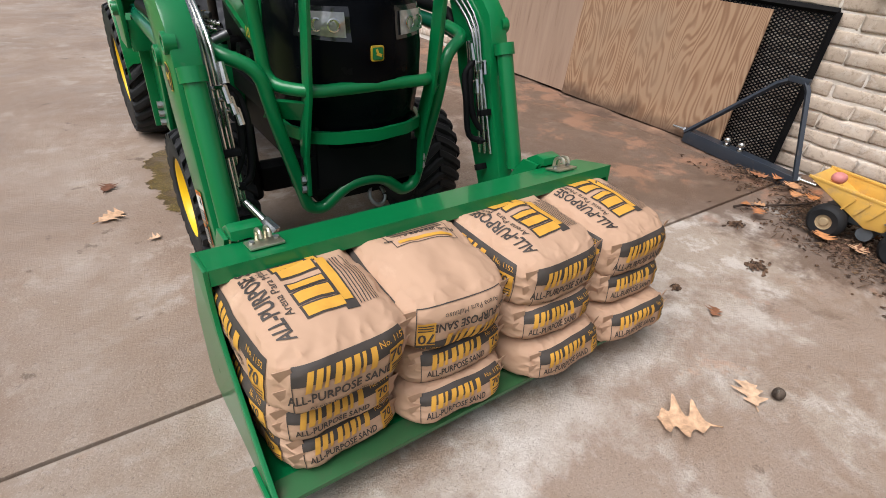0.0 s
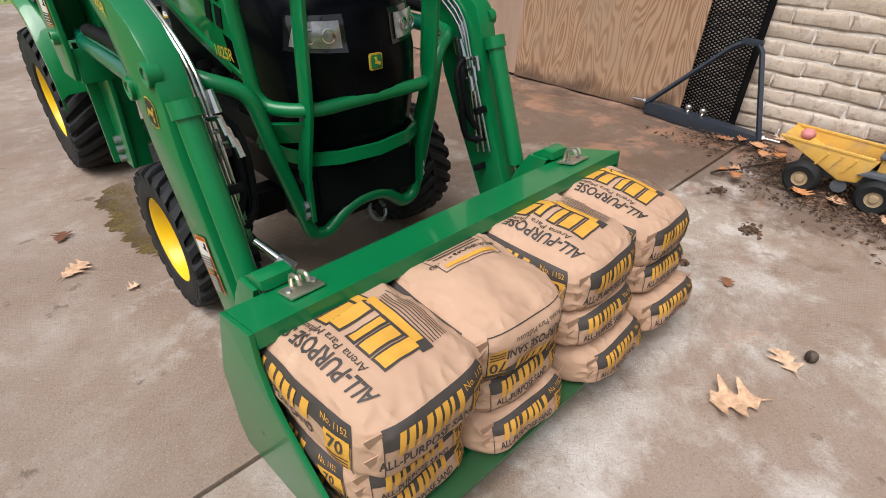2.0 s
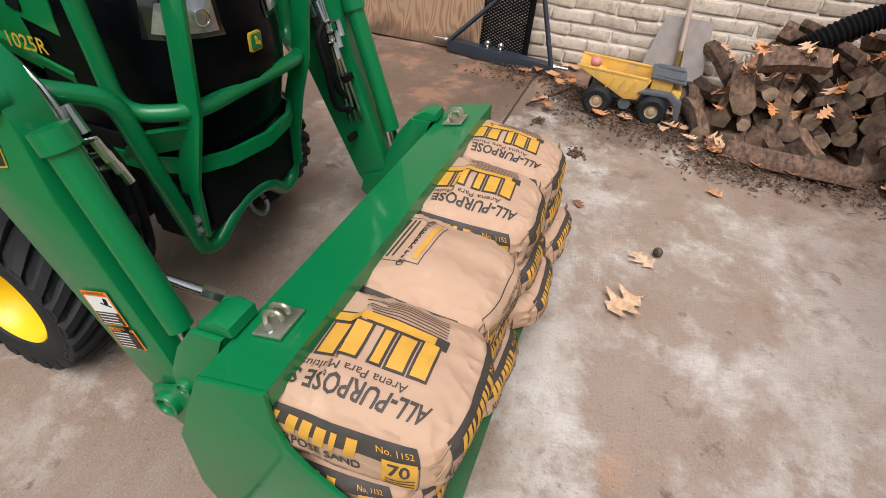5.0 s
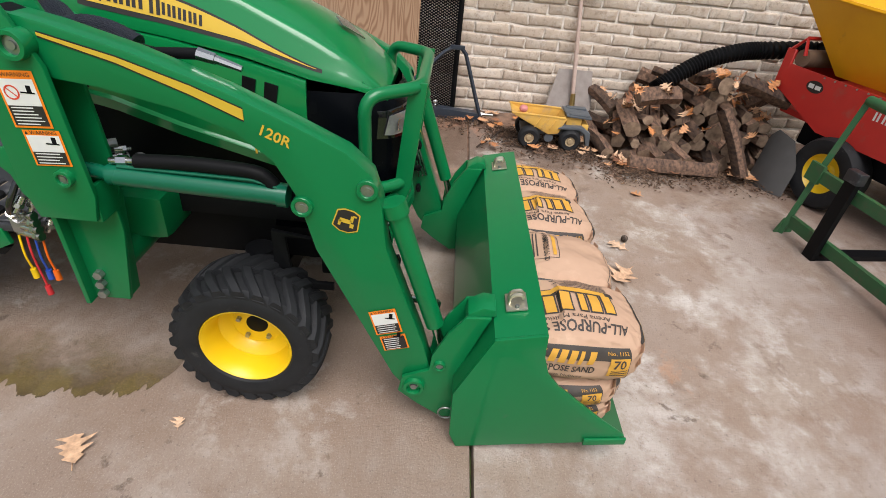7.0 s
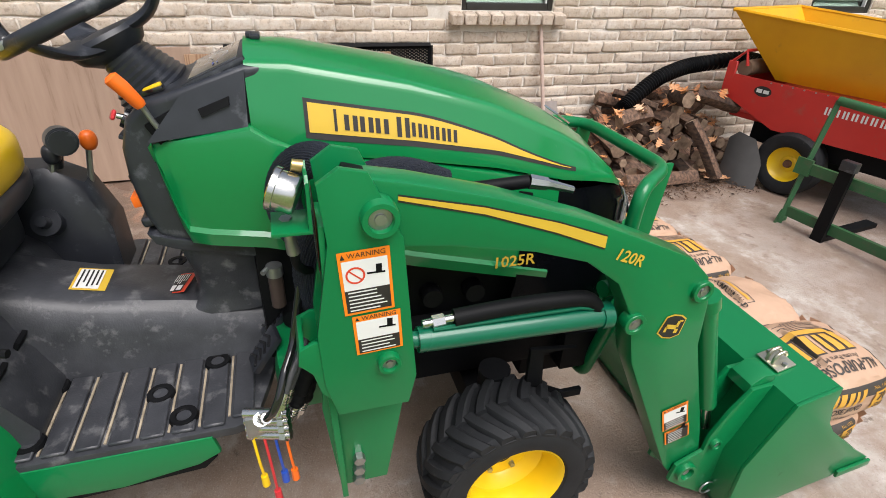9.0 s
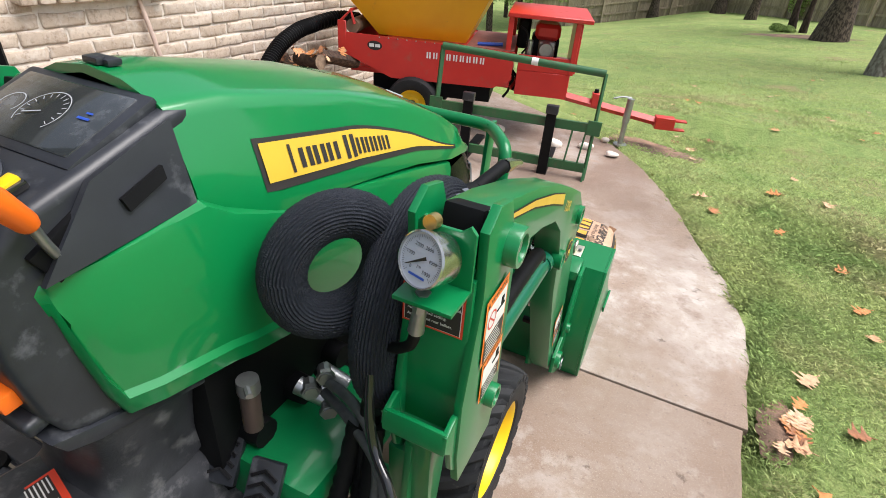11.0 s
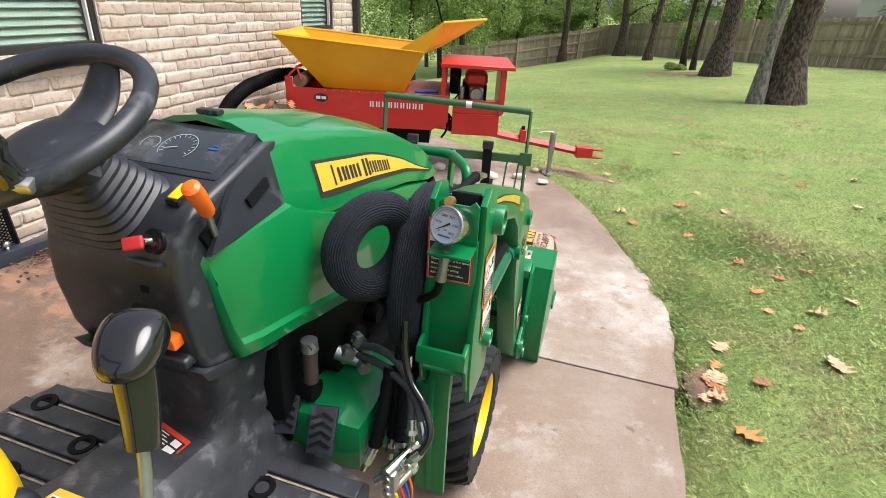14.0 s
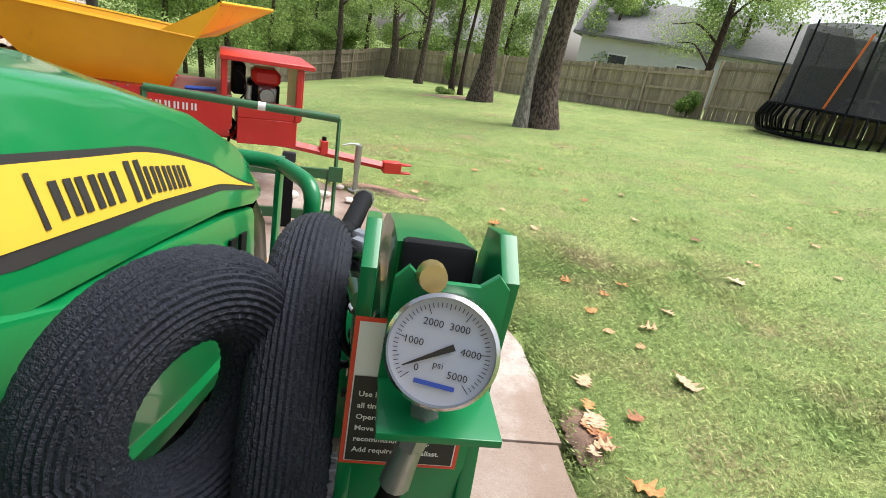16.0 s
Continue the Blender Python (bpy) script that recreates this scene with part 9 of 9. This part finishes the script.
    # engine box
    part("engine_box", sbox(sbox(B(), 1.20, 1.62, 0.04, 0.80, 0.39, 0.58), 1.20, 1.62, 0.04, 0.06, 0.58, 0.70), M_RED, h, "red engine housing")
    part("engine_canopy", sbox(sbox(sbox(sbox(B(), 1.08, 1.72, 0.0, 0.85, 0.965, 0.995), 1.09, 1.13, 0.02, 0.06, 0.70, 0.97), 1.60, 1.64, 0.03, 0.06, 0.58, 0.97), 1.09, 1.13, 0.78, 0.82, 0.70, 0.97), M_RED, h, "red canopy over the engine")
    part("canopy_side", sbox(B(), 1.62, 1.66, 0.1, 0.80, 0.58, 0.95), M_RED, h)
    en = sbox(sbox(B(), 1.28, 1.50, 0.2, 0.55, 0.58, 0.82, 0.02), 1.16, 1.26, 0.3, 0.6, 0.70, 0.93, 0.02)
    part("engine", en, M_MATTE, h, "small black petrol engine")
    part("engine_cover", sbox(B(), 1.30, 1.50, 0.16, 0.45, 0.80, 0.92, 0.03), M_RED, h, "red engine fuel tank")
    part("engine_block", rod(rod(sbox(B(), 1.34, 1.47, 0.13, 0.22, 0.68, 0.80, 0.01), SP(1.40, 0.08, 0.74), SP(1.40, 0.14, 0.74), 0.05, 0.06), SP(1.27, 0.12, 0.66), SP(1.27, 0.12, 0.80), 0.028, 0.028), M_GALV, h, "aluminium engine casing")
    part("engine_cable", tube(B(), curve([SP(1.18, 0.08, 0.9), SP(1.24, 0.05, 0.86), SP(1.25, 0.06, 0.76), SP(1.22, 0.1, 0.70)], 4), 0.008, 6), M_MATTE, h)
    part("strap", tube(B(), [SP(0.86, 0.1, 0.735), SP(1.06, 0.12, 0.745)], 0.016, 6), M_BLUEP, h, "blue strap")
    # drawbar, jack, clevis
    part("tow_beam", sbox(sbox(tube(B(), [SP(1.0, 0.36, 0.40), SP(1.62, 0.36, 0.345), SP(2.46, 0.36, 0.215)], 0.036, 4), 2.42, 2.58, 0.31, 0.41, 0.165, 0.265), 1.86, 1.92, 0.32, 0.40, 0.29, 0.40), M_RED, h, "red tow beam")
    for z0, z1 in ((0.16, 0.175), (0.235, 0.25)):
        part("clevis", sbox(B(), 2.58, 2.68, 0.33, 0.39, z0, z1), M_RED, h)
    part("beam_cap", rod(B(), SP(1.89, 0.36, 0.40), SP(1.89, 0.36, 0.43), 0.02, 0.018), M_MATTE, h)
    jk = rod(rod(B(), SP(2.17, 0.28, 0.0), SP(2.17, 0.28, 0.27), 0.022), SP(2.17, 0.28, 0.2), SP(2.17, 0.28, 0.40), 0.029)
    tube(jk, [SP(2.17, 0.28, 0.41), SP(2.09, 0.24, 0.42), SP(2.02, 0.22, 0.405)], 0.008, 6)
    rod(jk, SP(2.17, 0.28, 0.0), SP(2.17, 0.28, 0.012), 0.06)
    part("jack", jk, M_GALV, h, "galvanised tongue jack")
    part("under_frame", tube(tube(B(), [SP(1.0, 0.3, 0.43), SP(1.25, 0.3, 0.36)], 0.025, 4), [SP(0.9, 0.7, 0.43), SP(1.25, 0.6, 0.36)], 0.025, 4), M_RED, h)
    for k, (s_, o_, z_) in enumerate(((1.12, 0.12, 0.48), (1.16, 0.2, 0.44), (1.09, 0.16, 0.38))):
        part("hydraulic_hose", tube(B(), curve([SP(s_, o_, z_ + 0.1), SP(s_ + 0.06, o_, z_ + 0.02), SP(s_ + 0.02, o_ - 0.03, z_ - 0.05)], 4), 0.011, 7), M_MATTE, h)
    return h


spreader()


def corrugated_hose():
    pts = curve([SP(-0.20, 0.35, 0.78), SP(-0.42, 0.42, 0.77), (2.30, -1.97, 0.735), (2.30, -1.80, 0.71), (2.29, -1.60, 0.645), (2.27, -1.45, 0.56), (2.24, -1.30, 0.45), (2.22, -1.24, 0.40)], 16)
    rs = [0.062 if i % 2 else 0.053 for i in range(len(pts))]
    return solo("corrugated_hose", tube(B(), pts, rs, 20), M_MATTE, "fat black corrugated pipe arching to the woodpile", "pipe")


corrugated_hose()
flap = B()
loft(flap, [[SP(-0.02, -0.14, 0.0), SP(-0.06, -0.05, 0.30)], [SP(0.08, -0.17, 0.0), SP(0.02, -0.09, 0.37)], [SP(0.20, -0.15, 0.0), SP(0.14, -0.07, 0.34)], [SP(0.26, -0.12, 0.0), SP(0.22, -0.05, 0.18)]])
bmesh.ops.solidify(flap, geom=flap.faces[:], thickness=0.006)
solo("rubber_flap", flap, material("grey_rubber", (0.075, 0.072, 0.07), (0.05, 0.048, 0.046), 0.7, scale=8, dust=(0.18, 0.13, 0.1), dust_amount=0.3), "worn grey rubber flap standing by the wheel", "flap")

# ---- pallet-fork frame ----
def fork_frame():
    L0, R0 = Vector((1.00, -1.76, 0)), Vector((-0.155, -1.93, 0))
    h = holder("fork_frame", tuple((L0 + R0) / 2), "weathered green pallet-fork frame standing on concrete", "fork frame")
    d = (R0 - L0)
    back = Vector((-d.y, d.x, 0)).normalized()
    back = back if back.y < 0 else -back

    def P(f, z, b=0.0):
        return L0 + d * f + back * b + Vector((0, 0, z))
    part("top_bar", rod(B(), P(0.0, 0.775, 0.1), P(1.0, 0.735, 0.1), 0.026, 0.026, 16), M_OLDGREEN, h, "round green top bar")
    part("bar_label", rod(B(), P(0.56, 0.7525, 0.1), P(0.60, 0.751, 0.1), 0.0272, 0.0272, 16), M_WHITE, h, "small white label")
    for z, b in ((0.375, 0.02), (0.085, 0.0)):
        c0, c1 = P(0.0, z, b), P(1.0, z, b)
        up, sd = Vector((0, 0, 0.032)), back * 0.014
        part("cross_bar", loft(B(), [[c - up - sd, c + up - sd, c + up + sd, c - up + sd] for c in (c0, c1)], True, True), M_OLDGREEN, h, "flat green cross bar")
    for f in (0.0, 1.0):
        part("end_upright", tube(B(), [P(f, 0.0, -0.02), P(f, 0.38, 0.03), P(f, 0.775 - 0.04 * f, 0.1)], 0.013 if f else 0.02, 4), M_OLDGREEN, h)
        part("foot_plate", slab(B(), [P(f, 0.0, -0.06), P(f, 0.0, 0.05), P(f, 0.09, 0.04), P(f, 0.09, -0.03)], 0.012), M_OLDGREEN, h)
        part("end_bracket", slab(B(), [P(f - 0.04, 0.33, -0.005), P(f + 0.04, 0.33, -0.005), P(f + 0.04, 0.43, 0.0), P(f - 0.04, 0.43, 0.0)], 0.02), M_OLDGREEN, h)
    for f in (0.86, 0.94):
        part("stay", tube(B(), [P(f, 0.06, -0.01), P(f + 0.02, 0.38, 0.02)], 0.007, 6), M_OLDGREEN, h)
    for f in (0.22, 0.74):
        c0, c1 = P(f, 0.0, -0.035), P(f, 0.46, -0.02)
        sd, bk = d.normalized() * 0.035, back * 0.014
        fk = part("fork", loft(B(), [[c - sd - bk, c + sd - bk, c + sd + bk, c - sd + bk] for c in (c0, c1)], True, True), M_MATTE, h, "black steel fork")
        t0, t1 = P(f, 0.018, -0.03), P(f, 0.014, -0.03) + back * 0.55
        upv = Vector((0, 0, 0.014))
        part("tine", loft(B(), [[c - sd - upv, c + sd - upv, c + sd + upv, c - sd + upv] for c in (t0, t1)], True, True), M_MATTE, fk)
        part("fork_latch", box(B(), tuple(P(f, 0.475, -0.02)), (0.085, 0.05, 0.06), (0, 0, 8), 0.006), M_BLACK, fk, "black fork latch")


fork_frame()
for k, (x, y, s) in enumerate(((-0.02, -2.62, 0.09), (0.25, -2.5, 0.12), (-0.25, -2.55, 0.07), (0.75, -2.55, 0.10), (-0.12, -2.9, 0.06))):
    bm = cushion((x, y, 0.02), (s * 1.4, s, s * 0.7), 2.4, 8)
    for v in bm.verts:
        v.co += Vector((1, 1, 1)) * 0.02 * noise.noise(v.co * 14)
    solo("stone", bm, M_MORTAR, "pale rough stone lying near the slab edge", "stone", "loose stones")

# ---- grass ----
def grass():
    """Blades in drifts: dense and fine near the slab, coarser far off; they thin out over bare patches."""
    rs = np.random.RandomState(4)
    gx, gy = np.arange(-12, 2.6, 0.1), np.arange(-26, 6.1, 0.1)
    zs = np.array([[lawn_z(x, y) for x in gx] for y in gy])
    ps = np.array([[noise.noise((x * 0.9, y * 0.9, 5)) + 0.6 * noise.noise((x * 3.4, y * 3.4, 9)) for x in gx] for y in gy])
    es = np.array([edge_x(y) for y in gy])

    def sample(grid, x, y):
        fx, fy = (x + 12) / 0.1, (y + 26) / 0.1
        i, j = np.clip(fx.astype(int), 0, len(gx) - 2), np.clip(fy.astype(int), 0, len(gy) - 2)
        u, v = fx - i, fy - j
        return (grid[j, i] * (1 - u) + grid[j, i + 1] * u) * (1 - v) + (grid[j + 1, i] * (1 - u) + grid[j + 1, i + 1] * u) * v

    def blades(n, near, d0, d1, power, a0, a1):
        d = d0 + (d1 - d0) * rs.rand(n) ** power
        a = rs.uniform(a0, a1, n)
        x, y = -1.05 - d * np.cos(a), -0.6 - d * np.sin(a)
        e = np.interp(y, gy, es)
        e = np.where(y < -4.3, 99.0, e)
        p = sample(ps, x, y)
        keep = (x > -11.9) & (x < 2.4) & (y > -25.9) & (y < 6) & (x < e + 0.012 + 0.018 * rs.randn(n))
        keep &= (p > -0.40) | (rs.rand(n) < 0.55)
        x, y, d, p, e = x[keep], y[keep], d[keep], p[keep], e[keep]
        n = len(x)
        tuft = np.where(e - x < 0.08, 1.35, 1.0) * (0.85 + 1.1 * np.clip(p, 0, 1))
        ln = (0.011 + 0.020 * rs.rand(n) ** 1.4) * tuft * (1.0 if near else 0.9)
        wd = 0.0009 + 0.0009 * rs.rand(n) + np.maximum(0, d - 1.5) * 0.00034
        lean = rs.uniform(0.5, 1.9, n) * ln
        a, b = rs.uniform(0, 6.283, n), rs.uniform(0, 6.283, n)
        z = sample(zs, x, y) - 0.003
        ca, sa, lx, ly = np.cos(a) * wd, np.sin(a) * wd, np.cos(b) * lean, np.sin(b) * lean
        v = np.stack([np.stack(q, 1) for q in ((x - ca, y - sa, z), (x + ca, y + sa, z), (x + lx * 0.5 + ca * 0.7, y + ly * 0.5 + sa * 0.7, z + ln * 0.75), (x + lx, y + ly, z + ln * 0.9))], 1)
        return v.reshape(-1, 3)

    v = np.concatenate([blades(330000, True, 0.0, 7.5, 1.25, -2.2, 2.0), blades(120000, False, 5.5, 24.0, 1.0, 0.1, 1.8)])
    n = len(v) // 4
    me = bpy.data.meshes.new("grass")
    me.vertices.add(len(v))
    me.vertices.foreach_set("co", v.astype(np.float32).ravel())
    me.loops.add(len(v))
    me.loops.foreach_set("vertex_index", np.arange(len(v), dtype=np.int32))
    me.polygons.add(n)
    me.polygons.foreach_set("loop_start", np.arange(0, len(v), 4, dtype=np.int32))
    me.update(calc_edges=True)
    me.materials.append(M_BLADE)
    return tagged(new("grass", me), "short green and yellowing lawn grass", "grass", kind="stuff")


grass()

# ---- bricks ----
def brick_mesh(seed, half=False):
    rr = random.Random(seed)
    L, H, D = BRICK_L - 0.011, BRICK_H - 0.011, 0.03
    bm = B()
    nx, nz = 4, 3
    front = {}
    for i in range(nx + 1):
        for j in range(nz + 1):
            ex, ez = i in (0, nx), j in (0, nz)
            d = -0.0055 + rr.uniform(-0.003, 0.003) + (0.0035 if ex or ez else 0)
            front[i, j] = bm.verts.new((d, -L / 2 + L * (0, 0.06, 0.5, 0.94, 1)[i] + (0 if not ex else rr.uniform(-0.007, 0.007)), -H / 2 + H * (0, 0.16, 0.84, 1)[j] + (0 if not ez else rr.uniform(-0.0065, 0.0065))))
    for i in range(nx):
        for j in range(nz):
            bm.faces.new((front[i, j], front[i, j + 1], front[i + 1, j + 1], front[i + 1, j]))
    loop = [front[i, 0] for i in range(nx + 1)] + [front[nx, j] for j in range(1, nz + 1)] + [front[i, nz] for i in range(nx - 1, -1, -1)] + [front[0, j] for j in range(nz - 1, 0, -1)]
    back = [bm.verts.new((D - 0.012, v.co.y * 1.01, v.co.z * 1.01)) for v in loop]
    for k in range(len(loop)):
        j = (k + 1) % len(loop)
        bm.faces.new((loop[k], loop[j], back[j], back[k]))
    bmesh.ops.recalc_face_normals(bm, faces=bm.faces)
    for f in bm.faces:
        f.smooth = True
    me = bpy.data.meshes.new("brick")
    bm.to_mesh(me)
    bm.free()
    me.materials.append(M_BRICK)
    return me


def lay_bricks():
    whole = [brick_mesh(k) for k in range(8)]
    rr = random.Random(17)
    rest_v, rest_f = [], []
    made = 0
    row = 0
    z = 0.02
    while z < WALL_H - 0.05:
        y = WALL_Y0 + (0.5 * BRICK_L if row % 2 else 0) + BRICK_L / 2
        while y < 6.4:
            zc, yc = z + BRICK_H / 2, y
            clear = all(not (w[0] - 0.5 * BRICK_L < yc < w[1] + 0.5 * BRICK_L and w[2] - 0.11 < zc < w[3] + 0.02) for w in WINDOWS)
            if not clear:
                # cut bricks close the courses against the window frames
                for w in WINDOWS:
                    if w[2] - 0.11 < zc < w[3] + 0.02:
                        for a, b in ((yc - BRICK_L / 2, min(yc + BRICK_L / 2, w[0] - 0.004)), (max(yc - BRICK_L / 2, w[1] + 0.004), yc + BRICK_L / 2)):
                            if 0.03 < b - a < BRICK_L - 0.02 and (a > w[1] - 0.02 or b < w[0] + 0.02):
                                q0, me = len(rest_v), rr.choice(whole)
                                for v in me.vertices:
                                    rest_v.append((WALL_X + v.co.x, (a + b) / 2 + v.co.y * (b - a) / BRICK_L, zc + v.co.z))
                                for f in me.polygons:
                                    rest_f.append(tuple(q0 + q for q in f.vertices))
            if clear:
                x = WALL_X + rr.uniform(-0.004, 0.005)
                me = rr.choice(whole)
                turn = rr.uniform(-0.8, 0.8)
                if -1.9 < yc < 0.45 and zc < 1.05 or (-0.1 < yc < 2.2 and 0.8 < zc < 1.2 and made < 300):
                    ob = new("brick", me)
                    ob.parent = house_wall
                    ob.matrix_parent_inverse = WORLD[house_wall].inverted()
                    ob.location = (x, yc, zc)
                    ob.rotation_euler = (radians(turn), 0, 0)
                    made += 1
                else:
                    k = len(rest_v)
                    c, s = math.cos(radians(turn)), math.sin(radians(turn))
                    for v in me.vertices:
                        rest_v.append((x + v.co.x, yc + c * v.co.y - s * v.co.z, zc + s * v.co.y + c * v.co.z))
                    for p in me.polygons:
                        rest_f.append(tuple(k + q for q in p.vertices))
            y += BRICK_L
        z += BRICK_H
        row += 1
    me = bpy.data.meshes.new("brick_courses")
    me.from_pydata(rest_v, [], rest_f)
    me.polygons.foreach_set("use_smooth", [True] * len(rest_f))
    me.materials.append(M_BRICK)
    ob = new("brick_courses", me)
    ob.parent = house_wall
    ob.matrix_parent_inverse = WORLD[house_wall].inverted()
    tagged(ob, kind="stuff")


lay_bricks()
